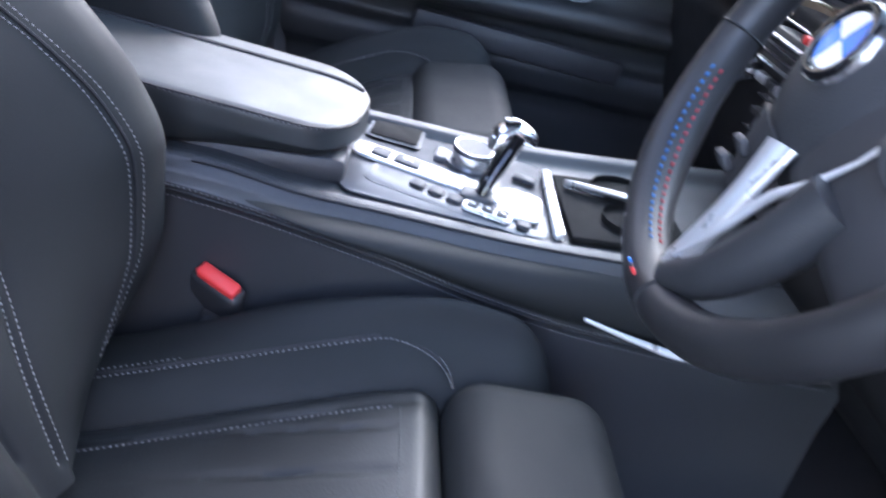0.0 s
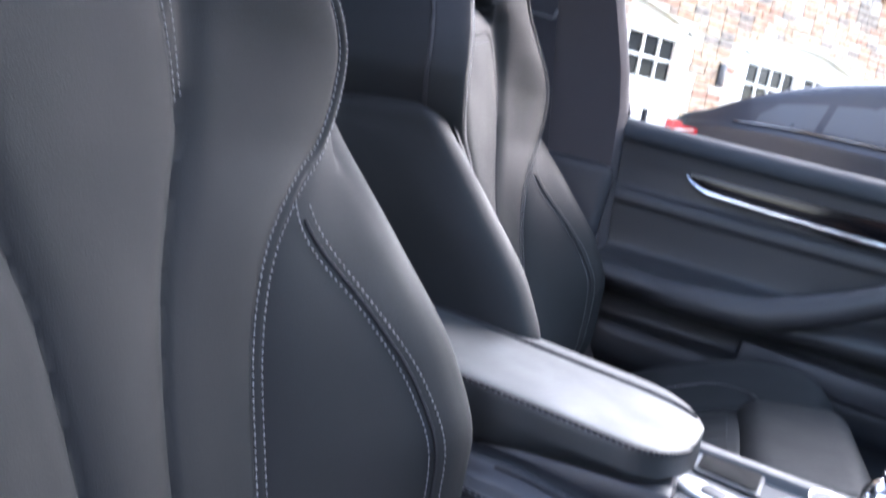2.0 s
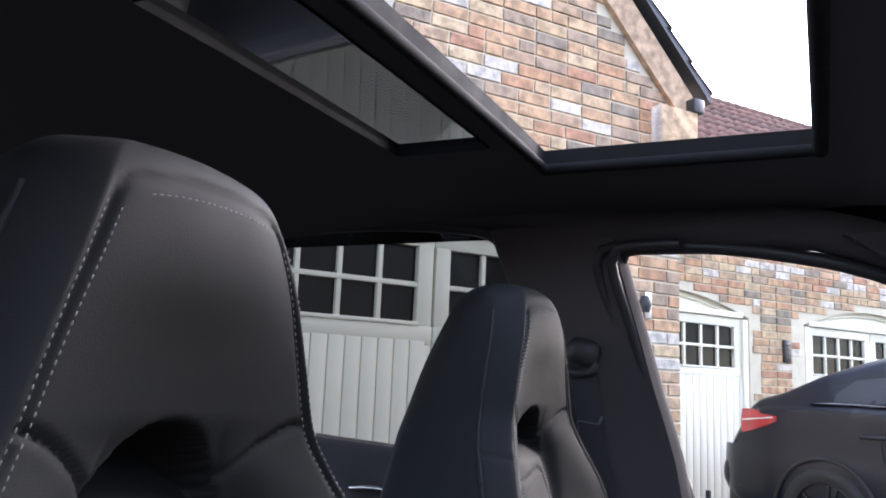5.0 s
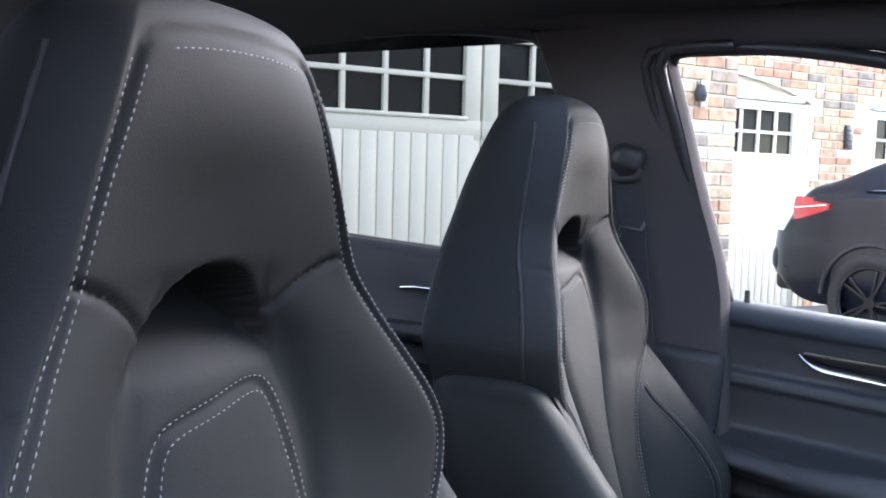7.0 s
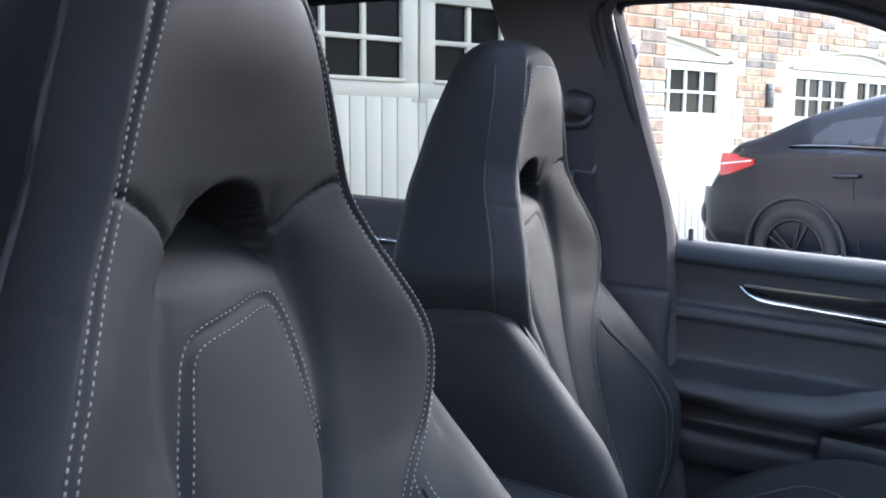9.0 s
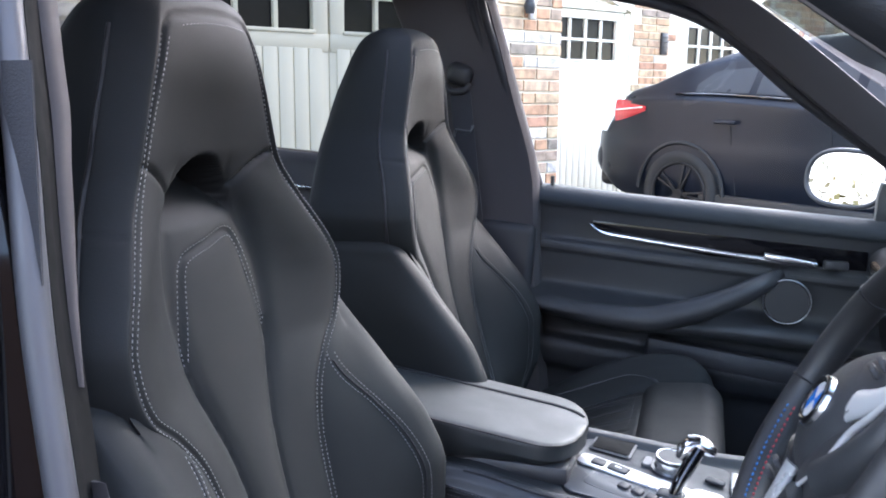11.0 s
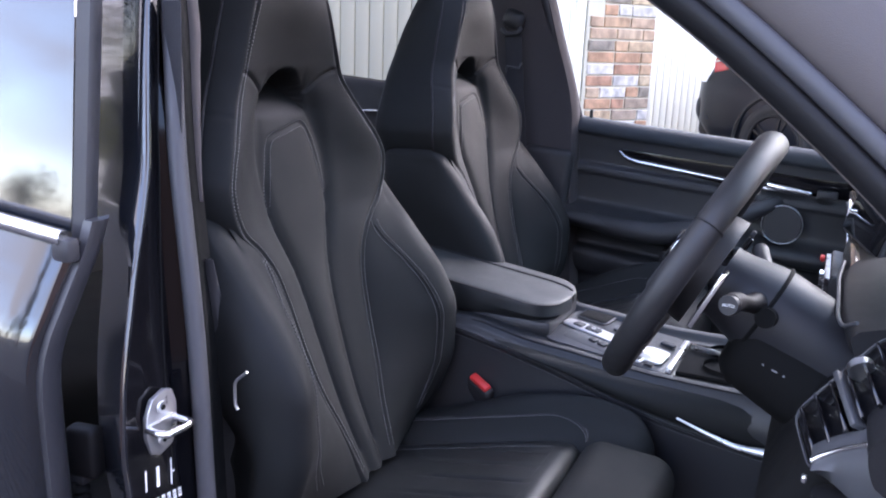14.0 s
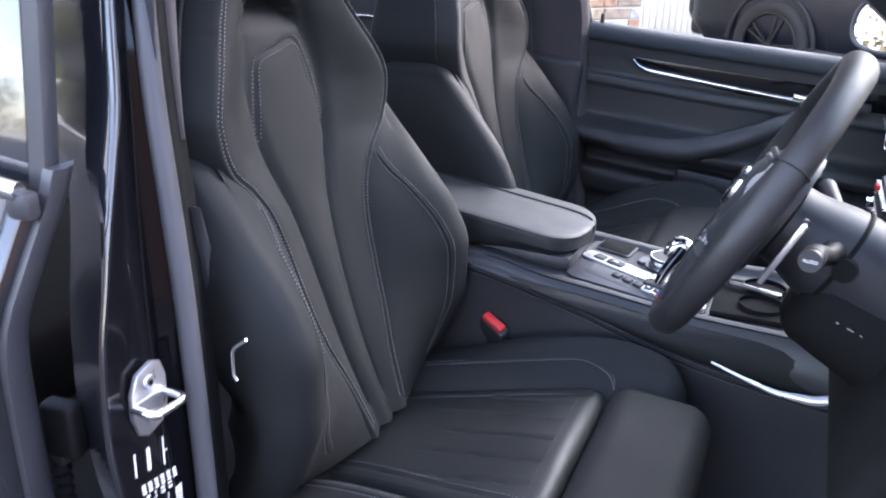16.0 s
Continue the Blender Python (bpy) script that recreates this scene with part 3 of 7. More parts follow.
def front_seat(at):
    seat = thing("front_seat", "black leather sports car seat with grey double stitching and built-in headrest", "car seat", "front seats", at=at)
    # backrest
    nz, nf, nb = 260, 150, 14
    zs = [0.66 + (1.465 - 0.66) * i / (nz - 15) for i in range(nz - 14)] + [1.465 + 0.042 * math.sin(math.pi / 2 * k / 14) for k in range(1, 15)]
    front_x = np.zeros((len(zs), nf))
    yy = np.zeros((len(zs), nf))
    for i, z in enumerate(zs):
        yo = YC(z) + FLANK
        for j in range(nf):
            q = -1 + 2 * j / (nf - 1)
            y = yo * math.sin(q * math.pi / 2 * 0.86) / math.sin(math.pi / 2 * 0.86)
            yy[i, j] = y
            front_x[i, j] = back_front(y, z)
    zz = np.repeat(np.array(zs)[:, None], nf, 1)
    depth = np.zeros_like(front_x)
    for i, line in enumerate(SEAMS):
        # the creases from the headrest opening to the edge are the deepest
        cut = 0.0065 if i in (1, 5) else 0.0034
        for (ya, za), (yb, zb) in zip(line, line[1:]):
            dy, dz = yb - ya, zb - za
            s = np.clip(((yy - ya) * dy + (zz - za) * dz) / max(1e-9, dy * dy + dz * dz), 0, 1)
            d2 = (yy - ya - s * dy) ** 2 + (zz - za - s * dz) ** 2
            depth = np.maximum(depth, cut * np.exp(-d2 / 0.0030 ** 2) + 0.0007 * np.exp(-d2 / 0.009 ** 2))
    front_x -= depth
    rows = []
    for i, z in enumerate(zs):
        yo, xb = YC(z) + FLANK, XB(z)
        row = [Vector((front_x[i, j], yy[i, j], z)) for j in range(nf)]
        xs = front_x[i, 0]
        for j in range(1, 7):
            row.append(Vector((xs + (xb + 0.025 - xs) * j / 6, yo + 0.004 * math.sin(math.pi * j / 6), z)))
        for j in range(1, nb):
            q = 1 - 2 * j / nb
            row.append(Vector((xb + 0.025 * abs(q) ** 8 - 0.012 * (1 - q * q), yo * q, z)))
        for j in range(6, 0, -1):
            row.append(Vector((xs + (xb + 0.025 - xs) * j / 6, -yo - 0.004 * math.sin(math.pi * j / 6), z)))
        if z > 1.465:
            k = (max(0.0, 1 - ((z - 1.465) / 0.0422) ** 3.4)) ** (1 / 3.4)
            c = Vector((-0.318, 0, z))
            row = [c + (p - c) * (0.10 + 0.90 * k) for p in row]
        rows.append(row)
    loft("backrest", rows, LEATHER, seat, sharp=70)
    # edge seam where the front cover meets the side shell
    for sgn in (1, -1):
        edge = [Vector((back_front(YC(z) + FLANK, z) - 0.004, sgn * (YC(z) + FLANK + 0.0002), z)) for z in np.linspace(0.95, 1.462, 70)]
        tube("edge_seam", edge, 0.0028, PIPING, seat, segs=6)
    stitched = []
    for line in (SEAMS[0], SEAMS[4]):
        for d in (0.0046, -0.0046):
            stitched.append([on_back(*p) for p in offset_line(line, d) if p[1] < 1.462])
    top = SEAMS[8]
    stitched.append([on_back(p[0], p[1] - 0.010, 0.002) for p in top if abs(p[0]) < 0.062])
    for d in (0.0055, -0.0055):
        stitched.append([on_back(*p) for p in offset_line(SEAMS[9], d) if p[1] > 1.112])
    for row in stitched:
        dashes("stitching", [row], THREAD, seat, label="pale grey stitching")
    # lower side bolsters
    for sgn in (1, -1):
        rows = [wing_ring(0.66 + 0.445 * i / 44, sgn) for i in range(45)]
        last = wing_ring(1.105, sgn)
        cx, cy = sum(p[0] for p in last) / 40, sum(p[1] for p in last) / 40
        for k in range(1, 9):
            z = 1.105 + 0.030 * math.sin(math.pi / 2 * k / 8)
            s = math.cos(math.pi / 2 * k / 8.3)
            lx = WING_X(z) - WING_X(1.105)
            rows.append([(cx + (p[0] - cx) * s + lx * 0.6, cy + (p[1] - cy) * s, z) for p in last])
        wing = loft("side_bolster", rows, LEATHER, seat, sharp=70)
        line = [(1.060, 1.25), (1.02, 1.70), (0.98, 2.12), (0.93, 2.42), (0.86, 2.56), (0.76, 2.45), (0.70, 2.2)]
        f = curve(*[(-z, s) for z, s in line])
        seam = [wing_point(z, f(-z), sgn) for z in np.linspace(1.045, 0.70, 60)]
        tube("bolster_seam", [p - Vector((0.0012, 0, 0)) for p in seam], 0.0016, PIPING, wing, segs=5)
        for side_step in (0.11, -0.11):
            dashes("stitching", [[wing_point(z, f(-z) + side_step, sgn) for z in np.linspace(1.055, 0.70, 60)]], THREAD, wing)
    # cushion
    rows = []
    for i in range(70):
        x = -0.19 + 0.408 * i / 69
        w, z0 = CUSH_W(x) + 0.012, CUSH_Z(x)
        drop = 0.045 * (1 - math.sqrt(max(0.0, 1 - (max(0.0, x - 0.182) / 0.0365) ** 2)))
        row = []
        for j in range(73):
            q = -1 + 2 * j / 72
            y = w * q
            flute = 0.0040 * max(0.0, 1 - abs(math.sin(y / 0.058 * math.pi)) * 3) ** 1.5 * smooth(-0.08, 0.06, x) * (1 - smooth(0.160, 0.180, x)) * (abs(q) < 0.80)
            roll = 0.0016 * math.exp(-((x - 0.180) / 0.003) ** 2)
            z = z0 + 0.010 * (1 - q * q) - 0.020 * smooth(0.92, 1.0, abs(q)) - flute - roll - drop
            z -= 0.003 * math.exp(-((abs(y) - (CUSH_W(x) - 0.022)) / 0.003) ** 2) * (x < 0.19)
            row.append((x, y, z))
        rows.append(row)
    insert = loft("cushion_insert", rows, LEATHER_INSERT, seat, "ribbed black leather cushion panel", closed=False, cap=False)
    top = [Vector((0.174, y, CUSH_Z(0.174) + 0.0108 - 0.010 * (y / (CUSH_W(0.174) + 0.012)) ** 2)) for y in np.linspace(-0.150, 0.150, 40)]
    dashes("stitching", [top], THREAD_DARK, insert)
    for sgn in (1, -1):
        run = []
        for x in np.linspace(-0.14, 0.172, 60):
            y = CUSH_W(x) - 0.030
            run.append(Vector((x, sgn * y, CUSH_Z(x) + 0.0108 - 0.010 * (y / (CUSH_W(x) + 0.012)) ** 2)))
        dashes("stitching", [run], THREAD, insert)
    for sgn in (1, -1):
        rows = []
        for i in range(64):
            x = -0.185 + 0.520 * i / 63
            k = math.sqrt(max(0.0, 1 - (max(0, x - 0.275) / 0.0602) ** 2)) if x > 0.275 else 1.0
            rows.append(bolster_ring(x, sgn, max(0.05, k)))
        bol = loft("cushion_bolster", rows, LEATHER, seat, sharp=70)
        xs = np.linspace(-0.15, 0.145, 40)
        line = [Vector((x, sgn * (CUSH_W(x) + 0.046), bolster_top(x, sgn) + 0.0008)) for x in xs]
        line += [Vector((0.150 + 0.072 * math.sin(a), sgn * (0.160 + 0.057 * math.cos(a) + 0.004), bolster_top(0.145, sgn) + 0.0008 - 0.016 * (1 - math.cos(a)))) for a in np.linspace(0.1, 1.5, 14)]
        tube("bolster_seam", [p - Vector((0, 0, 0.0008)) for p in line], 0.0018, PIPING, bol, segs=5)
        for d in (0.0065, -0.0065):
            dashes("stitching", [[p + Vector((0, d * sgn, 0.0003)) for p in line]], THREAD, bol)
    bm = bmesh.new()
    box_bm(bm, (0.296, 0, 0.655), (0.164, 0.386, 0.135), 0.042, pose(0, 0, 0, 0, 3, 0), 8)
    part("thigh_support", bm, LEATHER, seat, "smooth black leather thigh support")
    box("seat_frame", (0.04, 0, 0.535), (0.46, 0.50, 0.13), PLASTIC, seat, 0.03, segments=3)
    for sgn in (1, -1):
        box("seat_rail", (0.06, sgn * 0.20, 0.452), (0.56, 0.045, 0.05), PLASTIC, seat, 0.006)
        box("side_trim", (0.0, sgn * 0.272, 0.575), (0.42, 0.016, 0.12), PLASTIC, seat, 0.007)
    return seat


driver_seat = front_seat((0, SEAT_Y, 0))
passenger_seat = copy_thing(driver_seat, pose(-0.008, SEAT_Y + 0.772, 0.009))
# the passenger's cushion is tilted up at its front
tilt = pose(-0.19, 0, 0.62) @ pose(0, 0, 0, 0, -9, 0) @ pose(0.19, 0, -0.62)
for child in passenger_seat.children:
    if child.name.split(".")[0] in ("cushion_insert", "cushion_bolster", "thigh_support"):
        child.matrix_basis = (pose(-0.032, 0, -0.004) if child.name.startswith("thigh") else pose(0, 0, 0)) @ tilt


# ---- car shell ----
CAR_Y = 0.43


def side(y):
    """Mirror a place of the passenger side to the driver side."""
    return 2 * CAR_Y - y


SILL_Z = curve((-1.6, 1.30), (-0.95, 1.250), (-0.68, 1.232), (-0.13, 1.172), (0.48, 1.130), (0.95, 1.105))
body = thing("car_body", "black car cabin shell with dark headlining, open sunroof and pillars", "car", kind="structure")


def roof_z(x, y):
    q = (y - CAR_Y) / 0.66
    return 1.705 - 0.026 * abs(q) ** 3 - 0.10 * max(0, x - 0.12) ** 1.4 * 1.3 - 0.05 * max(0, -0.5 - x) ** 2


HOLE_X, HOLE_Y = (-0.283, 0.112), (0.115, 0.785)
GLASS_X, GLASS_Y = (-0.472, -0.325), (0.115, 0.655)
roof_xs = sorted({round(v, 4) for v in np.linspace(-1.7, 0.50, 45)} | {*HOLE_X, *GLASS_X})
roof_ys = sorted({round(v, 4) for v in np.linspace(-0.215, 1.075, 31)} | {*HOLE_Y, *GLASS_Y})


def roof_sheet(name, lift, mat, label, flip):
    verts = [(x, y, roof_z(x, y) + lift) for x in roof_xs for y in roof_ys]
    n = len(roof_ys)
    faces = []
    for i in range(len(roof_xs) - 1):
        for j in range(n - 1):
            x, y = (roof_xs[i] + roof_xs[i + 1]) / 2, (roof_ys[j] + roof_ys[j + 1]) / 2
            if (HOLE_X[0] < x < HOLE_X[1] and HOLE_Y[0] < y < HOLE_Y[1]) or (GLASS_X[0] < x < GLASS_X[1] and GLASS_Y[0] < y < GLASS_Y[1]):
                continue
            f = (i * n + j, (i + 1) * n + j, (i + 1) * n + j + 1, i * n + j + 1)
            faces.append(f[::-1] if flip else f)
    return link_mesh(name, verts, faces, mat, body, label)


roof_sheet("headliner", 0.0, HEADLINING, "dark grey cloth headlining", True)
roof_sheet("roof_panel", 0.028, PAINT, "black painted roof", False)


def edge_wall(name, pts, mat, lo, hi):
    rows = [[(x, y, roof_z(x, y) + lo), (x, y, roof_z(x, y) + hi)] for x, y in pts]
    verts, faces = sheet_data(rows)
    return link_mesh(name, verts, faces, mat, body)


def rim_of(xr, yr, n=14):
    xs, ys = np.linspace(*xr, n), np.linspace(*yr, n)
    return ([(x, yr[0]) for x in xs] + [(xr[1], y) for y in ys[1:]] + [(x, yr[1]) for x in xs[::-1][1:]] + [(xr[0], y) for y in ys[::-1][1:]])


edge_wall("sunroof_surround", rim_of(HOLE_X, HOLE_Y), SEAL_BLACK, -0.004, 0.030)
edge_wall("glass_surround", rim_of(GLASS_X, GLASS_Y), SEAL_BLACK, -0.004, 0.030)
for ys in (HOLE_Y[1],):
    tube("sunroof_seal", [(x, ys - 0.004, roof_z(x, ys) - 0.002) for x in np.linspace(*HOLE_X, 16)], 0.009, SEAL_BLACK, body, segs=8)
tube("sunroof_seal", [(HOLE_X[0] + 0.003, y, roof_z(HOLE_X[0], y) - 0.003) for y in np.linspace(*HOLE_Y, 16)], 0.008, SEAL_BLACK, body, segs=8)
tube("sunroof_seal", [(HOLE_X[1] - 0.003, y, roof_z(HOLE_X[1], y) - 0.003) for y in np.linspace(*HOLE_Y, 16)], 0.010, SEAL_BLACK, body, segs=8)
rows = [[(x, y, roof_z(x, y) + 0.006) for y in np.linspace(*GLASS_Y, 8)] for x in np.linspace(*GLASS_X, 6)]
pane = loft("sunroof_glass", rows, GLASS_ROOF, body, "dark tinted fixed roof glass", closed=False, cap=False)
pane.visible_shadow = False
box("sunroof_panel", (-1.02, CAR_Y, 1.752), (0.46, 0.70, 0.012), SUV_GLASS, body, 0.004, label="dark glass sunroof panel slid back open")


def pillar(name, pts, width, depth, mat, twist=0.0, label=""):
    """A tapering post along points; width along the car, depth across it."""
    rows = []
    n = len(pts)
    for i, p in enumerate(pts):
        s = i / (n - 1)
        w = width(s) if callable(width) else width
        d = depth(s) if callable(depth) else depth
        ring = []
        for k in range(20):
            a = 2 * math.pi * k / 20 + math.pi / 4
            cx, sy = math.cos(a), math.sin(a)
            m = max(abs(cx), abs(sy)) ** 0.7
            x, y = cx / m * w / 2 * 1.2, sy / m * d / 2 * 1.2
            ring.append(Vector(p) + Vector((x * math.cos(twist) - y * math.sin(twist), x * math.sin(twist) + y * math.cos(twist), 0)))
        rows.append(ring)
    return loft(name, rows, mat, body, label)


# passenger side posts
pillar("b_pillar", path((-0.235, 1.165, 0.50), (-0.238, 1.180, 0.95), (-0.241, 1.185, 1.172), (-0.287, 1.142, 1.40), (-0.352, 1.060, 1.66), n=20),
       curve((0, 0.29), (0.4, 0.215), (0.75, 0.195), (1, 0.205)), 0.060, HEADLINING, label="grey cloth pillar trim")
box("pillar_lower_trim", (-0.205, 1.150, 0.86), (0.145, 0.05, 0.46), PLASTIC_SOFT, body, 0.02, (0, 4, 0), segments=3)
pillar("a_pillar", path((0.20, 1.040, 1.625), (0.33, 1.060, 1.535), (0.60, 1.120, 1.325), (0.95, 1.205, 1.07), n=20), 0.11, 0.055, HEADLINING, label="dark a-pillar trim")
# rails over the doors
for y0, nm in ((1.060, "roof_rail"), (side(1.060), "roof_rail")):
    tube(nm, path((-1.65, y0, 1.655), (-0.9, y0, 1.722), (-0.45, y0, 1.702), (-0.28, y0, 1.664), (0.05, y0, 1.650), (0.30, y0, 1.578), n=30), 0.036, HEADLINING, body, segs=12)
rows = []
for k in range(30):
    x = -1.6 + 2.0 * k / 29
    rows.append([(x, 1.03, roof_z(x, 1.03) + 0.01), (x, 1.080, 1.690 - 0.10 * max(0, x)), (x, 1.105, 1.655 - 0.10 * max(0, x))])
loft("roof_edge", rows, PAINT, body, closed=False, cap=False)
# weather strips round the passenger windows
WIN_F = path((-0.128, 1.205, 1.175), (-0.165, 1.178, 1.32), (-0.205, 1.125, 1.48), (-0.230, 1.075, 1.597), (-0.207, 1.062, 1.621), (-0.10, 1.060, 1.620), (0.10, 1.060, 1.592),
             (0.24, 1.068, 1.545), (0.42, 1.100, 1.405), (0.62, 1.150, 1.262), (0.80, 1.20, 1.13), n=60)
tube("window_seal", WIN_F, 0.013, RUBBER, body, segs=8)
tube("door_seal", [Vector(p) + Vector((-0.006, -0.036, 0.0)) for p in WIN_F[:22]], 0.010, RUBBER, body, segs=8)
tube("frame_edge", [Vector(p) + Vector((-0.034, -0.030, 0.0)) for p in WIN_F[:21]], 0.009, RUBBER, body, segs=8)
box("door_jamb", (-0.150, 1.180, 1.00), (0.03, 0.05, 0.42), PLASTIC, body, 0.01)
# rear passenger window surround
WIN_R = path((-0.395, 1.195, 1.22), (-0.420, 1.10, 1.50), (-0.430, 1.068, 1.600), (-0.450, 1.062, 1.640), (-0.50, 1.060, 1.668), (-0.75, 1.060, 1.688), (-1.10, 1.062, 1.690),
             (-1.45, 1.075, 1.61), (-1.55, 1.10, 1.45), (-1.45, 1.195, 1.265), n=60)
tube("window_seal", WIN_R, 0.014, RUBBER, body, segs=8)
rows = [[(x, 1.212, SILL_Z(x) - 0.012) for x in np.linspace(-1.5, -0.39, 12)], [(x, 1.065, 1.695) for x in np.linspace(-1.5, -0.42, 12)]]
pane = loft("rear_side_glass", rows, GLASS_TINT, body, "lightly tinted rear side glass", closed=False, cap=False)
pane.visible_shadow = False
rows = [[(x, 1.220, SILL_Z(x) - 0.012) for x in np.linspace(-0.15, 0.84, 12)], [(-0.20 + 0.62 * k / 11, 1.085, 1.615 - 0.20 * (k / 11) ** 2) for k in range(12)]]
pane = loft("front_side_glass", rows, GLASS_CLEAR, body, "clear front side glass", closed=False, cap=False)
pane.visible_shadow = False
# windscreen between the front posts
rows = [[(0.34 + 0.03 * (1 - ((y - CAR_Y) / 0.6) ** 2), y, 1.575) for y in np.linspace(-0.17, 1.03, 14)],
        [(1.12 + 0.14 * (1 - ((y - CAR_Y) / 0.76) ** 2), y, 1.06) for y in np.linspace(-0.33, 1.19, 14)]]
pane = loft("windscreen", rows, GLASS_SCREEN, body, "clear windscreen", closed=False, cap=False)
pane.visible_shadow = False
# driver side: front post with its seal, door aperture, sill
post_low = curve((0.05, (-0.212, 1.595)), (0.20, (-0.216, 1.548)), (0.318, (-0.220, 1.466)), (0.40, (-0.225, 1.410)), (0.515, (-0.236, 1.319)), (0.60, (-0.250, 1.246)), (0.72, (-0.290, 1.130)), (0.90, (-0.340, 1.00)))
rows = []
for x in np.linspace(0.05, 0.90, 34):
    y, z = post_low(x)
    ring = []
    for dy, dz in ((0.050, -0.004), (0.010, -0.012), (-0.004, 0.000), (-0.006, 0.012), (0.006, 0.018), (0.014, 0.026), (0.006, 0.036), (-0.004, 0.046), (-0.006, 0.072), (0.004, 0.100), (0.012, 0.112), (0.022, 0.116), (0.050, 0.116), (0.085, 0.080), (0.085, 0.030)):
        ring.append((x + dz * 0.62, y + dy, z + dz * 0.98))
    rows.append(ring)
loft("a_pillar", rows, PILLAR_CLOTH, body, "dark brown-grey front pillar", sharp=40)
tube("pillar_seal", [(x + 0.026 * 0.62, post_low(x)[0] + 0.000, post_low(x)[1] + 0.026 * 0.98) for x in np.linspace(0.05, 0.90, 40)], 0.0115, SEAL_GREY, body, "smooth grey rubber door seal", segs=12)
loft("pillar_edge", [[(x + d * 0.62, post_low(x)[0] + e, post_low(x)[1] + d * 0.98) for e, d in ((0.012, -0.0125), (-0.004, -0.004), (-0.009, 0.004), (-0.009, 0.012), (0.004, 0.017))] for x in np.linspace(0.05, 0.90, 34)],
     DASH_BLACK, body, "dark lower pillar edge", closed=False, cap=False, sharp=70)
loft("pillar_flange", [[(x + d * 0.62, post_low(x)[0] + e, post_low(x)[1] + d * 0.98) for e, d in ((0.024, 0.114), (0.014, 0.119), (0.016, 0.128), (0.028, 0.160), (0.046, 0.195), (0.075, 0.225))] for x in np.linspace(0.05, 0.90, 34)],
     PAINT, body, "black outer pillar", closed=False, cap=False, sharp=70)
tube("door_seal", path((-0.22, -0.215, 1.560), (0.05, -0.205, 1.605), (0.20, -0.210, 1.560), (0.318, -0.212, 1.482), (0.400, -0.216, 1.422), (0.515, -0.226, 1.332), (0.60, -0.240, 1.258), (0.72, -0.285, 1.145), (0.83, -0.37, 0.95), (0.82, -0.41, 0.70), n=60),
     0.012, RUBBER, body, segs=8)
# driver-side centre pillar: outer face, rounded crease, forward-facing jamb, seal and inner trim
JAMB_X = curve((0.45, -0.135), (0.70, -0.165), (0.92, -0.190), (1.10, -0.212), (1.28, -0.232), (1.45, -0.252), (1.62, -0.285))
CREASE_Y = curve((0.45, -0.430), (0.70, -0.462), (0.80, -0.471), (0.86, -0.472), (0.92, -0.465), (0.98, -0.452), (1.04, -0.431), (1.10, -0.410), (1.16, -0.387), (1.22, -0.367), (1.28, -0.356), (1.40, -0.333), (1.62, -0.280))
SEAL_AT = curve((0.45, (-0.140, -0.360)), (0.60, (-0.154, -0.356)), (0.74, (-0.162, -0.352)), (0.86, (-0.169, -0.348)), (0.98, (-0.179, -0.342)), (1.10, (-0.194, -0.335)), (1.22, (-0.213, -0.325)),
                (1.28, (-0.221, -0.318)), (1.34, (-0.232, -0.306)), (1.40, (-0.244, -0.295)), (1.62, (-0.300, -0.240)))
FACE_W = curve((0.45, 0.004), (0.95, 0.004), (1.04, 0.008), (1.10, 0.014), (1.15, 0.046), (1.20, 0.050), (1.62, 0.048))
outer, jamb, inner = [], [], []
for z in np.linspace(0.45, 1.62, 60):
    xj, yc, (xs, ys) = JAMB_X(z), CREASE_Y(z), SEAL_AT(z)
    w = FACE_W(z)
    outer.append([(xj - w - 0.10, yc + 0.060, z), (xj - w - 0.004, yc + 0.030, z), (xj - w, yc + 0.003 + w * 0.16, z), (xj - w * 0.5, yc + 0.001 + w * 0.07, z), (xj - 0.003, yc, z), (xj + 0.0005, yc + 0.0035, z), (xj, yc + 0.008, z)])
    d = max(0.012, ys - yc - 0.010)
    jamb.append([(xj, yc + 0.008, z), (xj - 0.001, yc + d * 0.30, z), (xj - 0.001, yc + d * 0.74, z), (xj - 0.004, yc + d * 0.80, z), (xj - 0.008, yc + d * 0.90, z), (xs - 0.012, ys - 0.004, z), (xs - 0.030, ys + 0.012, z)])
    inner.append([(xs - 0.012, ys + 0.002, z), (xs + 0.002, ys + 0.016, z), (xs - 0.004, ys + 0.030, z), (xs - 0.020, ys + 0.048, z), (xs - 0.030, ys + 0.075, z), (xs - 0.060, ys + 0.105, z), (xs - 0.20, ys + 0.115, z)])
loft("b_pillar", jamb, PILLAR_BLACK, body, "gloss black door jamb", closed=False, cap=False, sharp=60)
loft("b_pillar_face", outer, PAINT, body, "gloss black outer pillar face reflecting sky", closed=False, cap=False, sharp=60)
loft("pillar_inner_trim", inner, SEAL_BLACK, body, "black inner pillar trim", closed=False, cap=False, sharp=60)
tube("door_seal", [(*SEAL_AT(z), z) for z in np.linspace(0.47, 1.60, 60)], curve((0, 0.0125), (1, 0.0115)), SEAL_GREY, body, "smooth grey rubber door seal", segs=14)
tube("seam_line", [(JAMB_X(z) - 0.0008, CREASE_Y(z) + (SEAL_AT(z)[1] - CREASE_Y(z) - 0.010) * 0.70, z) for z in np.linspace(0.62, 1.5, 40)], 0.0012, SEAL_BLACK, body, segs=6)
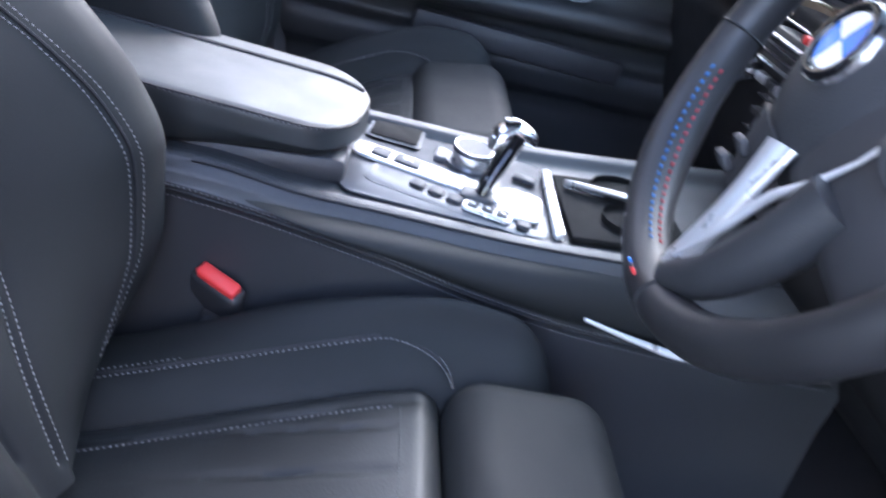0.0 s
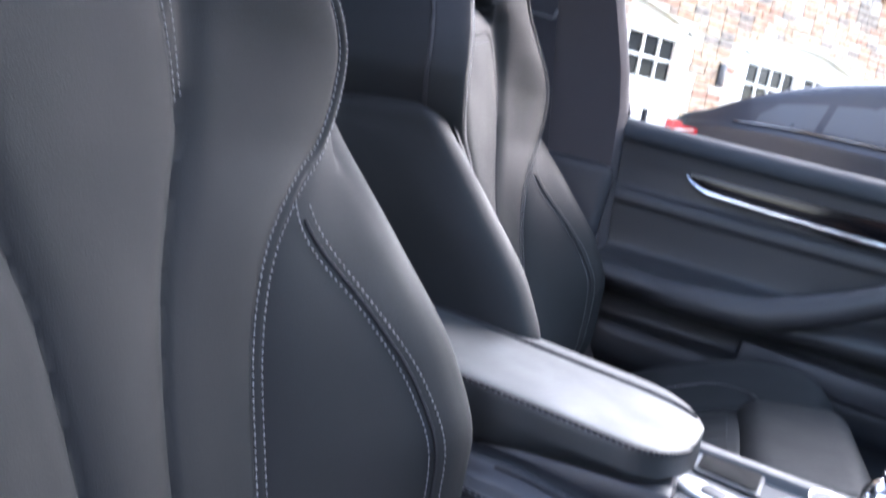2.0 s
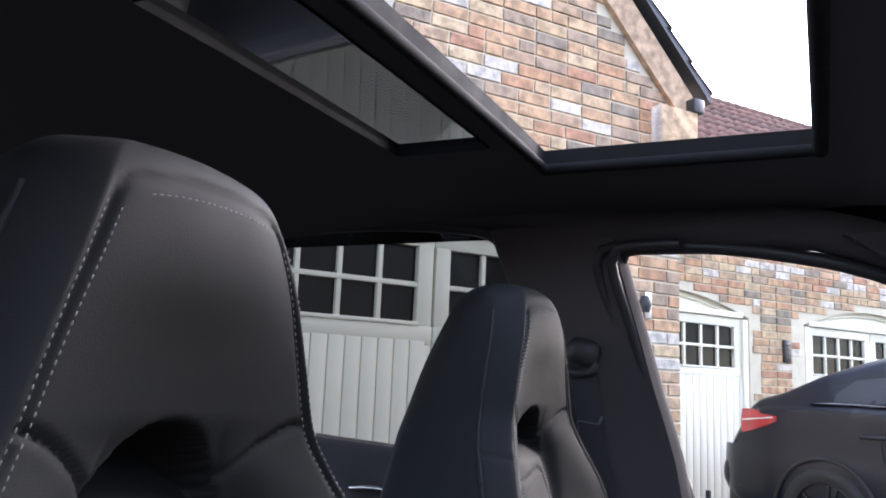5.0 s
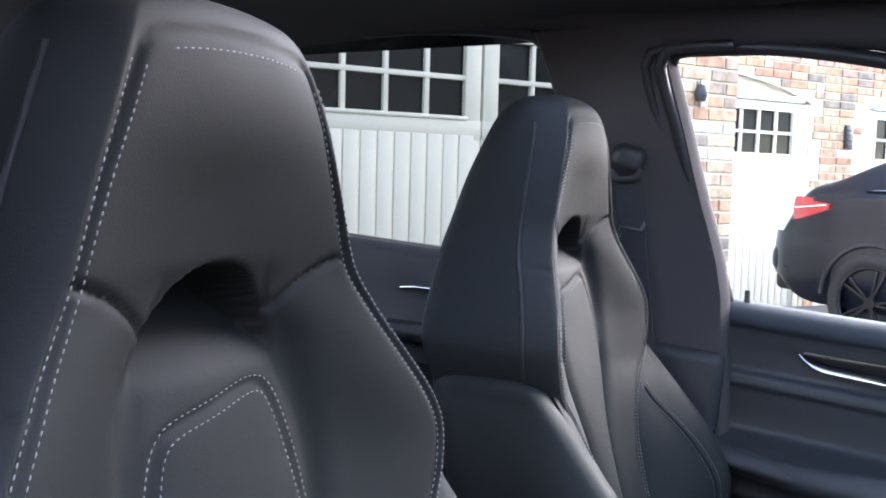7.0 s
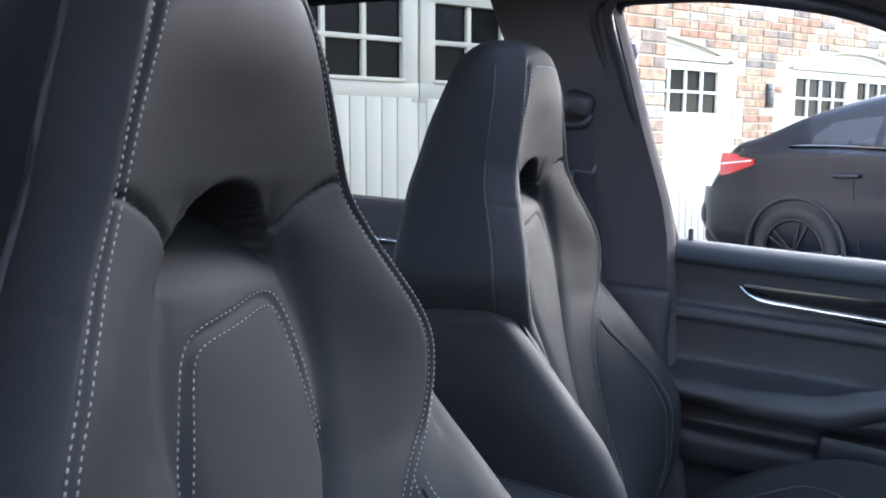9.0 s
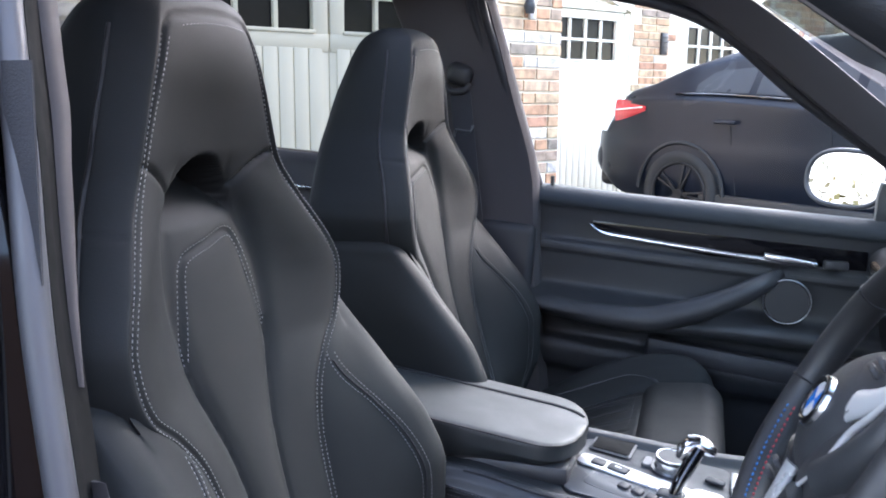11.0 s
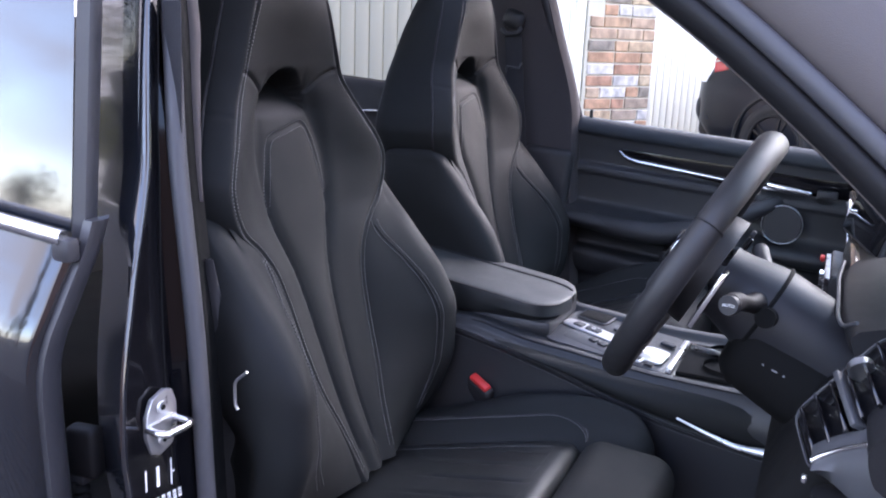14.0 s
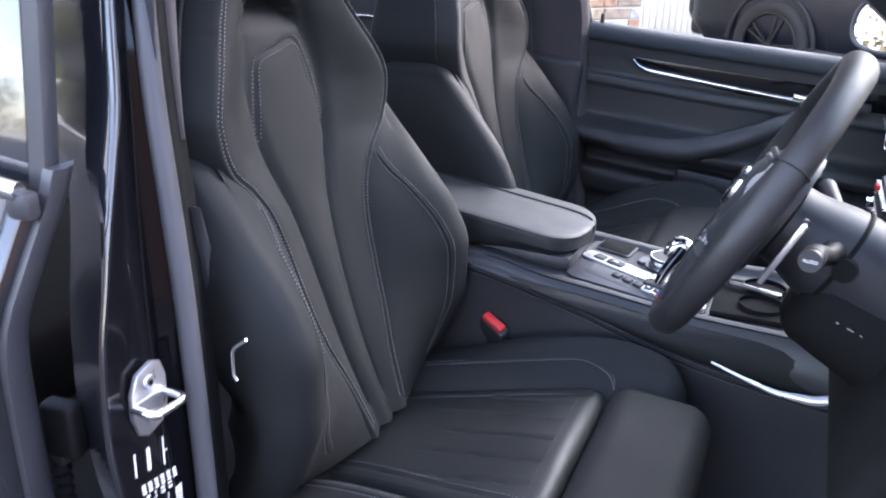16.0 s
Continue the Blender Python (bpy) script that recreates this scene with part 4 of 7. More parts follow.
# upper trim edge narrowing downwards, its reflection put into a paler colour
STRIP_A = curve((1.16, -0.270), (1.22, -0.264), (1.26, -0.260), (1.30, -0.254), (1.34, -0.245), (1.38, -0.235), (1.42, -0.229), (1.56, -0.200))
STRIP_B = curve((1.16, -0.268), (1.22, -0.257), (1.26, -0.250), (1.30, -0.241), (1.34, -0.231), (1.38, -0.219), (1.42, -0.212), (1.56, -0.178))
rows = []
for z in np.linspace(1.16, 1.56, 24):
    x = SEAL_AT(z)[0] - 0.020
    ya, yb = STRIP_A(z), STRIP_B(z)
    rows.append([(x - 0.010, ya - 0.002, z), (x - 0.001, ya, z), (x, (ya + yb) / 2, z), (x - 0.001, yb, z), (x - 0.010, yb + 0.002, z)])
loft("trim_edge", rows, TRIM_EDGE, body, "upper trim edge with its sheen painted brown-grey", sharp=70)
rows = []
for z, ya, yb in ((1.085, -0.283, -0.279), (1.03, -0.279, -0.264), (0.98, -0.276, -0.242), (0.93, -0.272, -0.222), (0.912, -0.268, -0.215)):
    rows.append([(-0.212, ya, z), (-0.200, ya + 0.002, z), (-0.199, (ya + yb) / 2, z), (-0.200, yb - 0.002, z), (-0.212, yb, z)])
loft("lower_trim_edge", rows, PLASTIC_SOFT, body, "grey lower trim wedge", sharp=70)
box("door_sill", (0.30, -0.40, 0.50), (1.30, 0.13, 0.09), GLOSS, body, 0.02)
box("sill_trim", (0.32, -0.335, 0.548), (1.10, 0.05, 0.012), PLASTIC, body, 0.004)
box("floor_carpet", (-0.2, CAR_Y, 0.405), (2.6, 1.52, 0.05), CARPET, body, 0.005, label="black carpet floor")
box("bulkhead", (1.02, CAR_Y, 0.72), (0.04, 1.50, 0.66), CARPET, body, 0.01, (0, -8, 0))
box("body_side", (-0.3, 1.30, 0.62), (2.6, 0.05, 0.92), PAINT, body, 0.02)
box("tailgate", (-1.75, CAR_Y, 0.90), (0.05, 1.5, 1.0), CARPET, body, 0.02)
box("bonnet", (1.60, CAR_Y, 0.985), (1.05, 1.62, 0.10), PAINT, body, 0.045, (0, 3, 0), segments=4)

# door striker and label on the driver-side pillar
striker = thing("door_striker", "shiny steel door striker plate bolted to the gloss black pillar", "door latch", at=(-0.184, -0.408, 0.903))
rows = []
for dx, k in ((-0.004, 1.04), (0.0, 1.06), (0.0022, 1.04), (0.0030, 0.98)):
    rows.append([(dx, k * y, k * z) for y, z in ((-0.025, -0.012), (-0.024, 0.014), (-0.014, 0.034), (0.008, 0.041), (0.020, 0.036), (0.026, 0.018), (0.025, -0.016), (0.016, -0.034), (-0.006, -0.041), (-0.019, -0.034))])
loft("striker_plate", rows, STEEL, striker, "pressed steel plate", sharp=35)
tube("striker_loop", path((0.000, -0.023, -0.001), (0.020, -0.024, -0.001), (0.031, -0.020, -0.001), (0.033, 0.000, -0.001), (0.031, 0.019, -0.001), (0.020, 0.023, -0.001), (0.0, 0.022, -0.001), n=30), 0.0048, CHROME, striker, "bright wire loop", segs=10)
box("plate_rib", (0.0035, 0.0, 0.003), (0.003, 0.046, 0.006), STEEL, striker, 0.0014)
for dz in (0.022, -0.022):
    bm = bmesh.new()
    bmesh.ops.create_cone(bm, cap_ends=True, segments=20, radius1=0.0085, radius2=0.0075, depth=0.003, matrix=pose(0.0042, 0.0, dz, 0, 90, 0))
    bolt = part("bolt", bm, STEEL, striker)
    bm = bmesh.new()
    bmesh.ops.create_cone(bm, cap_ends=True, segments=12, radius1=0.0036, radius2=0.0036, depth=0.001, matrix=pose(0.0060, 0.0, dz, 0, 90, 0))
    part("socket", bm, SEAL_BLACK, bolt)
sticker = thing("tyre_label", "white printed information label on black pillar", "label", at=(0, 0, 0))


def mark(y, z, w, h, lean=-8):
    """A printed bar on the jamb, leaning with the pillar."""
    box("print_bar", (JAMB_X(z) + 0.0003, y, z), (0.0008, w, h), WHITE_MARK, sticker, 0.0, (lean, -7, 0))


mark(-0.4415, 0.837, 0.0022, 0.027)
mark(-0.4215, 0.834, 0.0050, 0.026)
mark(-0.3983, 0.831, 0.0020, 0.034)
mark(-0.3955, 0.830, 0.0050, 0.0022)
for k in range(6):
    y = -0.4365 + 0.0096 * k
    for dz, h in ((0.0042, 0.0032), (0.0, 0.0022), (-0.0042, 0.0032)):
        mark(y, 0.8030 - 0.0012 * k + dz, 0.0056, h)
for k in range(4):
    for dz in (0.0026, -0.0026):
        mark(-0.4330 + 0.0115 * k, 0.7895 - 0.0010 * k + dz, 0.0060 if k != 1 else 0.0024, 0.0026)
for dy in (-0.0038, 0.0, 0.0038):
    mark(-0.3880 + dy, 0.7670, 0.0024, 0.022)
mark(-0.3815, 0.7530, 0.0022, 0.0022)
for k in range(3):
    for dz in (0.003, -0.003):
        mark(-0.3955 + 0.0090 * k, 0.7300 - 0.001 * k + dz, 0.0058, 0.0040)
mark(-0.4305, 0.7560, 0.0006, 0.062, -11)
mark(-0.4070, 0.7590, 0.0006, 0.040, -11)
for z in (0.7390, 0.7310, 0.7220):
    mark(-0.4130, z, 0.026, 0.0006, -8)
mark(-0.4130, 0.7180, 0.0060, 0.0016)
for y, z, w, h in ((-0.4125, 0.6905, 0.0090, 0.024), (-0.3920, 0.6950, 0.0060, 0.010), (-0.3905, 0.6790, 0.0080, 0.014), (-0.3750, 0.6905, 0.0070, 0.0065), (-0.3690, 0.6690, 0.0070, 0.011)):
    for k in (-1, 1):
        mark(y + k * w * 0.38, z, w * 0.22, h)
        mark(y, z + k * h * 0.42, w * 0.8, 0.0012)

# ribbed rubber cable gaiter low on the pillar
gaiter = thing("cable_gaiter", "black ribbed rubber cable gaiter on the gloss black pillar", "cable gaiter", at=(-0.312, -0.428, 0.735))
rows = []
for k in range(49):
    u = k / 48
    c = Vector((0.012 * math.sin(u * math.pi), -0.010 * math.sin(u * math.pi), -0.06 + 0.12 * u))
    r = 0.0105 + 0.0022 * math.sin(u * 2 * math.pi * 10)
    rows.append([c + Vector((r * math.cos(a), r * math.sin(a), 0)) for a in np.linspace(0, 2 * math.pi, 14, endpoint=False)])
loft("bellows", rows, SEAL_BLACK, gaiter, "ribbed bellows")
for dz in (-0.066, 0.066):
    box("end_socket", (0, 0.004, dz), (0.028, 0.026, 0.016), PLASTIC, gaiter, 0.005)
box("connector", (0.010, 0.004, 0.105), (0.046, 0.026, 0.072), DASH_BLACK, gaiter, 0.008, (0, 0, 8), "black cable connector", segments=3)

# ---- driver-side rear door ----
rear_door = thing("rear_door", "closed glossy black rear car door with chrome window strip reflecting sky", "car door")


def rear_door_y(z):
    return RDOOR(z)


RDOOR = curve((0.40, -0.40), (0.55, -0.462), (0.75, -0.505), (0.95, -0.511), (1.01, -0.503), (1.08, -0.476), (1.145, -0.448), (1.18, -0.440))
REDGE = curve((0.40, -0.310), (0.80, -0.290), (0.98, -0.288), (1.05, -0.276), (1.14, -0.262), (1.18, -0.258))
rows = []
for k in range(44):
    z = 0.40 + 0.735 * k / 43
    e, y = REDGE(z), rear_door_y(z)
    row = [(e - 0.002, y + 0.045, z), (e, y + 0.02, z), (e - 0.003, y + 0.006, z), (e - 0.012, y, z)]
    row += [(e - 0.012 - 1.0 * j / 20, y - 0.02 * (j / 20), z + 0.075 * (j / 20) * smooth(0.7, 1.1, z)) for j in range(1, 21)]
    rows.append(row)
loft("door_skin", rows, PAINT, rear_door, "gloss black door skin", closed=False, cap=False, sharp=60)
rows = []
for k in range(30):
    z = 0.40 + 0.76 * k / 29
    e, y = REDGE(z), rear_door_y(z)
    rows.append([(e + 0.010, y + 0.010, z), (e + 0.014, y + 0.022, z), (e + 0.010, y + 0.036, z), (e - 0.004, y + 0.05, z), (e - 0.006, y + 0.012, z)])
loft("edge_seal", rows, RUBBER, rear_door, "grey door edge")
tube("chrome_strip", [(-0.268 - 0.9 * k / 24, -0.462 - 0.012 * k / 24, 1.142 + 0.075 * k / 24) for k in range(25)], 0.0085, CHROME, rear_door, segs=10, flatten=1.3)
rows = []
for k in range(14):
    z = 1.140 + 0.38 * k / 13
    y = -0.430 + 0.17 * (z - 1.135)
    rows.append([(-0.292 - 0.002 * k - 1.0 * j / 12, y - 0.006 * j / 12, z + 0.10 * j / 12) for j in range(13)])
loft("window_glass", rows, SUV_GLASS, rear_door, "dark rear door glass", closed=False, cap=False)
rows = []
for k in range(16):
    z = 1.135 + 0.40 * k / 15
    y = -0.424 + 0.115 * (z - 1.135)
    rows.append([(-0.268, y + 0.012, z), (-0.266, y, z), (-0.269, y - 0.006, z), (-0.288, y - 0.008, z), (-0.292, y, z), (-0.290, y + 0.012, z)])
loft("window_frame", rows, RUBBER, rear_door, "dark grey window frame edge")
box("frame_corner", (-0.270, -0.458, 1.128), (0.030, 0.020, 0.030), RUBBER, rear_door, 0.006)

# ---- passenger door ----
pdoor = thing("passenger_door", "black leather door panel with satin chrome strip, pull handle and loudspeaker", "car door")


def door_ring(x):
    s = SILL_Z(x)
    low = 0.055 * math.exp(-((x - 0.08) / 0.26) ** 2)
    pts = [(1.285, s - 0.02), (1.240, s + 0.002), (1.205, s + 0.001), (1.186, s - 0.010), (1.181, s - 0.026), (1.186, s - 0.042), (1.188, s - 0.060), (1.190, s - 0.080),
           (1.190, s - 0.112), (1.180, s - 0.124), (1.177, s - 0.140), (1.1815, s - 0.150), (1.1825, s - 0.165), (1.184, s - 0.200), (1.183, s - 0.222), (1.168 - low * 0.5, s - 0.238),
           (1.136 - low, s - 0.250), (1.122 - low, s - 0.266), (1.134 - low * 0.8, s - 0.288), (1.178, s - 0.306), (1.184, s - 0.345), (1.160, s - 0.362), (1.152, s - 0.385), (1.158, s - 0.42), (1.180, s - 0.45), (1.175, s - 0.62), (1.19, s - 0.70), (1.28, s - 0.70)]
    return [(x, y, z) for y, z in pts]


def fine_ring(x, n=88):
    pts = door_ring(x)
    f = curve(*[(i, (p[1], p[2])) for i, p in enumerate(pts)])
    return [(x, *f(i * (len(pts) - 1) / (n - 1))) for i in range(n)]


loft("door_panel", [fine_ring(-0.142 + 0.98 * i / 48) for i in range(49)], LEATHER_DASH, pdoor, sharp=60)
loft("sill_pad", [[(x, 1.300, SILL_Z(x) - 0.03), (x, 1.25, SILL_Z(x) + 0.004), (x, 1.207, SILL_Z(x) + 0.004), (x, 1.185, SILL_Z(x) - 0.007), (x, 1.1765, SILL_Z(x) - 0.024), (x, 1.184, SILL_Z(x) - 0.037), (x, 1.3, SILL_Z(x) - 0.04)]
                  for x in np.linspace(-0.146, 0.84, 40)], SILL_PAD, pdoor, "blue-black leather sill", sharp=70)
for off, yy in ((0.119, 1.1795), (0.131, 1.1760)):
    dashes("panel_stitching", [[(x, yy - 0.002, SILL_Z(x) - off) for x in np.linspace(-0.13, 0.60, 40)]], THREAD_DARK, pdoor)
CH = path((0.003, 1.184, 1.093), (0.016, 1.182, 1.080), (0.040, 1.180, 1.069), (0.11, 1.179, 1.061), (0.225, 1.178, 1.049), (0.38, 1.178, 1.033), (0.475, 1.178, 1.024), n=50)
tube("chrome_strip", CH, curve((0, 0.003), (0.12, 0.0066), (1, 0.0062)), CHROME, pdoor, "satin chrome trim strip", segs=10)
rows = []
for i in range(40):
    s = i / 39
    x = 0.010 + 0.60 * s
    lo = 1.086 - 0.046 * min(1, s * 2.2) ** 0.6 - 0.022 * s
    hi = SILL_Z(x) - 0.062
    rows.append([(x, 1.1845, lo), (x, 1.182, (lo + hi) / 2), (x, 1.184, hi), (x, 1.20, hi), (x, 1.20, lo)])
loft("inlay", rows, PILLAR_BLACK, pdoor, "gloss black inlay")
bm = bmesh.new()
box_bm(bm, (0.452, 1.168, 1.034), (0.115, 0.012, 0.016), 0.005, pose(0, 0, 0, 0, 8, 0), 3)
part("door_opener", bm, CHROME, pdoor, "chrome inside door handle")
tube("pull_handle", path((-0.08, 1.125, 0.905), (0.04, 1.092, 0.892), (0.14, 1.085, 0.892), (0.232, 1.084, 0.915), (0.326, 1.092, 0.952), (0.386, 1.115, 0.982), (0.43, 1.172, 1.000), n=40),
     curve((0, 0.020), (0.4, 0.030), (0.8, 0.024), (1, 0.016)), LEATHER_DASH, pdoor, "black leather pull handle", segs=14)
bm = bmesh.new()
bmesh.ops.create_cone(bm, cap_ends=True, segments=40, radius1=0.050, radius2=0.046, depth=0.022, matrix=pose(0.449, 1.148, 0.947, 90, 0, 0))
speaker = part("loudspeaker", bm, PLASTIC, pdoor, "round dark loudspeaker grille")
tube("speaker_ring", [(0.449 + 0.050 * math.cos(a), 1.136, 0.947 + 0.050 * math.sin(a)) for a in np.linspace(0, 2 * math.pi, 40, endpoint=False)], 0.0013, ALU, speaker, closed=True, segs=8)
box("map_pocket", (0.36, 1.135, 0.795), (0.42, 0.03, 0.05), PLASTIC_SOFT, pdoor, 0.012, (0, 6, 0))
bm = bmesh.new()
bmesh.ops.create_cone(bm, cap_ends=True, segments=16, radius1=0.0058, radius2=0.0048, depth=0.026, matrix=pose(-0.096, 1.222, SILL_Z(-0.096) + 0.014))
part("lock_pin", bm, PLASTIC, pdoor)
box("switch", (0.545, 1.168, 1.030), (0.05, 0.02, 0.02), PLASTIC, pdoor, 0.004)

# rear passenger door inside
rdoor = thing("rear_passenger_door", "black inner rear door panel with chrome handle", "car door")
loft("door_panel", [[(x, y, z + SILL_Z(x) - 1.232) for _, y, z in [(0, 1.29, 1.21), (0, 1.235, 1.232), (0, 1.195, 1.228), (0, 1.18, 1.20), (0, 1.188, 1.13), (0, 1.15, 1.02), (0, 1.12, 0.99), (0, 1.15, 0.94), (0, 1.17, 0.6), (0, 1.28, 0.5)]]
                    for x in np.linspace(-1.5, -0.33, 30)], PLASTIC_SOFT, rdoor, sharp=60)
tube("door_opener", path((-0.82, 1.172, 1.145), (-0.76, 1.165, 1.150), (-0.70, 1.172, 1.142), n=12), 0.006, CHROME, rdoor, segs=8)
box("armrest", (-0.72, 1.125, 1.06), (0.30, 0.07, 0.035), LEATHER_DASH, rdoor, 0.015, segments=4)

# seat belt on the passenger side
belt = thing("seat_belt", "black seat belt on upper guide with chrome tongue", "seat belt", at=(-0.30, 1.09, 1.40))
box("upper_guide", (0.004, -0.004, 0.036), (0.062, 0.040, 0.050), PLASTIC, belt, 0.019, (0, 18, 0), segments=5)
tube("guide_ring", path((-0.024, -0.022, 0.010), (-0.006, -0.026, -0.004), (0.018, -0.026, -0.002), (0.034, -0.022, 0.014), n=16), 0.007, PLASTIC, belt, segs=10)
rows = [[(0.008 + 0.002 * k - 0.024, -0.018 - 0.002 * k, -0.012 * k), (0.008 + 0.002 * k + 0.024, -0.018 - 0.002 * k, -0.012 * k),
         (0.008 + 0.002 * k + 0.024, -0.0165 - 0.002 * k, -0.012 * k), (0.008 + 0.002 * k - 0.024, -0.0165 - 0.002 * k, -0.012 * k)] for k in range(40)]
loft("webbing", rows, CARPET, belt, "black webbing")
tube("tongue", path((0.005, -0.05, -0.105), (0.012, -0.06, -0.088), (0.045, -0.06, -0.092), (0.050, -0.052, -0.078), n=12), 0.0026, CONSOLE_GREY, belt, segs=8)
belt2 = thing("seat_belt", "black seat belt beside the pillar with steel bracket", "seat belt", at=(-0.19, -0.318, 1.00))
rows = [[(-0.05 - 0.001 * k, 0.01, 0.42 - 0.025 * k), (-0.01 - 0.001 * k, -0.004, 0.42 - 0.025 * k), (-0.01 - 0.001 * k, -0.006, 0.42 - 0.025 * k), (-0.05 - 0.001 * k, 0.008, 0.42 - 0.025 * k)] for k in range(36)]
loft("webbing", rows, CARPET, belt2, "black webbing")
tube("bracket", path((0.090, -0.022, -0.036), (0.070, -0.022, -0.058), (0.070, -0.022, -0.085), (0.074, -0.022, -0.092), n=10), 0.0022, ALU, belt2, segs=8)

# belt buckle between driver seat and console
buckle = thing("belt_buckle", "black seat belt buckle with bright red release button", "belt buckle", at=(-0.024, 0.286, 0.715))
along = Vector((0.042, -0.018, -0.014)).normalized()
up = Vector((0.10, -0.45, 0.88))
up = (up - along * up.dot(along)).normalized()
m3 = Matrix((along, up.cross(along), up)).transposed().to_4x4()
bm = bmesh.new()
box_bm(bm, Vector((0, 0, 0)) - up * 0.022, (0.060, 0.024, 0.080), 0.008, m3, 4)
part("housing", bm, PLASTIC, buckle)
bm = bmesh.new()
box_bm(bm, up * 0.018, (0.048, 0.017, 0.016), 0.004, m3, 3)
part("release_button", bm, RED_PLASTIC, buckle, "bright red button")
box("stalk", (0.0, 0.004, -0.10), (0.035, 0.02, 0.14), PLASTIC, buckle, 0.006)

# rear bench
bench = thing("rear_bench", "dark leather rear bench seat", "car seat")
bm = bmesh.new()
box_bm(bm, (-0.95, CAR_Y, 0.66), (0.52, 1.36, 0.20), 0.06, None, 5)
part("cushion", bm, LEATHER, bench)
bm = bmesh.new()
box_bm(bm, (-1.30, CAR_Y, 0.98), (0.16, 1.36, 0.62), 0.06, pose(0, 0, 0, 0, -18, 0), 5)
part("backrest", bm, LEATHER, bench)
for yy in (-0.02, 0.88):
    box("headrest", (-1.42, yy, 1.33), (0.10, 0.26, 0.16), LEATHER, bench, 0.04, (0, -14, 0), segments=5)
    box("headrest_post", (-1.40, yy, 1.23), (0.012, 0.012, 0.10), CHROME, bench, 0.003)


# ---- centre console ----
console = thing("centre_console", "black leather centre console with satin switch panel and chrome strips", "car console")
LINE_Z = curve((-0.30, 0.850), (-0.08, 0.826), (0.12, 0.783), (0.25, 0.746), (0.36, 0.722), (0.55, 0.700), (0.75, 0.69))
TOP_Z = curve((-0.30, 0.850), (-0.06, 0.846), (0.06, 0.826), (0.12, 0.821), (0.33, 0.806), (0.55, 0.812), (0.75, 0.84))
NEAR_Y = curve((-0.30, 0.315), (0.0, 0.312), (0.30, 0.306), (0.55, 0.285), (0.75, 0.27))


def console_ring(x):
    n, t, l = NEAR_Y(x), TOP_Z(x), LINE_Z(x)
    b = min(t - 0.006, l)
    pts = [(0.300, 0.42), (0.296, 0.60), (0.288, b - 0.030), (0.286, b - 0.006), (0.283, b), (0.280, b + 0.010), (n - 0.026, (b + t) / 2), (n - 0.012, t - 0.010), (n, t + 0.001), (n + 0.012, t + 0.003),
           (n + 0.022, t), (0.44, t), (0.525, t + 0.002), (0.540, t + 0.014), (0.552, t + 0.016), (0.562, t + 0.004), (0.572, t - 0.05), (0.57, 0.42)]
    f = curve(*[(i, p) for i, p in enumerate(pts)])
    return [(x, *f(i * (len(pts) - 1) / 71)) for i in range(72)]


loft("console_body", [console_ring(-0.30 + 0.98 * i / 60) for i in range(61)], LEATHER_DASH, console, sharp=60)
seam = [(x, 0.2815, LINE_Z(x) + 0.002) for x in np.linspace(-0.20, 0.66, 60)]
tube("side_seam", [Vector(p) + Vector((0, 0.0006, 0)) for p in seam], 0.0015, PIPING, console, segs=5)
for dy, dz in ((-0.0022, 0.0060), (0.0022, -0.0080)):
    dashes("stitching", [[Vector(p) + Vector((0, dy, dz)) for p in seam]], THREAD, console)
EDGE = [(x, NEAR_Y(x) - 0.002, TOP_Z(x) + 0.0012) for x in np.linspace(-0.06, 0.60, 40)]
tube("edge_line", EDGE, 0.0016, PIPING, console, segs=5)
dashes("edge_stitching", [[Vector(p) + Vector((0, 0.006, 0.0012)) for p in EDGE[:16]]], THREAD_DARK, console)
rows = []
for i in range(50):
    x = -0.048 + 0.70 * i / 49
    s = smooth(-0.05, 0.10, x)
    l, t, n = LINE_Z(x) + 0.008, TOP_Z(x) - 0.010, NEAR_Y(x)
    c = (0.296 - 0.004 * s, (l + t) / 2)
    ring = []
    for k in range(20):
        a = 2 * math.pi * k / 20
        ring.append((x, c[0] + 0.026 * math.cos(a) * (0.25 + 0.75 * s), c[1] + max(0.004, (t - l) / 2) * math.sin(a) * (0.2 + 0.8 * s)))
    rows.append(ring)
loft("side_roll", rows, LEATHER, console, "padded leather side roll", sharp=70)
CHS = path((0.357, 0.2640, 0.753), (0.42, 0.2600, 0.736), (0.47, 0.2570, 0.727), (0.51, 0.2570, 0.727), (0.552, 0.2600, 0.738), n=36)
tube("chrome_strip", CHS, curve((0, 0.0022), (0.5, 0.0048), (0.9, 0.0085), (1, 0.007)), PEARL, console, "polished chrome side strip", segs=10)


def flat(x, y, turn=0.0, lift=0.0):
    """A pose lying on the console's top."""
    z = TOP_Z(x) + 0.002 + lift
    slope = math.degrees(math.atan((TOP_Z(x + 0.02) - TOP_Z(x - 0.02)) / 0.04))
    return pose(x, y, z, 0, -slope, turn)


def on_console(name, x, y, w, h, depth, radius, mat, turn=0.0, lift=0.0, parent=console, label=""):
    m = flat(x, y, turn, lift)
    return plate(name, m.translation, w, h, depth, radius, m, mat, parent, label)


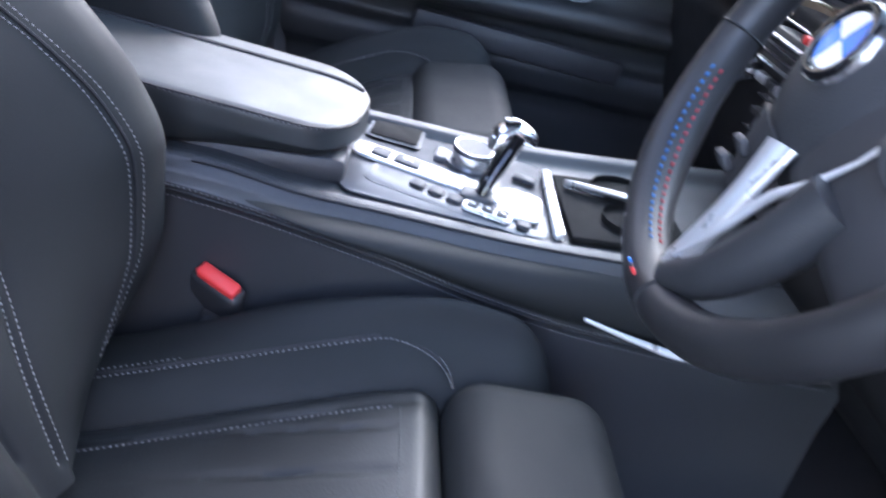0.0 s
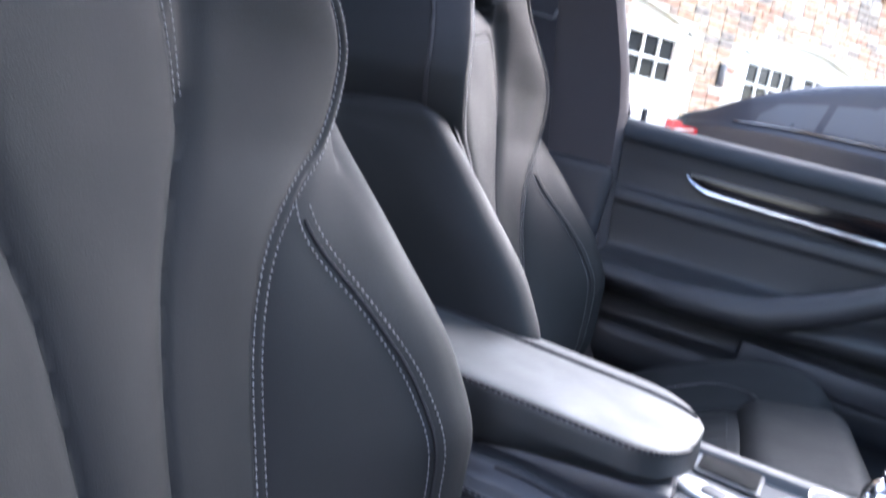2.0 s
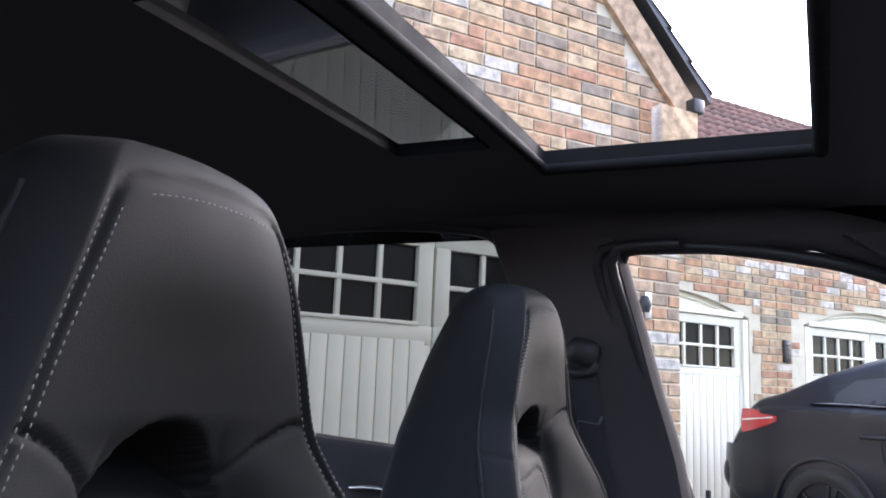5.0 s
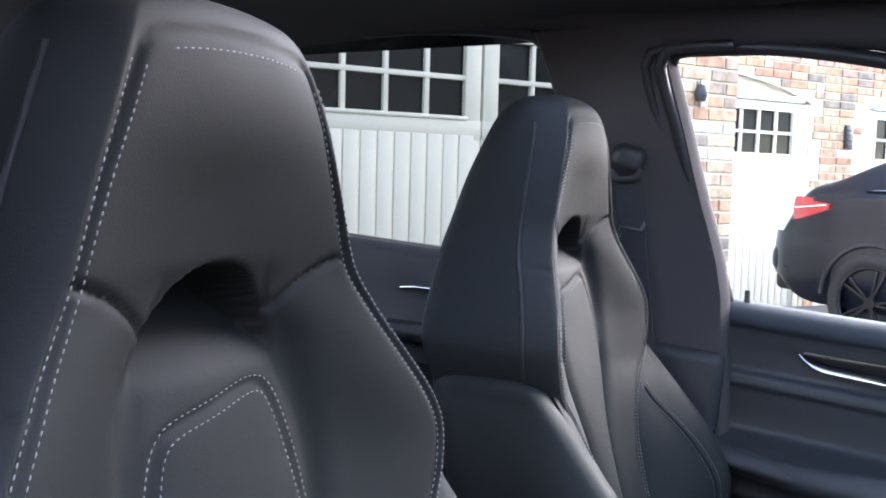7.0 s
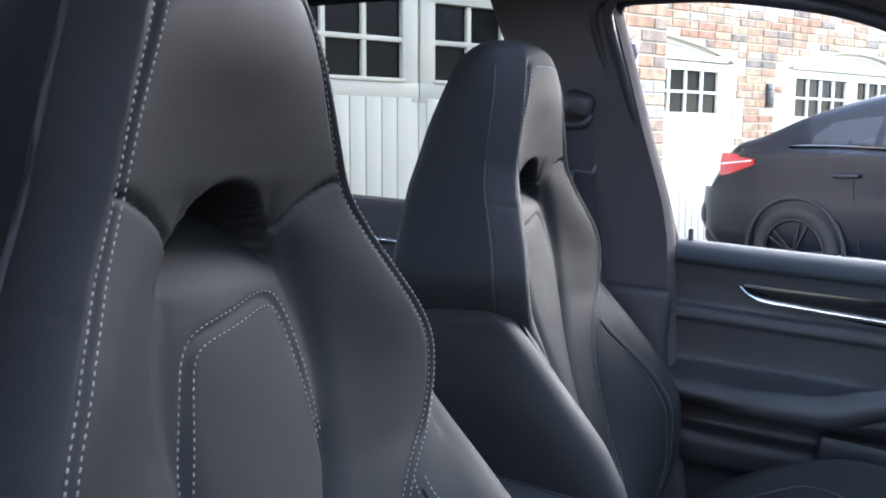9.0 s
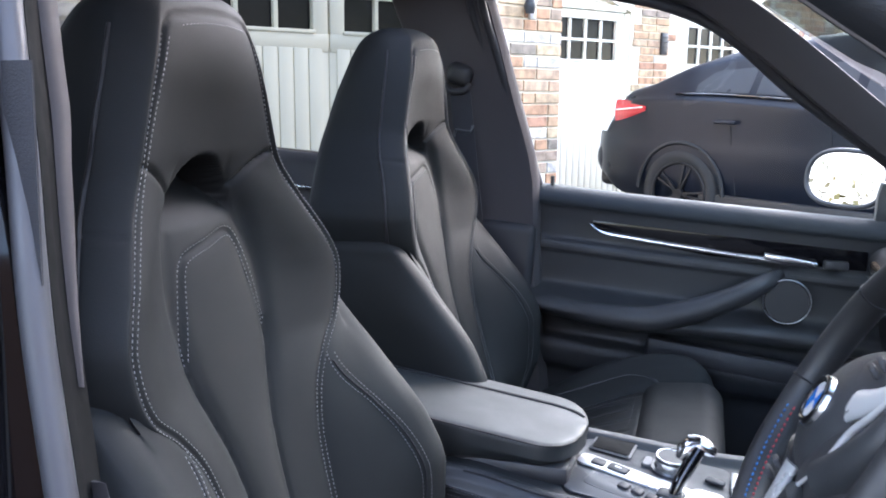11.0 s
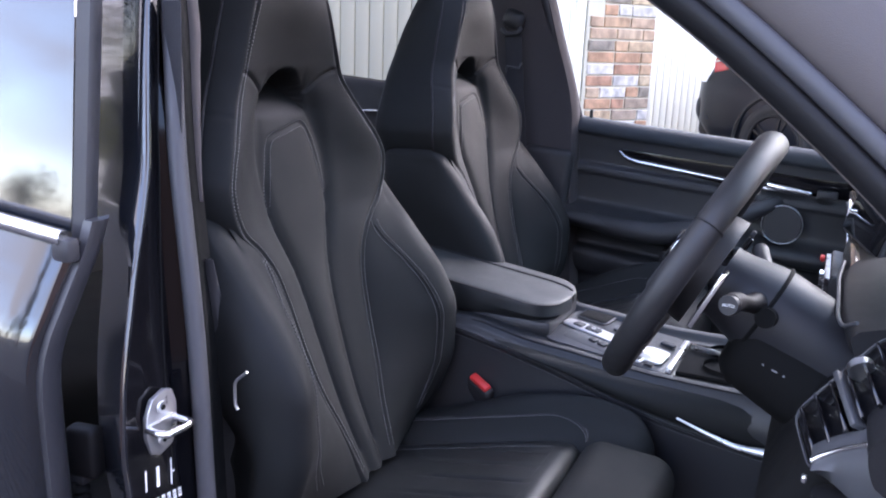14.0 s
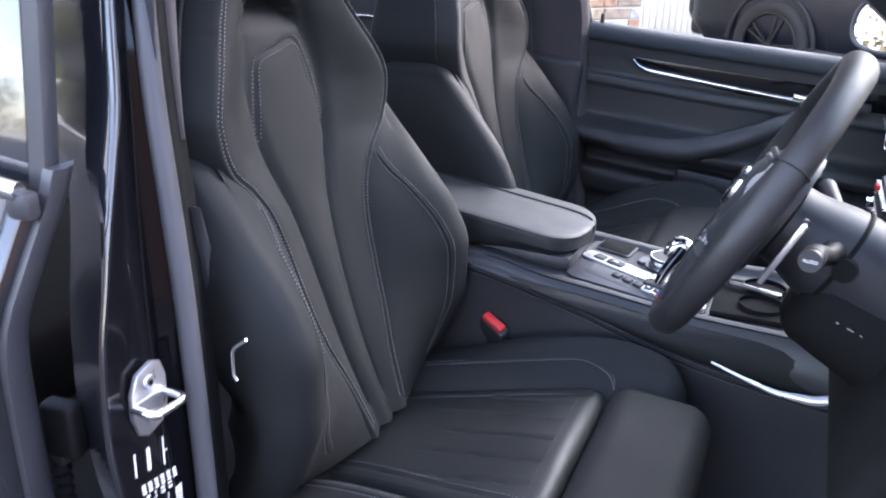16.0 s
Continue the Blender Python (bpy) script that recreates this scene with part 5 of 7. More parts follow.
on_console("top_panel", 0.205, 0.430, 0.235, 0.200, 0.0025, 0.02, CONSOLE_GREY, -3, label="satin grey console panel")
strip = on_console("switch_strip", 0.185, 0.420, 0.190, 0.036, 0.004, 0.010, PEARL, -16, 0.004, label="bright chrome switch strip")
on_console("switch", 0.125, 0.437, 0.022, 0.021, 0.0035, 0.004, PLASTIC_SOFT, -16, 0.0075, strip)
on_console("switch", 0.156, 0.428, 0.032, 0.021, 0.0035, 0.004, PLASTIC_SOFT, -16, 0.0075, strip)
on_console("mark", 0.156, 0.428, 0.010, 0.004, 0.0008, 0.001, WHITE_MARK, -16, 0.0112, strip)
on_console("lower_plate", 0.205, 0.372, 0.19, 0.058, 0.002, 0.014, CONSOLE_GREY, -16, 0.0015)
for k in range(3):
    on_console("button", 0.169 + 0.0205 * k, 0.383 - 0.0085 * k, 0.017, 0.017, 0.004, 0.004, PLASTIC_SOFT, -22, 0.004)
mode = on_console("mode_switch", 0.246, 0.351, 0.056, 0.022, 0.004, 0.006, PEARL, -16, 0.0045, label="chrome framed mode switch")
for k in range(3):
    on_console("button", 0.230 + 0.0165 * k, 0.3565 - 0.0047 * k, 0.014, 0.016, 0.003, 0.003, PLASTIC, -16, 0.0070, mode)
    on_console("mark", 0.230 + 0.0165 * k, 0.3565 - 0.0047 * k, 0.005, 0.003, 0.0006, 0.001, WHITE_MARK, -16, 0.0102, mode)
on_console("button", 0.286, 0.338, 0.016, 0.016, 0.004, 0.005, PLASTIC_SOFT, -16, 0.004)
on_console("shift_plate", 0.286, 0.385, 0.050, 0.070, 0.004, 0.014, PEARL, -8, 0.0035, label="bright chrome shift plate")
# flat plate in black; the shade inside the open tray is painted
on_console("key_tray", 0.141, 0.518, 0.060, 0.062, 0.0012, 0.006, SEAL_BLACK, -8, 0.0075, label="flat black plate painted as a shaded key tray")
tray_rim = on_console("tray_rim", 0.141, 0.518, 0.068, 0.070, 0.0012, 0.008, CONSOLE_GREY, -8, 0.0058)
on_console("button", 0.197, 0.482, 0.016, 0.034, 0.006, 0.006, CONSOLE_GREY, -8, 0.003)
on_console("button", 0.300, 0.462, 0.030, 0.016, 0.005, 0.005, PLASTIC_SOFT, -20, 0.003)
# round controller
kb = flat(0.232, 0.474)
for nm, r1, r2, h, z, mt in (("knob_base", 0.031, 0.030, 0.006, 0.005, CONSOLE_GREY), ("knob_ring", 0.0255, 0.0240, 0.016, 0.014, CHROME), ("knob_top", 0.0248, 0.0225, 0.005, 0.0245, PLASTIC_SOFT)):
    bm = bmesh.new()
    bmesh.ops.create_cone(bm, cap_ends=True, segments=40, radius1=r1, radius2=r2, depth=h, matrix=kb @ pose(0, 0, z, 4, 0, 0))
    part(nm, bm, mt, console)
tube("knob_edge", [(kb @ pose(0, 0, 0.0270, 4, 0, 0)) @ Vector((0.0235 * math.cos(a), 0.0235 * math.sin(a), 0)) for a in np.linspace(0, 2 * math.pi, 40, endpoint=False)], 0.0013, CHROME, console, closed=True, segs=8)
# cup holder bay: flat slab, the shade of its depth put into the black
box("cup_bay", (0.405, 0.408, 0.812), (0.135, 0.165, 0.010), SEAL_BLACK, console, 0.004, (0, -1, 0), "flat black slab painted as a shaded cup holder bay")
box("cup_lip", (0.3275, 0.412, 0.812), (0.012, 0.170, 0.012), PEARL, console, 0.004, (0, 0, -2), "chrome cross bar")
box("cup_divider", (0.395, 0.428, 0.826), (0.11, 0.004, 0.010), ALU, console, 0.003, (0, -4, -24))
for cy in (0.375, 0.455):
    bm = bmesh.new()
    bmesh.ops.create_cone(bm, cap_ends=False, segments=32, radius1=0.036, radius2=0.036, depth=0.012, matrix=pose(0.415, cy, 0.818))
    part("cup_ring", bm, SEAL_BLACK, console)

# gear lever
lever = thing("gear_lever", "black gear selector with chrome head standing on the console", "gear lever", at=(0.240, 0.388, 0.815))
rows = []
stem = path((0.0, 0.0, 0.0), (0.008, 0.006, 0.024), (0.022, 0.020, 0.050), (0.036, 0.036, 0.074), n=16)
for i, (p, t, s, u) in enumerate(frames_along(stem)):
    w = 0.0175 + 0.004 * (i / 15)
    rows.append([p + s * (w * math.cos(a)) + u * (w * 0.62 * math.sin(a)) for a in np.linspace(0, 2 * math.pi, 18, endpoint=False)])
loft("stem", rows, GLOSS, lever, "gloss black stem")
headp = path((0.006, 0.024, 0.060), (0.018, 0.034, 0.078), (0.036, 0.040, 0.084), (0.056, 0.038, 0.076), (0.062, 0.036, 0.068), n=20)
tube("head", headp, curve((0, 0.008), (0.25, 0.016), (0.6, 0.0175), (0.9, 0.013), (1, 0.006)), CHROME, lever, "chrome selector head", segs=16, flatten=0.8)
box("head_inlay", (0.028, 0.036, 0.0985), (0.024, 0.016, 0.006), GLOSS, lever, 0.002)
box("head_mark", (0.031, 0.036, 0.1020), (0.008, 0.003, 0.001), WHITE_MARK, lever, 0.0)
lever.scale = (0.86, 0.86, 0.86)
box("boot", (-0.004, -0.004, 0.004), (0.046, 0.034, 0.014), PLASTIC, lever, 0.006, (0, 0, -12))

# armrest lid
arm = thing("armrest", "padded black leather armrest lid with stitched seams on the console", "armrest")


def arm_section(s):
    """Outline of the lid from its front (0) to its back (1)."""
    x = 0.104 - 0.46 * s
    k = math.sqrt(max(0.0, 1 - max(0.0, 1 - s / 0.16) ** 2.4)) if s < 0.16 else 1.0
    k = max(k, 0.06)
    z = 0.884 - 0.125 * (x - 0.09) * (1 if x < 0.09 else 1.6)
    cy = 0.4475
    hw = 0.1105 * k
    dz = 0.030 + 0.030 * smooth(0.0, 0.4, s)
    low = z - 0.006 - (0.032 + 0.034 * smooth(0.1, 0.6, s)) * k
    pts = [(cy - hw * 0.84, low), (cy - hw * 0.955, low + 0.012), (cy - hw * 1.0, z - 0.024), (cy - hw * 0.995, z - 0.006), (cy - hw * 0.955, z + 0.001), (cy - hw * 0.5, z + 0.0045), (cy, z + 0.006),
           (cy + hw * 0.5, z + 0.0045), (cy + hw * 0.93, z - 0.002), (cy + hw, z - 0.014), (cy + hw * 0.97, low + 0.012), (cy + hw * 0.80, low)]
    f = curve(*[(i, p) for i, p in enumerate(pts)])
    return [(x, *f(i * 11.0 / 47)) for i in range(48)]


rows = [arm_section(s) for s in [0.0] + [0.16 * (1 - math.cos(math.pi / 2 * k / 14)) for k in range(1, 15)] + list(np.linspace(0.18, 1.0, 30))]
loft("lid", rows, LEATHER_LID, arm, sharp=75)


def arm_line(idx, lift, s0=0.02, dy=0.0):
    out = []
    for s in np.linspace(s0, 1.0, 70):
        p = arm_section(s)[idx]
        out.append(Vector(p) + Vector((0, dy, lift)))
    return out


for idx in (15, 29):
    tube("lid_seam", arm_line(idx, 0.0006), 0.0026, PIPING, arm, segs=5)
    dashes("lid_stitching", [arm_line(idx, 0.0012, dy=-0.0050)], THREAD_DARK, arm)
box("lid_base", (-0.10, 0.445, 0.838), (0.38, 0.19, 0.03), PLASTIC, arm, 0.01)

# ---- steering wheel ----
WHEEL = Vector((0.388, -0.004, 1.112))
RAKE, YAW = radians(27), radians(-2)
W_N = Vector((-math.cos(RAKE) * math.cos(YAW), -math.cos(RAKE) * math.sin(YAW), math.sin(RAKE)))
W_UP = (Vector((0, 0, 1)) - W_N * W_N.z).normalized()
W_R = W_UP.cross(W_N)
# turned to the left by the steering lock
C_R, C_UP = W_R, W_UP
STEER = radians(63)
W_R, W_UP = C_R * math.cos(STEER) + C_UP * math.sin(STEER), C_UP * math.cos(STEER) - C_R * math.sin(STEER)
wheel = thing("steering_wheel", "thick black leather steering wheel with silver spokes and coloured stitching", "steering wheel", at=WHEEL)


def wp(r, a, n=0.0):
    """A place by radius, angle from the right and height over the rim's plane."""
    return W_R * (r * math.cos(a)) + W_UP * (r * math.sin(a)) + W_N * n


R = 0.179


def rim_radius(a):
    d = math.degrees(a) % 360
    thumb = sum(math.exp(-(((d - c + 180) % 360 - 180) / 16) ** 2) for c in (22, 158))
    return 0.0168 + 0.0022 * thumb


rows = []
for k in range(96):
    a = 2 * math.pi * k / 96
    rr = rim_radius(a)
    rows.append([wp(R + rr * math.cos(b) * 0.92, a, rr * math.sin(b) * 1.08) for b in np.linspace(0, 2 * math.pi, 18, endpoint=False)])
rows.append(rows[0])
loft("rim", rows, LEATHER_RIM, wheel, cap=False, sharp=80)
for c in (87, 127, 214, 326):
    a = radians(c)
    rr = rim_radius(a) + 0.0004
    tube("rim_joint", [wp(R + rr * math.cos(b) * 0.92, a, rr * math.sin(b) * 1.08) for b in np.linspace(0, 2 * math.pi, 24, endpoint=False)], 0.0012, PIPING, wheel, closed=True, segs=5)
for mat_, turn in ((THREAD_BLUE, 150), (THREAD_RED, 172)):
    for c0, c1 in ((-8, 52), (138, 198)):
        line = []
        for c in np.linspace(c0, c1, 50):
            rr = rim_radius(radians(c)) + 0.0005
            line.append(wp(R + rr * math.cos(radians(turn)) * 0.92, radians(c), rr * math.sin(radians(turn)) * 1.08))
        dashes("rim_stitching", [line], mat_, wheel, length=0.005, gap=0.002, width=0.0010)
# hub pad
rows = []
for s in np.linspace(0, 1, 16):
    k = math.sqrt(max(0.0, 1 - s ** 2.6))
    n = -0.035 + 0.062 * s
    ring = []
    for a in np.linspace(0, 2 * math.pi, 48, endpoint=False):
        w = 0.080 + 0.004 * math.cos(2 * a) - 0.004 * math.sin(a)
        ring.append(wp(w * (0.10 + 0.90 * k), a, n))
    rows.append(ring)
loft("hub", rows, LEATHER_DASH, wheel, "soft black hub pad", sharp=80)
for a0 in (-14, 194):
    a = radians(a0)
    rows = []
    for s in np.linspace(0, 1, 14):
        r = 0.058 + 0.046 * s
        w = 0.028 - 0.014 * s * s
        n0 = 0.012 - 0.014 * s
        t = W_UP * math.cos(a) - W_R * math.sin(a)
        rows.append([wp(r, a, n0) + t * (w * math.cos(b)) + W_N * (0.008 * math.sin(b)) for b in np.linspace(0, 2 * math.pi, 16, endpoint=False)])
    loft("spoke", rows, PLASTIC, wheel, "black spoke with switches")
    for k in range(2):
        c = wp(0.080 + 0.014 * k, a, 0.018)
        bm = bmesh.new()
        box_bm(bm, c, (0.006, 0.014, 0.012), 0.002, pose(0, 0, 0, 0, -29.6, 0))
        part("spoke_switch", bm, PLASTIC_SOFT, wheel)
for a0, a1 in ((217, 207), (323, 333)):
    rows = []
    for s in np.linspace(0, 1, 18):
        a = radians(a0 + (a1 - a0) * s)
        r = 0.062 + 0.100 * s
        w = 0.0105 + 0.0010 * s + 0.006 * (1 - s) ** 4
        t = (W_UP * math.cos(a) - W_R * math.sin(a))
        n0 = 0.014 - 0.010 * s
        rows.append([wp(r, a, n0) + t * (w * math.cos(b)) + W_N * (0.006 * math.sin(b)) for b in np.linspace(0, 2 * math.pi, 16, endpoint=False)])
    loft("silver_spoke", rows, PEARL, wheel, "satin silver lower spoke")
    sg = 1 if a0 > 270 else -1
    arm = path(*[wp(r, radians(270 + sg * d), 0.006) for r, d in ((0.164, 58), (0.145, 44), (0.120, 28), (0.100, 10))], n=16)
    tube("spoke_arm", arm, curve((0, 0.011), (0.5, 0.016), (1, 0.020)), LEATHER_DASH, wheel, "dark lower spoke arm", segs=14)
    edge = path(*[wp(r, radians(270 + sg * d), 0.016) for r, d in ((0.150, 57), (0.120, 47), (0.096, 36), (0.089, 18), (0.088, 0))], n=24)
    tube("spoke_edge", edge, curve((0, 0.0018), (0.5, 0.0032), (1, 0.0014)), PEARL, wheel, "thin silver spoke edging", segs=8)
rows = []
for s in np.linspace(0, 1, 12):
    half = 0.052 - 0.022 * s
    rows.append([wp(0.055 + 0.105 * s, radians(270), 0.004 - 0.012 * s) + W_R * (half * math.cos(b)) + W_N * (0.012 * math.sin(b)) for b in np.linspace(0, 2 * math.pi, 16, endpoint=False)])
loft("lower_spoke", rows, PLASTIC, wheel)
# round badge of four quarters
badge_m = Matrix((W_R, W_UP, W_N)).transposed().to_4x4()
badge = part("badge", (lambda b: (bmesh.ops.create_cone(b, cap_ends=True, segments=40, radius1=0.0275, radius2=0.0265, depth=0.004, matrix=Matrix.Translation(W_N * 0.026) @ badge_m), b)[1])(bmesh.new()), CHROME, wheel, "round badge with blue and white quarters")
for q in range(4):
    bm = bmesh.new()
    c = bm.verts.new(W_N * 0.0292)
    ring = [bm.verts.new(wp(0.0185, radians(90 * q + 90 * k / 8), 0.0290)) for k in range(9)]
    for i in range(8):
        bm.faces.new((c, ring[i], ring[i + 1]))
    part("badge_quarter", bm, BLUE_ENAMEL if q % 2 else WHITE_ENAMEL, badge)
tube("badge_ring", [wp(0.0226, b, 0.0280) for b in np.linspace(0, 2 * math.pi, 40, endpoint=False)], 0.0036, GLOSS, badge, closed=True, segs=8)
# small coloured flash on the lower spoke's root
for k, mt in enumerate((BLUE_ENAMEL, PLASTIC_SOFT, RED_PLASTIC)):
    for a0 in (205,):
        c = wp(R - 0.001, radians(a0 + (k - 1) * 2.0), 0.0185)
        bm = bmesh.new()
        box_bm(bm, c, (0.0020, 0.0030, 0.0060), 0.0006, pose(0, 0, 0, 0, -25, 0))
        part("flash", bm, mt, wheel)
W_R, W_UP = C_R, C_UP
for sg in (1, -1):
    c = W_R * (0.118 * sg) + W_UP * 0.004 - W_N * 0.048
    bm = bmesh.new()
    box_bm(bm, c, (0.006, 0.030, 0.078 if sg > 0 else 0.07), 0.003, pose(0, 0, 0, 0, 25, -8 * sg), 2)
    pd = part("shift_paddle", bm, GLOSS, wheel)
    bm = bmesh.new()
    box_bm(bm, c + W_R * (0.0155 * sg) + W_N * 0.001, (0.0065, 0.0030, 0.080), 0.001, pose(0, 0, 0, 0, 25, -8 * sg), 2)
    part("paddle_edge", bm, CHROME if sg > 0 else PLASTIC, pd)

# column shroud and stalks
column = thing("steering_column", "black plastic steering column shroud with indicator stalk", "steering column")
axis = -W_N
rows = []
for s in np.linspace(0, 1, 18):
    c = WHEEL + axis * (0.040 + 0.20 * s) + Vector((0, 0, -0.004 - 0.004 * s))
    w, h = 0.048 + 0.010 * smooth(0, 0.3, s), 0.048 + 0.014 * smooth(0, 0.4, s)
    rows.append([c + W_R * (w * math.copysign(abs(math.cos(b)) ** 0.92, math.cos(b))) + W_UP * (h * math.copysign(abs(math.sin(b)) ** 0.92, math.sin(b))) for b in np.linspace(0, 2 * math.pi, 32, endpoint=False)])
loft("shroud", rows, SHROUD, column, "smooth grey-black shroud", sharp=60)
low_axis = [Vector((0.455, -0.006, 1.018)), Vector((0.50, -0.006, 0.998)), Vector((0.555, -0.006, 0.972)), Vector((0.60, -0.006, 0.95))]
tube("lower_shroud", path(*low_axis, n=16), curve((0, 0.044), (0.12, 0.062), (1, 0.074)), SEAL_BLACK, column, "dark lower column cover", segs=28)
st = path((0.478, -0.058, 1.078), (0.470, -0.095, 1.086), (0.460, -0.120, 1.094), (0.455, -0.150, 1.098), n=16)
tube("stalk", st, curve((0, 0.015), (0.4, 0.010), (0.7, 0.012), (1, 0.0132)), DASH_BLACK, column, segs=16)
bm = bmesh.new()
bmesh.ops.create_cone(bm, cap_ends=True, segments=28, radius1=0.0128, radius2=0.0115, depth=0.006, matrix=look((0.4545, -0.155, 1.0985), (0.470, -0.095, 1.090)))
cap_ = part("stalk_button", bm, SHROUD, column, "grey button on the stalk's end")
ring = rows[6]
tube("shroud_joint", [c + (c - (WHEEL + axis * 0.095)).normalized() * 0.0004 for c in ring], 0.0030, SEAL_BLACK, column, closed=True, segs=6)
txt = bpy.data.curves.new("lettering", "FONT")
txt.body, txt.size, txt.align_x, txt.align_y, txt.extrude = "AUTO", 0.0052, "CENTER", "CENTER", 0.0002
lettering = new("lettering", txt)
lettering.data.materials.append(WHITE_MARK)
lettering.matrix_world = look((0.4542, -0.1590, 1.0990), (0.470, -0.095, 1.090)) @ pose(0, 0, 0.0004)
lettering.parent = cap_
tube("stalk_stub", path((0.498, -0.040, 1.060), (0.492, -0.078, 1.066), n=6), 0.013, SEAL_BLACK, column, segs=16)
st2 = path((0.480, 0.050, 1.095), (0.470, 0.085, 1.105), (0.466, 0.105, 1.108), n=12)
tube("wiper_stalk", st2, curve((0, 0.010), (1, 0.012)), PLASTIC, column, segs=12)

# ---- dashboard ----
dash = thing("dashboard", "black leather dashboard with centre screen, air vents and chrome trim", "dashboard")


def dash_ring(y):
    c = math.exp(-((y - CAR_Y) / 0.16) ** 2)
    d = math.exp(-((y - 0.012) / 0.20) ** 6)
    f = 0.045 * c
    edge = smooth(-0.40, -0.30, y)
    pts = [(1.00, 0.60), (0.74, 0.62), (0.665 - f, 0.76), (0.640 - f, 0.90), (0.620 - f, 0.965), (0.628 - f, 0.985), (0.640 - f, 1.00), (0.612 - f * 0.5, 1.02), (0.604 - f * 0.5, 1.050), (0.622, 1.075),
           (0.650, 1.088), (0.655 + 0.02 * d, 1.105), (0.700, 1.128), (0.80, 1.140), (1.10, 1.085), (1.12, 1.00)]
    g = curve(*[(i, p) for i, p in enumerate(pts)])
    return [(*(g(i * 15.0 / 63)[:1]), y, g(i * 15.0 / 63)[1]) for i in range(64)]


loft("dash_body", [dash_ring(-0.375 + 1.52 * i / 64) for i in range(65)], DASH_BLACK, dash, sharp=60)
# instrument binnacle over the driver's gauges
rows = []
for i in range(30):
    s = -1 + 2 * i / 29
    y = 0.020 + 0.185 * s
    arc = max(0, 1 - abs(s) ** 6) ** 0.4
    top = 1.085 + 0.118 * arc
    fx = 0.645 + 0.020 * abs(s) ** 3
    rows.append([(0.90, y, 1.10), (0.82, y, top - 0.005), (fx + 0.06, y, top + 0.004), (fx + 0.01, y, top), (fx, y, top - 0.010), (fx + 0.012, y, top - 0.024), (0.74, y, top - 0.034), (0.76, y, 1.085)])
loft("binnacle", rows, DASH_BLACK, dash, "hooded instrument binnacle", sharp=60)
bm = bmesh.new()
box_bm(bm, (0.735, 0.012, 1.125), (0.012, 0.27, 0.095), 0.004, pose(0, 0, 0, 0, 22, 0))
cl = part("gauge_glass", bm, SCREEN, dash, "dark gauge glass")
for gy in (-0.062, 0.086):
    tube("gauge_ring", [(0.7265 + 0.038 * math.sin(a) * 0.40, gy + 0.040 * math.cos(a), 1.125 + 0.038 * math.sin(a)) for a in np.linspace(0, 2 * math.pi, 32, endpoint=False)], 0.0022, ALU, cl, closed=True, segs=6)
rows = []
for y in np.linspace(-0.150, 0.200, 24):
    e = 0.010 * (abs(y - 0.025) / 0.175) ** 4
    rows.append([(0.640, y, 1.020), (0.604 + e, y, 1.030), (0.582 + e, y, 1.062), (0.576 + e, y, 1.080), (0.584 + e, y, 1.090), (0.625, y, 1.100), (0.72, y, 1.106), (0.72, y, 1.030)])
loft("cluster_lip", rows, DASH_BLACK, dash, "smooth black gauge surround", sharp=60)
tube("binnacle_trim", path((0.578, 0.190, 1.090), (0.572, 0.10, 1.083), (0.572, -0.06, 1.083), (0.577, -0.125, 1.087), (0.590, -0.150, 1.100), n=30), 0.0026, CONSOLE_GREY, dash, segs=8)
# driver's side outer vent and silver bow
v_down = Vector((0.021, -0.065, -0.029)).normalized()
v_along = Vector((0.080, -0.070, 0.080))
v_along = (v_along - v_down * v_along.dot(v_down)).normalized()
VENT_M = Matrix.Translation((0.5935, -0.2705, 1.0505)) @ Matrix((v_along, v_down, v_along.cross(v_down))).transposed().to_4x4()
if (VENT_M.to_3x3() @ Vector((0, 0, 1))).x > 0:
    VENT_M = VENT_M @ pose(0, 0, 0, 180, 0, 0)
vent = plate("outer_vent", VENT_M.translation, 0.138, 0.078, 0.004, 0.010, VENT_M, GLOSS, dash, "dark outer air vent")
for k in range(6):
    c = VENT_M @ Vector((-0.055 + 0.022 * k, 0.0, 0.008))
    bm = bmesh.new()
    box_bm(bm, c, (0.0035, 0.064, 0.014), 0.001, VENT_M.to_3x3().to_4x4() @ pose(0, 0, 0, 0, 25, 0))
    part("vane", bm, GLOSS, vent)
c = VENT_M @ Vector((0.004, 0.0, 0.010))
bm = bmesh.new()
box_bm(bm, c, (0.007, 0.072, 0.016), 0.002, VENT_M.to_3x3().to_4x4())
part("divider", bm, CONSOLE_GREY, vent)
tube("vent_frame", [VENT_M @ Vector((0.070 * math.copysign(abs(math.cos(a)) ** 0.3, math.cos(a)), 0.040 * math.copysign(abs(math.sin(a)) ** 0.3, math.sin(a)), 0.006)) for a in np.linspace(0, 2 * math.pi, 60, endpoint=False)],
     0.0016, CONSOLE_GREY, vent, closed=True, segs=6)
c = VENT_M @ Vector((0.030, 0.020, 0.012))
bm = bmesh.new()
bmesh.ops.create_cone(bm, cap_ends=True, segments=24, radius1=0.013, radius2=0.013, depth=0.008, matrix=Matrix.Translation(c) @ VENT_M.to_3x3().to_4x4() @ pose(0, 0, 0, 90, 0, 0))
part("thumbwheel", bm, ALU, vent, "ridged silver thumbwheel")
rows = []
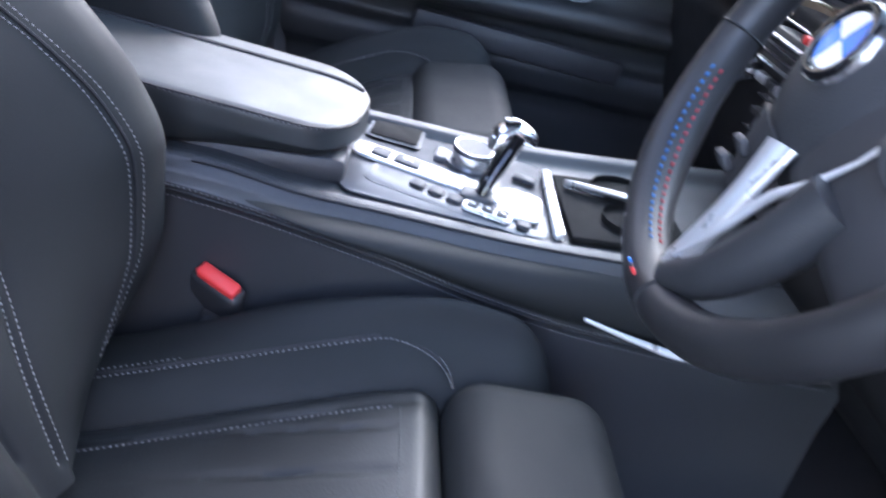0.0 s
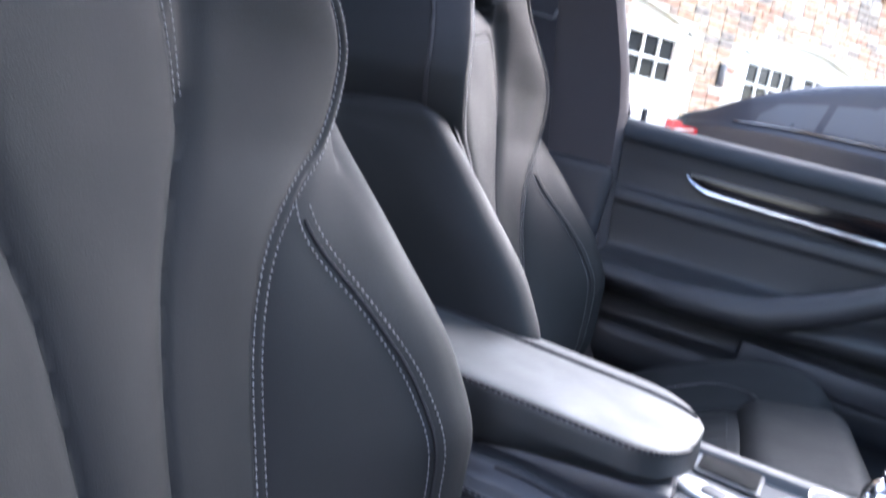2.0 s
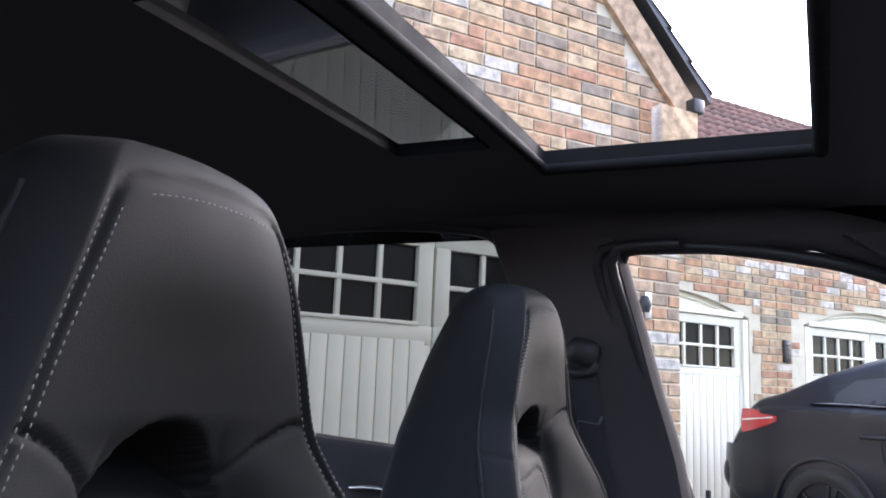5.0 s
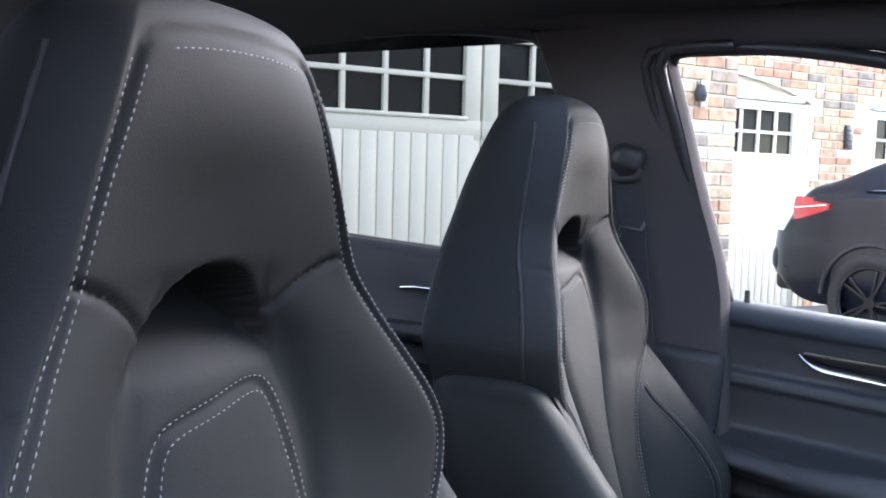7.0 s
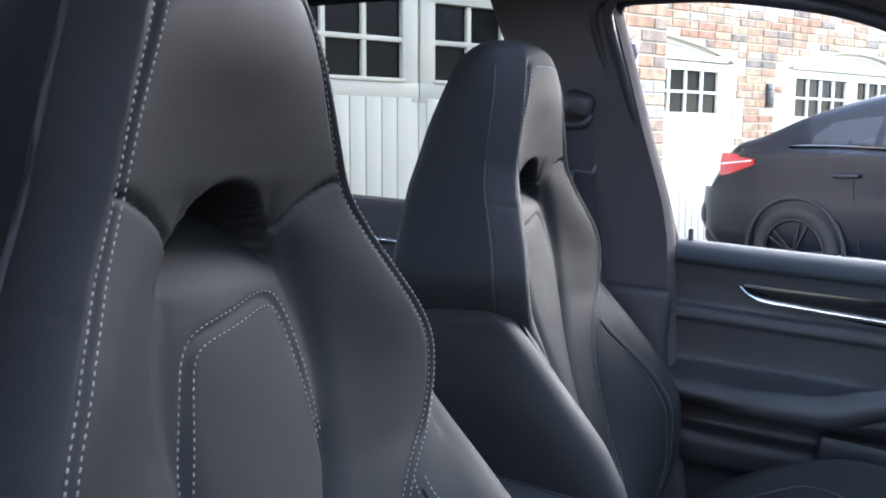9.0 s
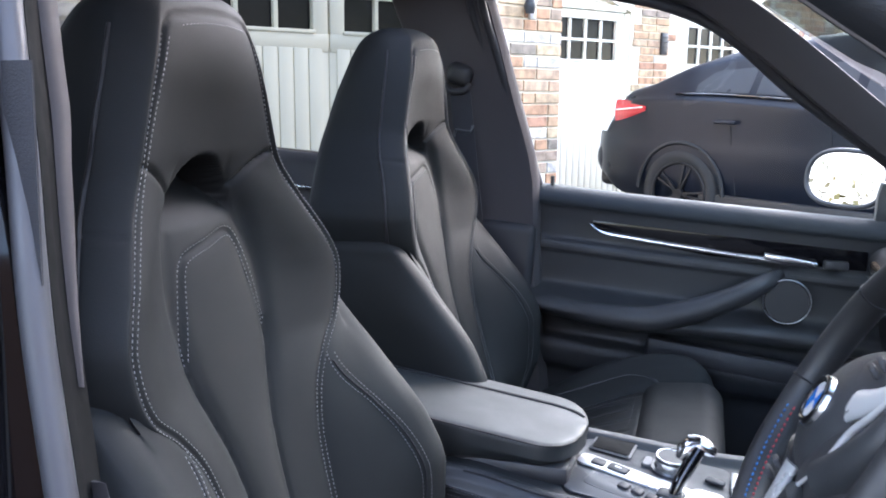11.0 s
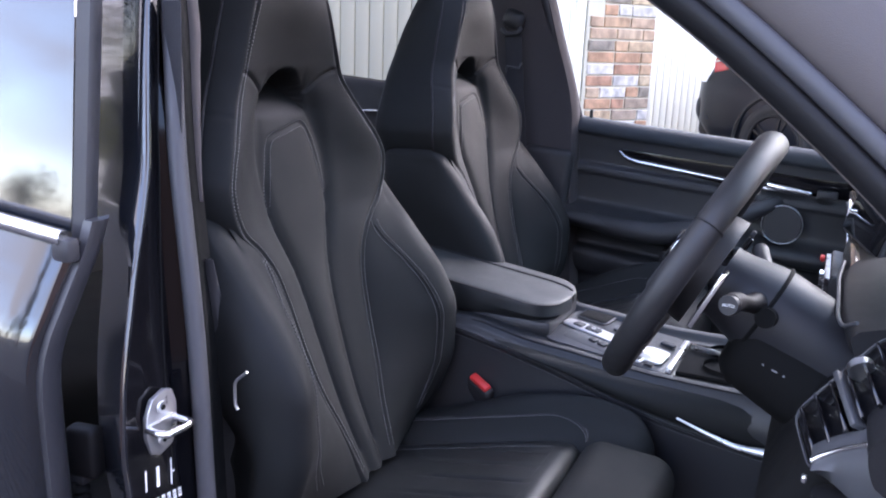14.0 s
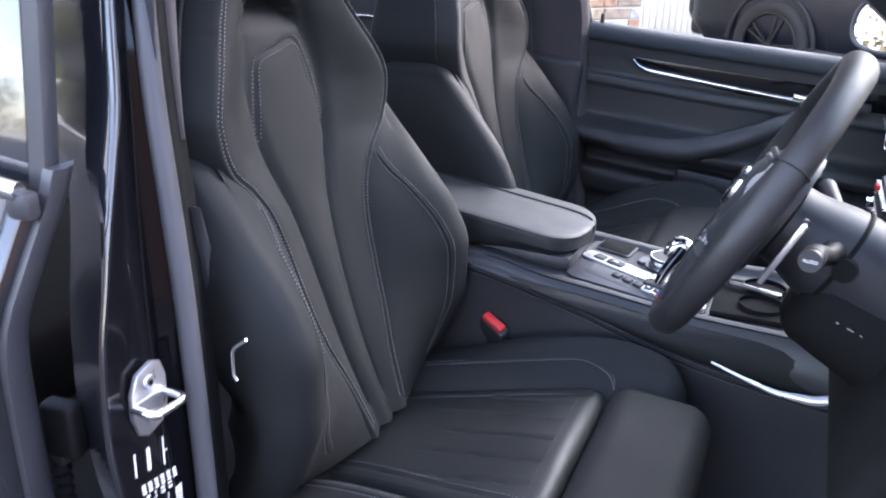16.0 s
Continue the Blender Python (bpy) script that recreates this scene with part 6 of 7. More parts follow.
for s in np.linspace(0, 1, 24):
    x = 0.562 + 0.16 * s
    y = -0.318 - 0.045 * smooth(0, 0.5, s)
    top = 1.004 + 0.080 * math.sin(min(1, s * 1.2) * math.pi / 2)
    low = 0.996 - 0.012 * smooth(0, 0.3, s) + 0.052 * smooth(0.2, 1, s)
    rows.append([(x, y + 0.03, low), (x, y - 0.004, low), (x, y - 0.012, (low + top) / 2), (x, y - 0.004, top), (x, y + 0.03, top + 0.004)])
loft("silver_bow", rows, CONSOLE_GREY, dash, "matt silver trim bow")
tube("bow_edge", [(0.562 + 0.16 * s, -0.320 - 0.045 * smooth(0, 0.5, s), 1.006 + 0.080 * math.sin(min(1, s * 1.2) * math.pi / 2)) for s in np.linspace(0, 1, 20)], 0.0030, CHROME, dash, segs=8)
tube("end_padding", path((0.600, -0.330, 0.985), (0.608, -0.338, 0.93), (0.615, -0.335, 0.86), (0.62, -0.33, 0.80), n=16), 0.036, DASH_BLACK, dash, "black leather dash end", segs=18)
for dz in (0.0, 0.010):
    dashes("end_stitching", [[(0.605 + 0.0375 * math.cos(a), -0.335 + 0.0375 * math.sin(a), 0.948 - dz) for a in np.linspace(math.pi, 1.9 * math.pi, 30)]], THREAD, dash)
box("light_switch", (0.612, -0.335, 0.915), (0.03, 0.07, 0.07), DASH_BLACK, dash, 0.012, (0, 10, 0), segments=4)
box("trim_clip", (0.558, -0.318, 0.985), (0.006, 0.010, 0.008), CHROME, dash, 0.002)
box("knee_panel", (0.585, 0.00, 0.915), (0.10, 0.50, 0.18), SEAL_BLACK, dash, 0.03, (0, 24, 0), "dark knee panel", segments=4)
for dx, w in ((0.0, 0.004), (0.022, 0.012), (0.040, 0.004)):
    box("print_mark", (0.497 + dx * 0.65, -0.0745, 1.004 - dx * 0.26), (w * 0.6, 0.001, 0.0014), SILVER, dash, 0.0, (0, 22, 0))
# central screen and trim
scr = box("centre_screen", (0.625, 0.420, 1.128), (0.018, 0.250, 0.125), CONSOLE_GREY, dash, 0.008, (0, 16, 12), "wide dark centre display", segments=3)
box("screen_glass", (0.6155, 0.418, 1.1305), (0.002, 0.234, 0.110), SCREEN, scr, 0.0008, (0, 16, 12))
box("wood_trim", (0.600, 0.56, 1.050), (0.016, 0.98, 0.034), WOOD_TRIM, dash, 0.006, (0, -10, 0), "glossy pale brown trim strip")
tube("trim_edge", [(0.590, y, 1.032) for y in np.linspace(0.08, 1.05, 10)], 0.0028, CHROME, dash, segs=8)
cv = box("centre_vent", (0.578, 0.440, 1.005), (0.03, 0.200, 0.046), PLASTIC, dash, 0.005, (0, 6, 0), "twin centre air vents")
for k in range(4):
    box("slat", (0.562, 0.440, 0.990 + 0.010 * k), (0.010, 0.188, 0.003), ALU if k in (0, 3) else PLASTIC_SOFT, cv, 0.001)
for k in range(6):
    box("stack_button", (0.566, 0.362 + 0.031 * k, 0.968), (0.012, 0.026, 0.012), SILVER if k % 2 else PLASTIC_SOFT, dash, 0.003)
box("hazard_button", (0.5500, 0.410, 1.040), (0.008, 0.018, 0.010), RED_PLASTIC, dash, 0.003, label="red hazard warning button")
for k in range(5):
    box("stack_bar", (0.5785 - 0.003 * k, 0.440, 0.945 - 0.020 * k), (0.012, 0.180, 0.008 if k % 2 else 0.003), PLASTIC_SOFT if k % 2 else CHROME, dash, 0.001)
box("stack_panel", (0.592, 0.440, 0.900), (0.02, 0.205, 0.150), PLASTIC, dash, 0.006, (0, 10, 0))
for yy in (0.330, 0.550):
    bm = bmesh.new()
    bmesh.ops.create_cone(bm, cap_ends=True, segments=24, radius1=0.017, radius2=0.015, depth=0.02, matrix=pose(0.560, yy, 0.968, 0, 90, 0))
    part("stack_knob", bm, CHROME, dash)
bm = bmesh.new()
bmesh.ops.create_cone(bm, cap_ends=True, segments=32, radius1=0.036, radius2=0.032, depth=0.03, matrix=pose(0.605, 0.86, 1.035, 0, 80, 0))
pv = part("passenger_vent", bm, PLASTIC, dash, "round passenger vent with silver ring")
tube("vent_ring", [(0.590, 0.86 + 0.036 * math.cos(a), 1.037 + 0.036 * math.sin(a)) for a in np.linspace(0, 2 * math.pi, 32, endpoint=False)], 0.003, CHROME, pv, closed=True, segs=8)
# pedals' dark footwell board
box("footwell_board", (0.86, 0.0, 0.56), (0.03, 0.50, 0.26), CARPET, dash, 0.01, (0, -30, 0))

# ---- passenger door mirror ----
mirror = thing("door_mirror", "black door mirror housing reflecting bright sky and trees", "door mirror", at=(0.572, 1.400, 1.202))
rows = []
for s in np.linspace(0, 1, 10):
    k = math.sqrt(max(0.02, 1 - s ** 2))
    rows.append([(0.02 + 0.10 * s, 0.115 * k * math.copysign(abs(math.cos(b)) ** 0.75, math.cos(b)), 0.072 * k * math.copysign(abs(math.sin(b)) ** 0.8, math.sin(b))) for b in np.linspace(0, 2 * math.pi, 36, endpoint=False)])
rows = [[Vector(p) for p in r] for r in rows]
mrot = pose(0, 0, 0, 0, 9, 43).to_3x3()
loft("housing", [[mrot @ p for p in r] for r in rows], PAINT, mirror, "gloss black housing")
ring0 = [mrot @ Vector((0.018, 0.106 * math.copysign(abs(math.cos(b)) ** 0.75, math.cos(b)), 0.064 * math.copysign(abs(math.sin(b)) ** 0.8, math.sin(b)))) for b in np.linspace(0, 2 * math.pi, 36, endpoint=False)]
bm = bmesh.new()
bm.faces.new([bm.verts.new(p) for p in ring0])
part("mirror_glass", bm, MIRROR, mirror, "mirror glass", flat=True)
tube("housing_edge", [p + Vector((-0.002, 0, 0)) + p * 0.0 for p in [q * 1.06 for q in ring0]], 0.006, CONSOLE_GREY, mirror, closed=True, segs=8)
tube("mirror_arm", path((0.09, -0.06, -0.055), (0.12, -0.10, -0.070), (0.14, -0.16, -0.075), n=8), 0.022, PLASTIC, mirror, segs=10)
rows = []
for y, k in ((-0.155, 0.96), (-0.160, 1.0), (-0.175, 1.0), (-0.180, 0.96)):
    tri = [(0.050, -0.080), (0.095, -0.084), (0.140, -0.084), (0.142, -0.074), (0.120, -0.040), (0.092, -0.004), (0.072, 0.010), (0.058, 0.008), (0.052, -0.020)]
    rows.append([(0.088 + (x - 0.088) * k, y, -0.04 + (z + 0.04) * k) for x, z in tri])
loft("mirror_base", rows, CONSOLE_GREY, mirror, "grey triangular mirror base", sharp=40)


# ---- outside: ground, garages, parked car, trees ----
WALL_A = radians(54.34)
WU, WN = Vector((math.cos(WALL_A), math.sin(WALL_A), 0)), Vector((math.sin(WALL_A), -math.cos(WALL_A), 0))
NEAR0, FAR0 = Vector((-1.878, 3.653, 0.021)), Vector((-1.020, 8.190, -0.057))


def ground_z(y):
    return 0.02 + 0.157 * smooth(1.0, 5.5, y)


gx = [-400, -120, -40, -12, -6, -3, 0, 3, 6, 12, 40, 120, 400]
gy = [-400, -120, -40, -12, -6, -3, 0, 1, 2, 3, 4, 5, 6, 8, 12, 40, 120, 400]
rows = [[(x, y, ground_z(y)) for x in gx] for y in gy]
ground = loft("ground", rows, PAVING_BASE, None, closed=False, cap=False)
tagged(ground, "grey-brown paved driveway ground", "ground", kind="structure")


class Wall:
    """Places on an outside wall: s along it, z up, out from its face."""

    def __init__(self, origin):
        self.o = origin

    def p(self, s, z, out=0.0):
        return self.o + WU * s + WN * out + Vector((0, 0, z))


near, far = Wall(NEAR0), Wall(FAR0)
TURN = Matrix((WU, -WN, Vector((0, 0, 1)))).transposed().to_4x4()


def arch_head(c, s, dz):
    return 2.225 + dz + 0.215 * (1 - min(1.0, abs(s - c) / 1.195) ** 2)


def wall_slab(name, wall, polys, thick, mat, parent):
    """Slabs with the given outlines in (s, z), thick metres deep, as one part."""
    bm = bmesh.new()
    for poly in polys:
        f = [bm.verts.new(wall.p(s, z)) for s, z in poly]
        b = [bm.verts.new(wall.p(s, z, -thick)) for s, z in poly]
        bm.faces.new(f)
        bm.faces.new(b[::-1])
        for i in range(len(poly)):
            j = (i + 1) % len(poly)
            bm.faces.new((f[i], b[i], b[j], f[j]))
    return part(name, bm, mat, parent, flat=True)


def garage_door(wall, c, dz, label):
    """A pair of boarded, part-glazed leaves in an arched frame."""
    th = thing("garage_door", label, "garage door", "garage doors", at=wall.p(c, 0.17, -0.06))
    base = th.location.copy()

    def put(name, s, z, out, w, h, d, mat, parent=th, bevel=0.006):
        bm = bmesh.new()
        box_bm(bm, wall.p(c + s, z + dz, -0.06 + out) - base, (w, d, h), bevel, TURN)
        return part(name, bm, mat, parent)

    for s in (-1.165, 1.165):
        put("frame_post", s, 1.15, 0.015, 0.07, 2.10, 0.09, CREAM)
    put("head_rail", 0, 2.245, 0.018, 2.26, 0.06, 0.09, CREAM)
    ring = [(s, arch_head(0, s, 0)) for s in np.linspace(-1.195, 1.195, 25)]
    bm = bmesh.new()
    f = [bm.verts.new(wall.p(c + s, z + dz, -0.065) - base) for s, z in [(-1.195, 2.22)] + ring + [(1.195, 2.22)]]
    b = [bm.verts.new(v.co - WN * 0.05) for v in f]
    bm.faces.new(f)
    bm.faces.new(b[::-1])
    for i in range(len(f)):
        bm.faces.new((f[i], b[i], b[(i + 1) % len(f)], f[(i + 1) % len(f)]))
    part("arch_panel", bm, CREAM, th, flat=True)
    tube("arch_trim", [wall.p(c + s, z + dz - 0.045, -0.055) - base for s, z in ring], 0.014, CREAM, th, segs=6)
    for sg in (-1, 1):
        a, b2 = (0.095, 1.030)
        leaf = put("leaf", sg * 0.565, 0.88, 0.0, 1.125, 1.46, 0.045, CREAM)
        put("top_rail", sg * 0.565, 2.165, 0.004, 1.125, 0.09, 0.05, CREAM, leaf)
        put("stile", sg * 0.055, 1.86, 0.004, 0.095, 0.56, 0.05, CREAM, leaf)
        put("stile", sg * 1.078, 1.86, 0.004, 0.095, 0.56, 0.05, CREAM, leaf)
        put("middle_rail", sg * 0.565, 1.640, 0.006, 1.125, 0.085, 0.05, CREAM, leaf)
        put("bead", sg * 0.565, 1.692, 0.016, 0.95, 0.022, 0.05, CREAM, leaf)
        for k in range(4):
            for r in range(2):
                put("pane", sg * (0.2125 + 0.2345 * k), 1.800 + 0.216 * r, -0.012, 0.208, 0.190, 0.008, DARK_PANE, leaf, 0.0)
        for k in range(1, 4):
            put("muntin", sg * (0.095 + 0.2345 * k), 1.905, 0.002, 0.028, 0.43, 0.035, CREAM, leaf, 0.004)
        put("muntin", sg * 0.562, 1.908, 0.003, 0.935, 0.028, 0.035, CREAM, leaf, 0.004)
        for k in range(12):
            put("board", sg * (0.045 + 0.0945 * (k + 0.5)), 0.885, 0.026, 0.088, 1.43, 0.014, CREAM, leaf, 0.004)
    return th


near_building = thing("brick_garage", "red brick gabled garage building with tiled roof", "building", kind="structure")
far_building = thing("brick_outbuilding", "red brick outbuilding with dentil eaves and brown tiled roof", "building", kind="structure")
NC, F1, F2 = 0.095, -0.467, 2.84
HALF = 1.215


def opening_over(c, dz, top):
    """Slab outlines above an arched opening, in strips."""
    out = []
    ss = np.linspace(c - HALF, c + HALF, 17)
    for a, b in zip(ss, ss[1:]):
        out.append([(a, arch_head(c, a, dz)), (b, arch_head(c, b, dz)), (b, top(b)), (a, top(a))])
    return out


def gable(s):
    return 5.30 - abs(s - 0.10) * 1.0


polys = [[(-1.73, 0.0), (NC - HALF, 0.0), (NC - HALF, gable(NC - HALF)), (-1.73, gable(-1.73))], [(NC + HALF, 0.0), (1.93, 0.0), (1.93, gable(1.93)), (NC + HALF, gable(NC + HALF))]]
wall_slab("wall_front", near, polys + opening_over(NC, 0, gable), 0.24, MORTAR, near_building)
FTOP = 3.45
polys = [[(-3.0, 0.0), (F1 - HALF, 0.0), (F1 - HALF, FTOP), (-3.0, FTOP)], [(F1 + HALF, 0.0), (F2 - HALF, 0.0), (F2 - HALF, FTOP), (F1 + HALF, FTOP)], [(F2 + HALF, 0.0), (14.0, 0.0), (14.0, FTOP), (F2 + HALF, FTOP)]]
wall_slab("wall_front", far, polys + opening_over(F1, 0.07, lambda s: FTOP) + opening_over(F2, 0.07, lambda s: FTOP), 0.24, MORTAR, far_building)
# side wall of the gabled garage back to the other wall
bm = bmesh.new()
a, b = near.p(1.80, 0, -0.24), near.p(1.80, 0, -2.83)
box_bm(bm, (a + b) / 2 + Vector((0, 0, 1.6)), (0.24, (a - b).length, 3.2), 0.0, TURN)
part("wall_side", bm, BRICK_JOINED, near_building, flat=True)
garage_door(near, NC, 0.0, "cream painted timber garage doors with small dark panes")
garage_door(far, F1, 0.07, "cream painted timber garage doors beside the brick corner")
garage_door(far, F2, 0.07, "cream painted arched garage doors behind the parked car")
for w, c in ((near, NC), (far, F1), (far, F2)):
    bm = bmesh.new()
    box_bm(bm, w.p(c, 1.15, -0.30), (2.5, 0.05, 2.7), 0.0, TURN)
    part("garage_inside", bm, CARPET, near_building if w is near else far_building)


def tiled_roof(parent, foot, along, rise, length, depth, rows_n, waves):
    """Courses of interlocking tiles stepping up a slope, as one part."""
    verts, faces = [], []
    nrm = along.cross(rise).normalized()
    if nrm.z < 0:
        nrm = -nrm
    n = waves * 5 + 1
    for r in range(rows_n):
        a0 = r * depth
        for e, lift in ((0.0, 0.035), (depth * 1.12, 0.006)):
            for k in range(n):
                s = k / (n - 1)
                w = 0.018 * math.sin(2 * math.pi * waves * s)
                verts.append(foot + along * (length * s) + rise * (a0 + e) + nrm * (lift + w))
        for k in range(n):
            verts.append(foot + along * (length * k / (n - 1)) + rise * (a0 + 0.002) + nrm * 0.0)
        base = r * 3 * n
        for k in range(n - 1):
            faces.append((base + k, base + k + 1, base + n + k + 1, base + n + k))
            faces.append((base + 2 * n + k, base + 2 * n + k + 1, base + k + 1, base + k))
    ob = link_mesh("roof_tiles", verts, faces, TILE, parent, flat=False)
    tagged(ob, "brown pantile courses", kind="stuff")
    return ob


rise = (-WN * math.cos(radians(40)) + Vector((0, 0, math.sin(radians(40))))).normalized()
tiled_roof(far_building, far.p(-3.0, 3.62, 0.16), WU, rise, 17.0, 0.27, 14, 85)
bm = bmesh.new()
box_bm(bm, far.p(5.5, 3.62, -1.35) + Vector((0, 0, 1.16)), (17.0, 3.9, 0.04), 0.0, TURN @ pose(0, 0, 0, 40, 0, 0))
part("roof_boarding", bm, GUTTER, far_building)
for sg in (-1, 1):
    slope = (WU * (-sg) + Vector((0, 0, 1))).normalized()
    foot = near.p(0.10 + sg * 2.05, 3.42, 0.10)
    tiled_roof(near_building, foot, -WN, slope, 3.4, 0.27, 10, 17)
    rows = []
    for k in (0, 1):
        s = 0.10 + sg * (2.06 - 2.06 * k)
        z = 3.37 + 2.06 * k
        rows.append([near.p(s, z + 0.0, 0.09), near.p(s, z + 0.07, 0.09), near.p(s, z + 0.07, -0.1), near.p(s, z, -0.1)])
    loft("verge_edge", rows, GUTTER, near_building, "dark roof verge")
    rows = []
    for k in (0, 1):
        s = 0.10 + sg * (1.93 - 1.93 * k)
        z = 3.43 + 1.93 * k
        rows.append([near.p(s, z - 0.30, 0.004), near.p(s, z - 0.30, 0.045), near.p(s, z - 0.02, 0.045), near.p(s, z - 0.02, 0.004)])
    loft("verge_course", rows, BRICK_JOINED, near_building, "corbelled brick verge")
bm = bmesh.new()
box_bm(bm, near.p(1.85, 3.12, 0.02), (0.34, 0.16, 0.30), 0.004, TURN)
part("kneeler", bm, BRICK_JOINED, near_building)
bm = bmesh.new()
box_bm(bm, near.p(2.02, 3.32, 0.06), (0.10, 0.12, 0.10), 0.01, TURN)
part("gutter_end", bm, GUTTER, near_building)
tube("gutter", [far.p(s, 3.53, 0.12) for s in np.linspace(-1.2, 13, 12)], 0.062, GUTTER, far_building, "black half-round gutter", segs=10)
bm = bmesh.new()
box_bm(bm, far.p(5.5, 3.535, 0.03), (17.0, 0.10, 0.14), 0.0, TURN)
part("eaves_board", bm, GUTTER, far_building)
bm = bmesh.new()
box_bm(bm, far.p(5.5, 3.42, 0.05), (17.0, 0.10, 0.06), 0.004, TURN)
part("corbel_course", bm, BRICK_JOINED, far_building)
bm = bmesh.new()
box_bm(bm, far.p(0, 0, 0) * 0, (0.105, 0.06, 0.075), 0.004, TURN)
d0 = part("dentil", bm, BRICK, far_building)
d0.location = far.p(-0.3, 3.35, 0.03)
for k in range(1, 36):
    d = new("dentil", d0.data)
    d.parent = far_building
    d.location = far.p(-0.3 + 0.21 * k, 3.35, 0.03)

# wall fittings
lamp = thing("wall_lamp", "small grey bulkhead lamp on brick wall", "wall lamp", at=near.p(1.63, 1.93, 0.012))
bm = bmesh.new()
box_bm(bm, WN * 0.012, (0.055, 0.024, 0.17), 0.006, TURN)
part("back_plate", bm, SILVER, lamp)
tube("glass", [WN * 0.055 + Vector((0, 0, z)) - WU * 0.06 for z in np.linspace(-0.05, 0.05, 6)], curve((0, 0.030), (0.5, 0.042), (1, 0.026)), PLASTIC_SOFT, lamp, segs=12)
tube("arm", [WN * 0.02, WN * 0.05 - WU * 0.05], 0.012, SILVER, lamp, segs=8)
vent_box = thing("wall_vent", "small dark vent plate on brick wall", "wall vent", at=far.p(1.30, 1.98, 0.012))
bm = bmesh.new()
box_bm(bm, WN * 0.015, (0.11, 0.03, 0.24), 0.006, TURN)
part("vent_plate", bm, GUTTER, vent_box)
for k in range(4):
    bm = bmesh.new()
    box_bm(bm, WN * 0.035 + Vector((0, 0, -0.08 + 0.05 * k)), (0.09, 0.014, 0.012), 0.002, TURN)
    part("louvre", bm, RUBBER, vent_box)

# parked coupe-backed car
SUV_M = pose(-0.216, 7.857, 0.177, 0, 0, -35.7)
suv = thing("parked_car", "black coupe-backed off-road car parked beside the garages", "car")
suv.matrix_world = SUV_M
S_BELT = curve((0.0, 0.74), (0.10, 0.84), (0.22, 0.96), (0.34, 1.10), (0.50, 1.17), (1.0, 1.19), (2.5, 1.11), (3.6, 1.02), (4.5, 0.92), (4.9, 0.72))
S_TOP = curve((0.0, 0.76), (0.10, 0.87), (0.22, 1.02), (0.32, 1.18), (0.42, 1.25), (0.60, 1.29), (1.0, 1.45), (1.6, 1.60), (2.3, 1.665), (2.9, 1.62), (3.35, 1.36), (3.65, 1.09), (4.5, 0.98), (4.9, 0.75))
S_W = curve((0.0, 0.78), (0.20, 0.91), (0.8, 0.97), (3.8, 0.965), (4.6, 0.88), (4.9, 0.70))
rows = []
for k in range(70):
    x = 4.9 * k / 69
    w, bz, tz = S_W(x), S_BELT(x), max(S_TOP(x), S_BELT(x) + 0.015)
    low = 0.30 + 0.18 * math.exp(-(x / 0.25) ** 2) + 0.10 * math.exp(-((x - 4.9) / 0.3) ** 2)
    tw = w * (0.95 - 0.27 * min(1, (tz - bz) / 0.5))
    h = [(-w * 0.93, low), (-w * 0.985, 0.50), (-w, 0.72), (-w * 0.985, 0.86), (-w * 0.99, bz - 0.06), (-w * 0.955, bz), (-(w * 0.955 + tw) / 2, (bz + tz) / 2), (-tw, tz - 0.03), (-tw * 0.75, tz + 0.01), (0, tz + 0.03)]
    f = curve(*[(i, p) for i, p in enumerate(h)])
    halfr = [f(i * 9.0 / 35) for i in range(36)]
    rows.append([(x, y, z) for y, z in halfr] + [(x, -y, z) for y, z in halfr[-2::-1]])
suv_body = loft("body", rows, SUV_PAINT, suv, sharp=60)


def suv_side(x, q, out=0.006):
    """A place on the car's right flank; q from the waist (0) to the roof edge (1)."""
    w, bz, tz = S_W(x), S_BELT(x), S_TOP(x)
    tw = w * (0.95 - 0.27 * min(1, (tz - bz) / 0.5))
    return (x, -(w * 0.955 + (tw - w * 0.955) * q) - out, bz + (tz - 0.03 - bz) * q)


for x0, x1, nm in ((1.13, 1.62, "quarter_glass"), (1.68, 2.42, "rear_side_glass"), (2.50, 3.28, "front_side_glass")):
    rows = []
    for x in np.linspace(x0, x1, 12):
        top = 0.86 if x > 1.35 else 0.35 + 0.51 * (x - 1.13) / 0.22
        if x > 3.0:
            top = 0.86 - 0.1 * (x - 3.0)
        rows.append([suv_side(x, q, 0.010) for q in np.linspace(0.10, top, 5)])
    loft(nm, rows, CAR_PANE, suv, "dark privacy glass", closed=False, cap=False)
tube("window_trim", [suv_side(x, 0.05, 0.012) for x in np.linspace(0.95, 3.3, 30)], 0.011, GLOSS, suv, segs=6)
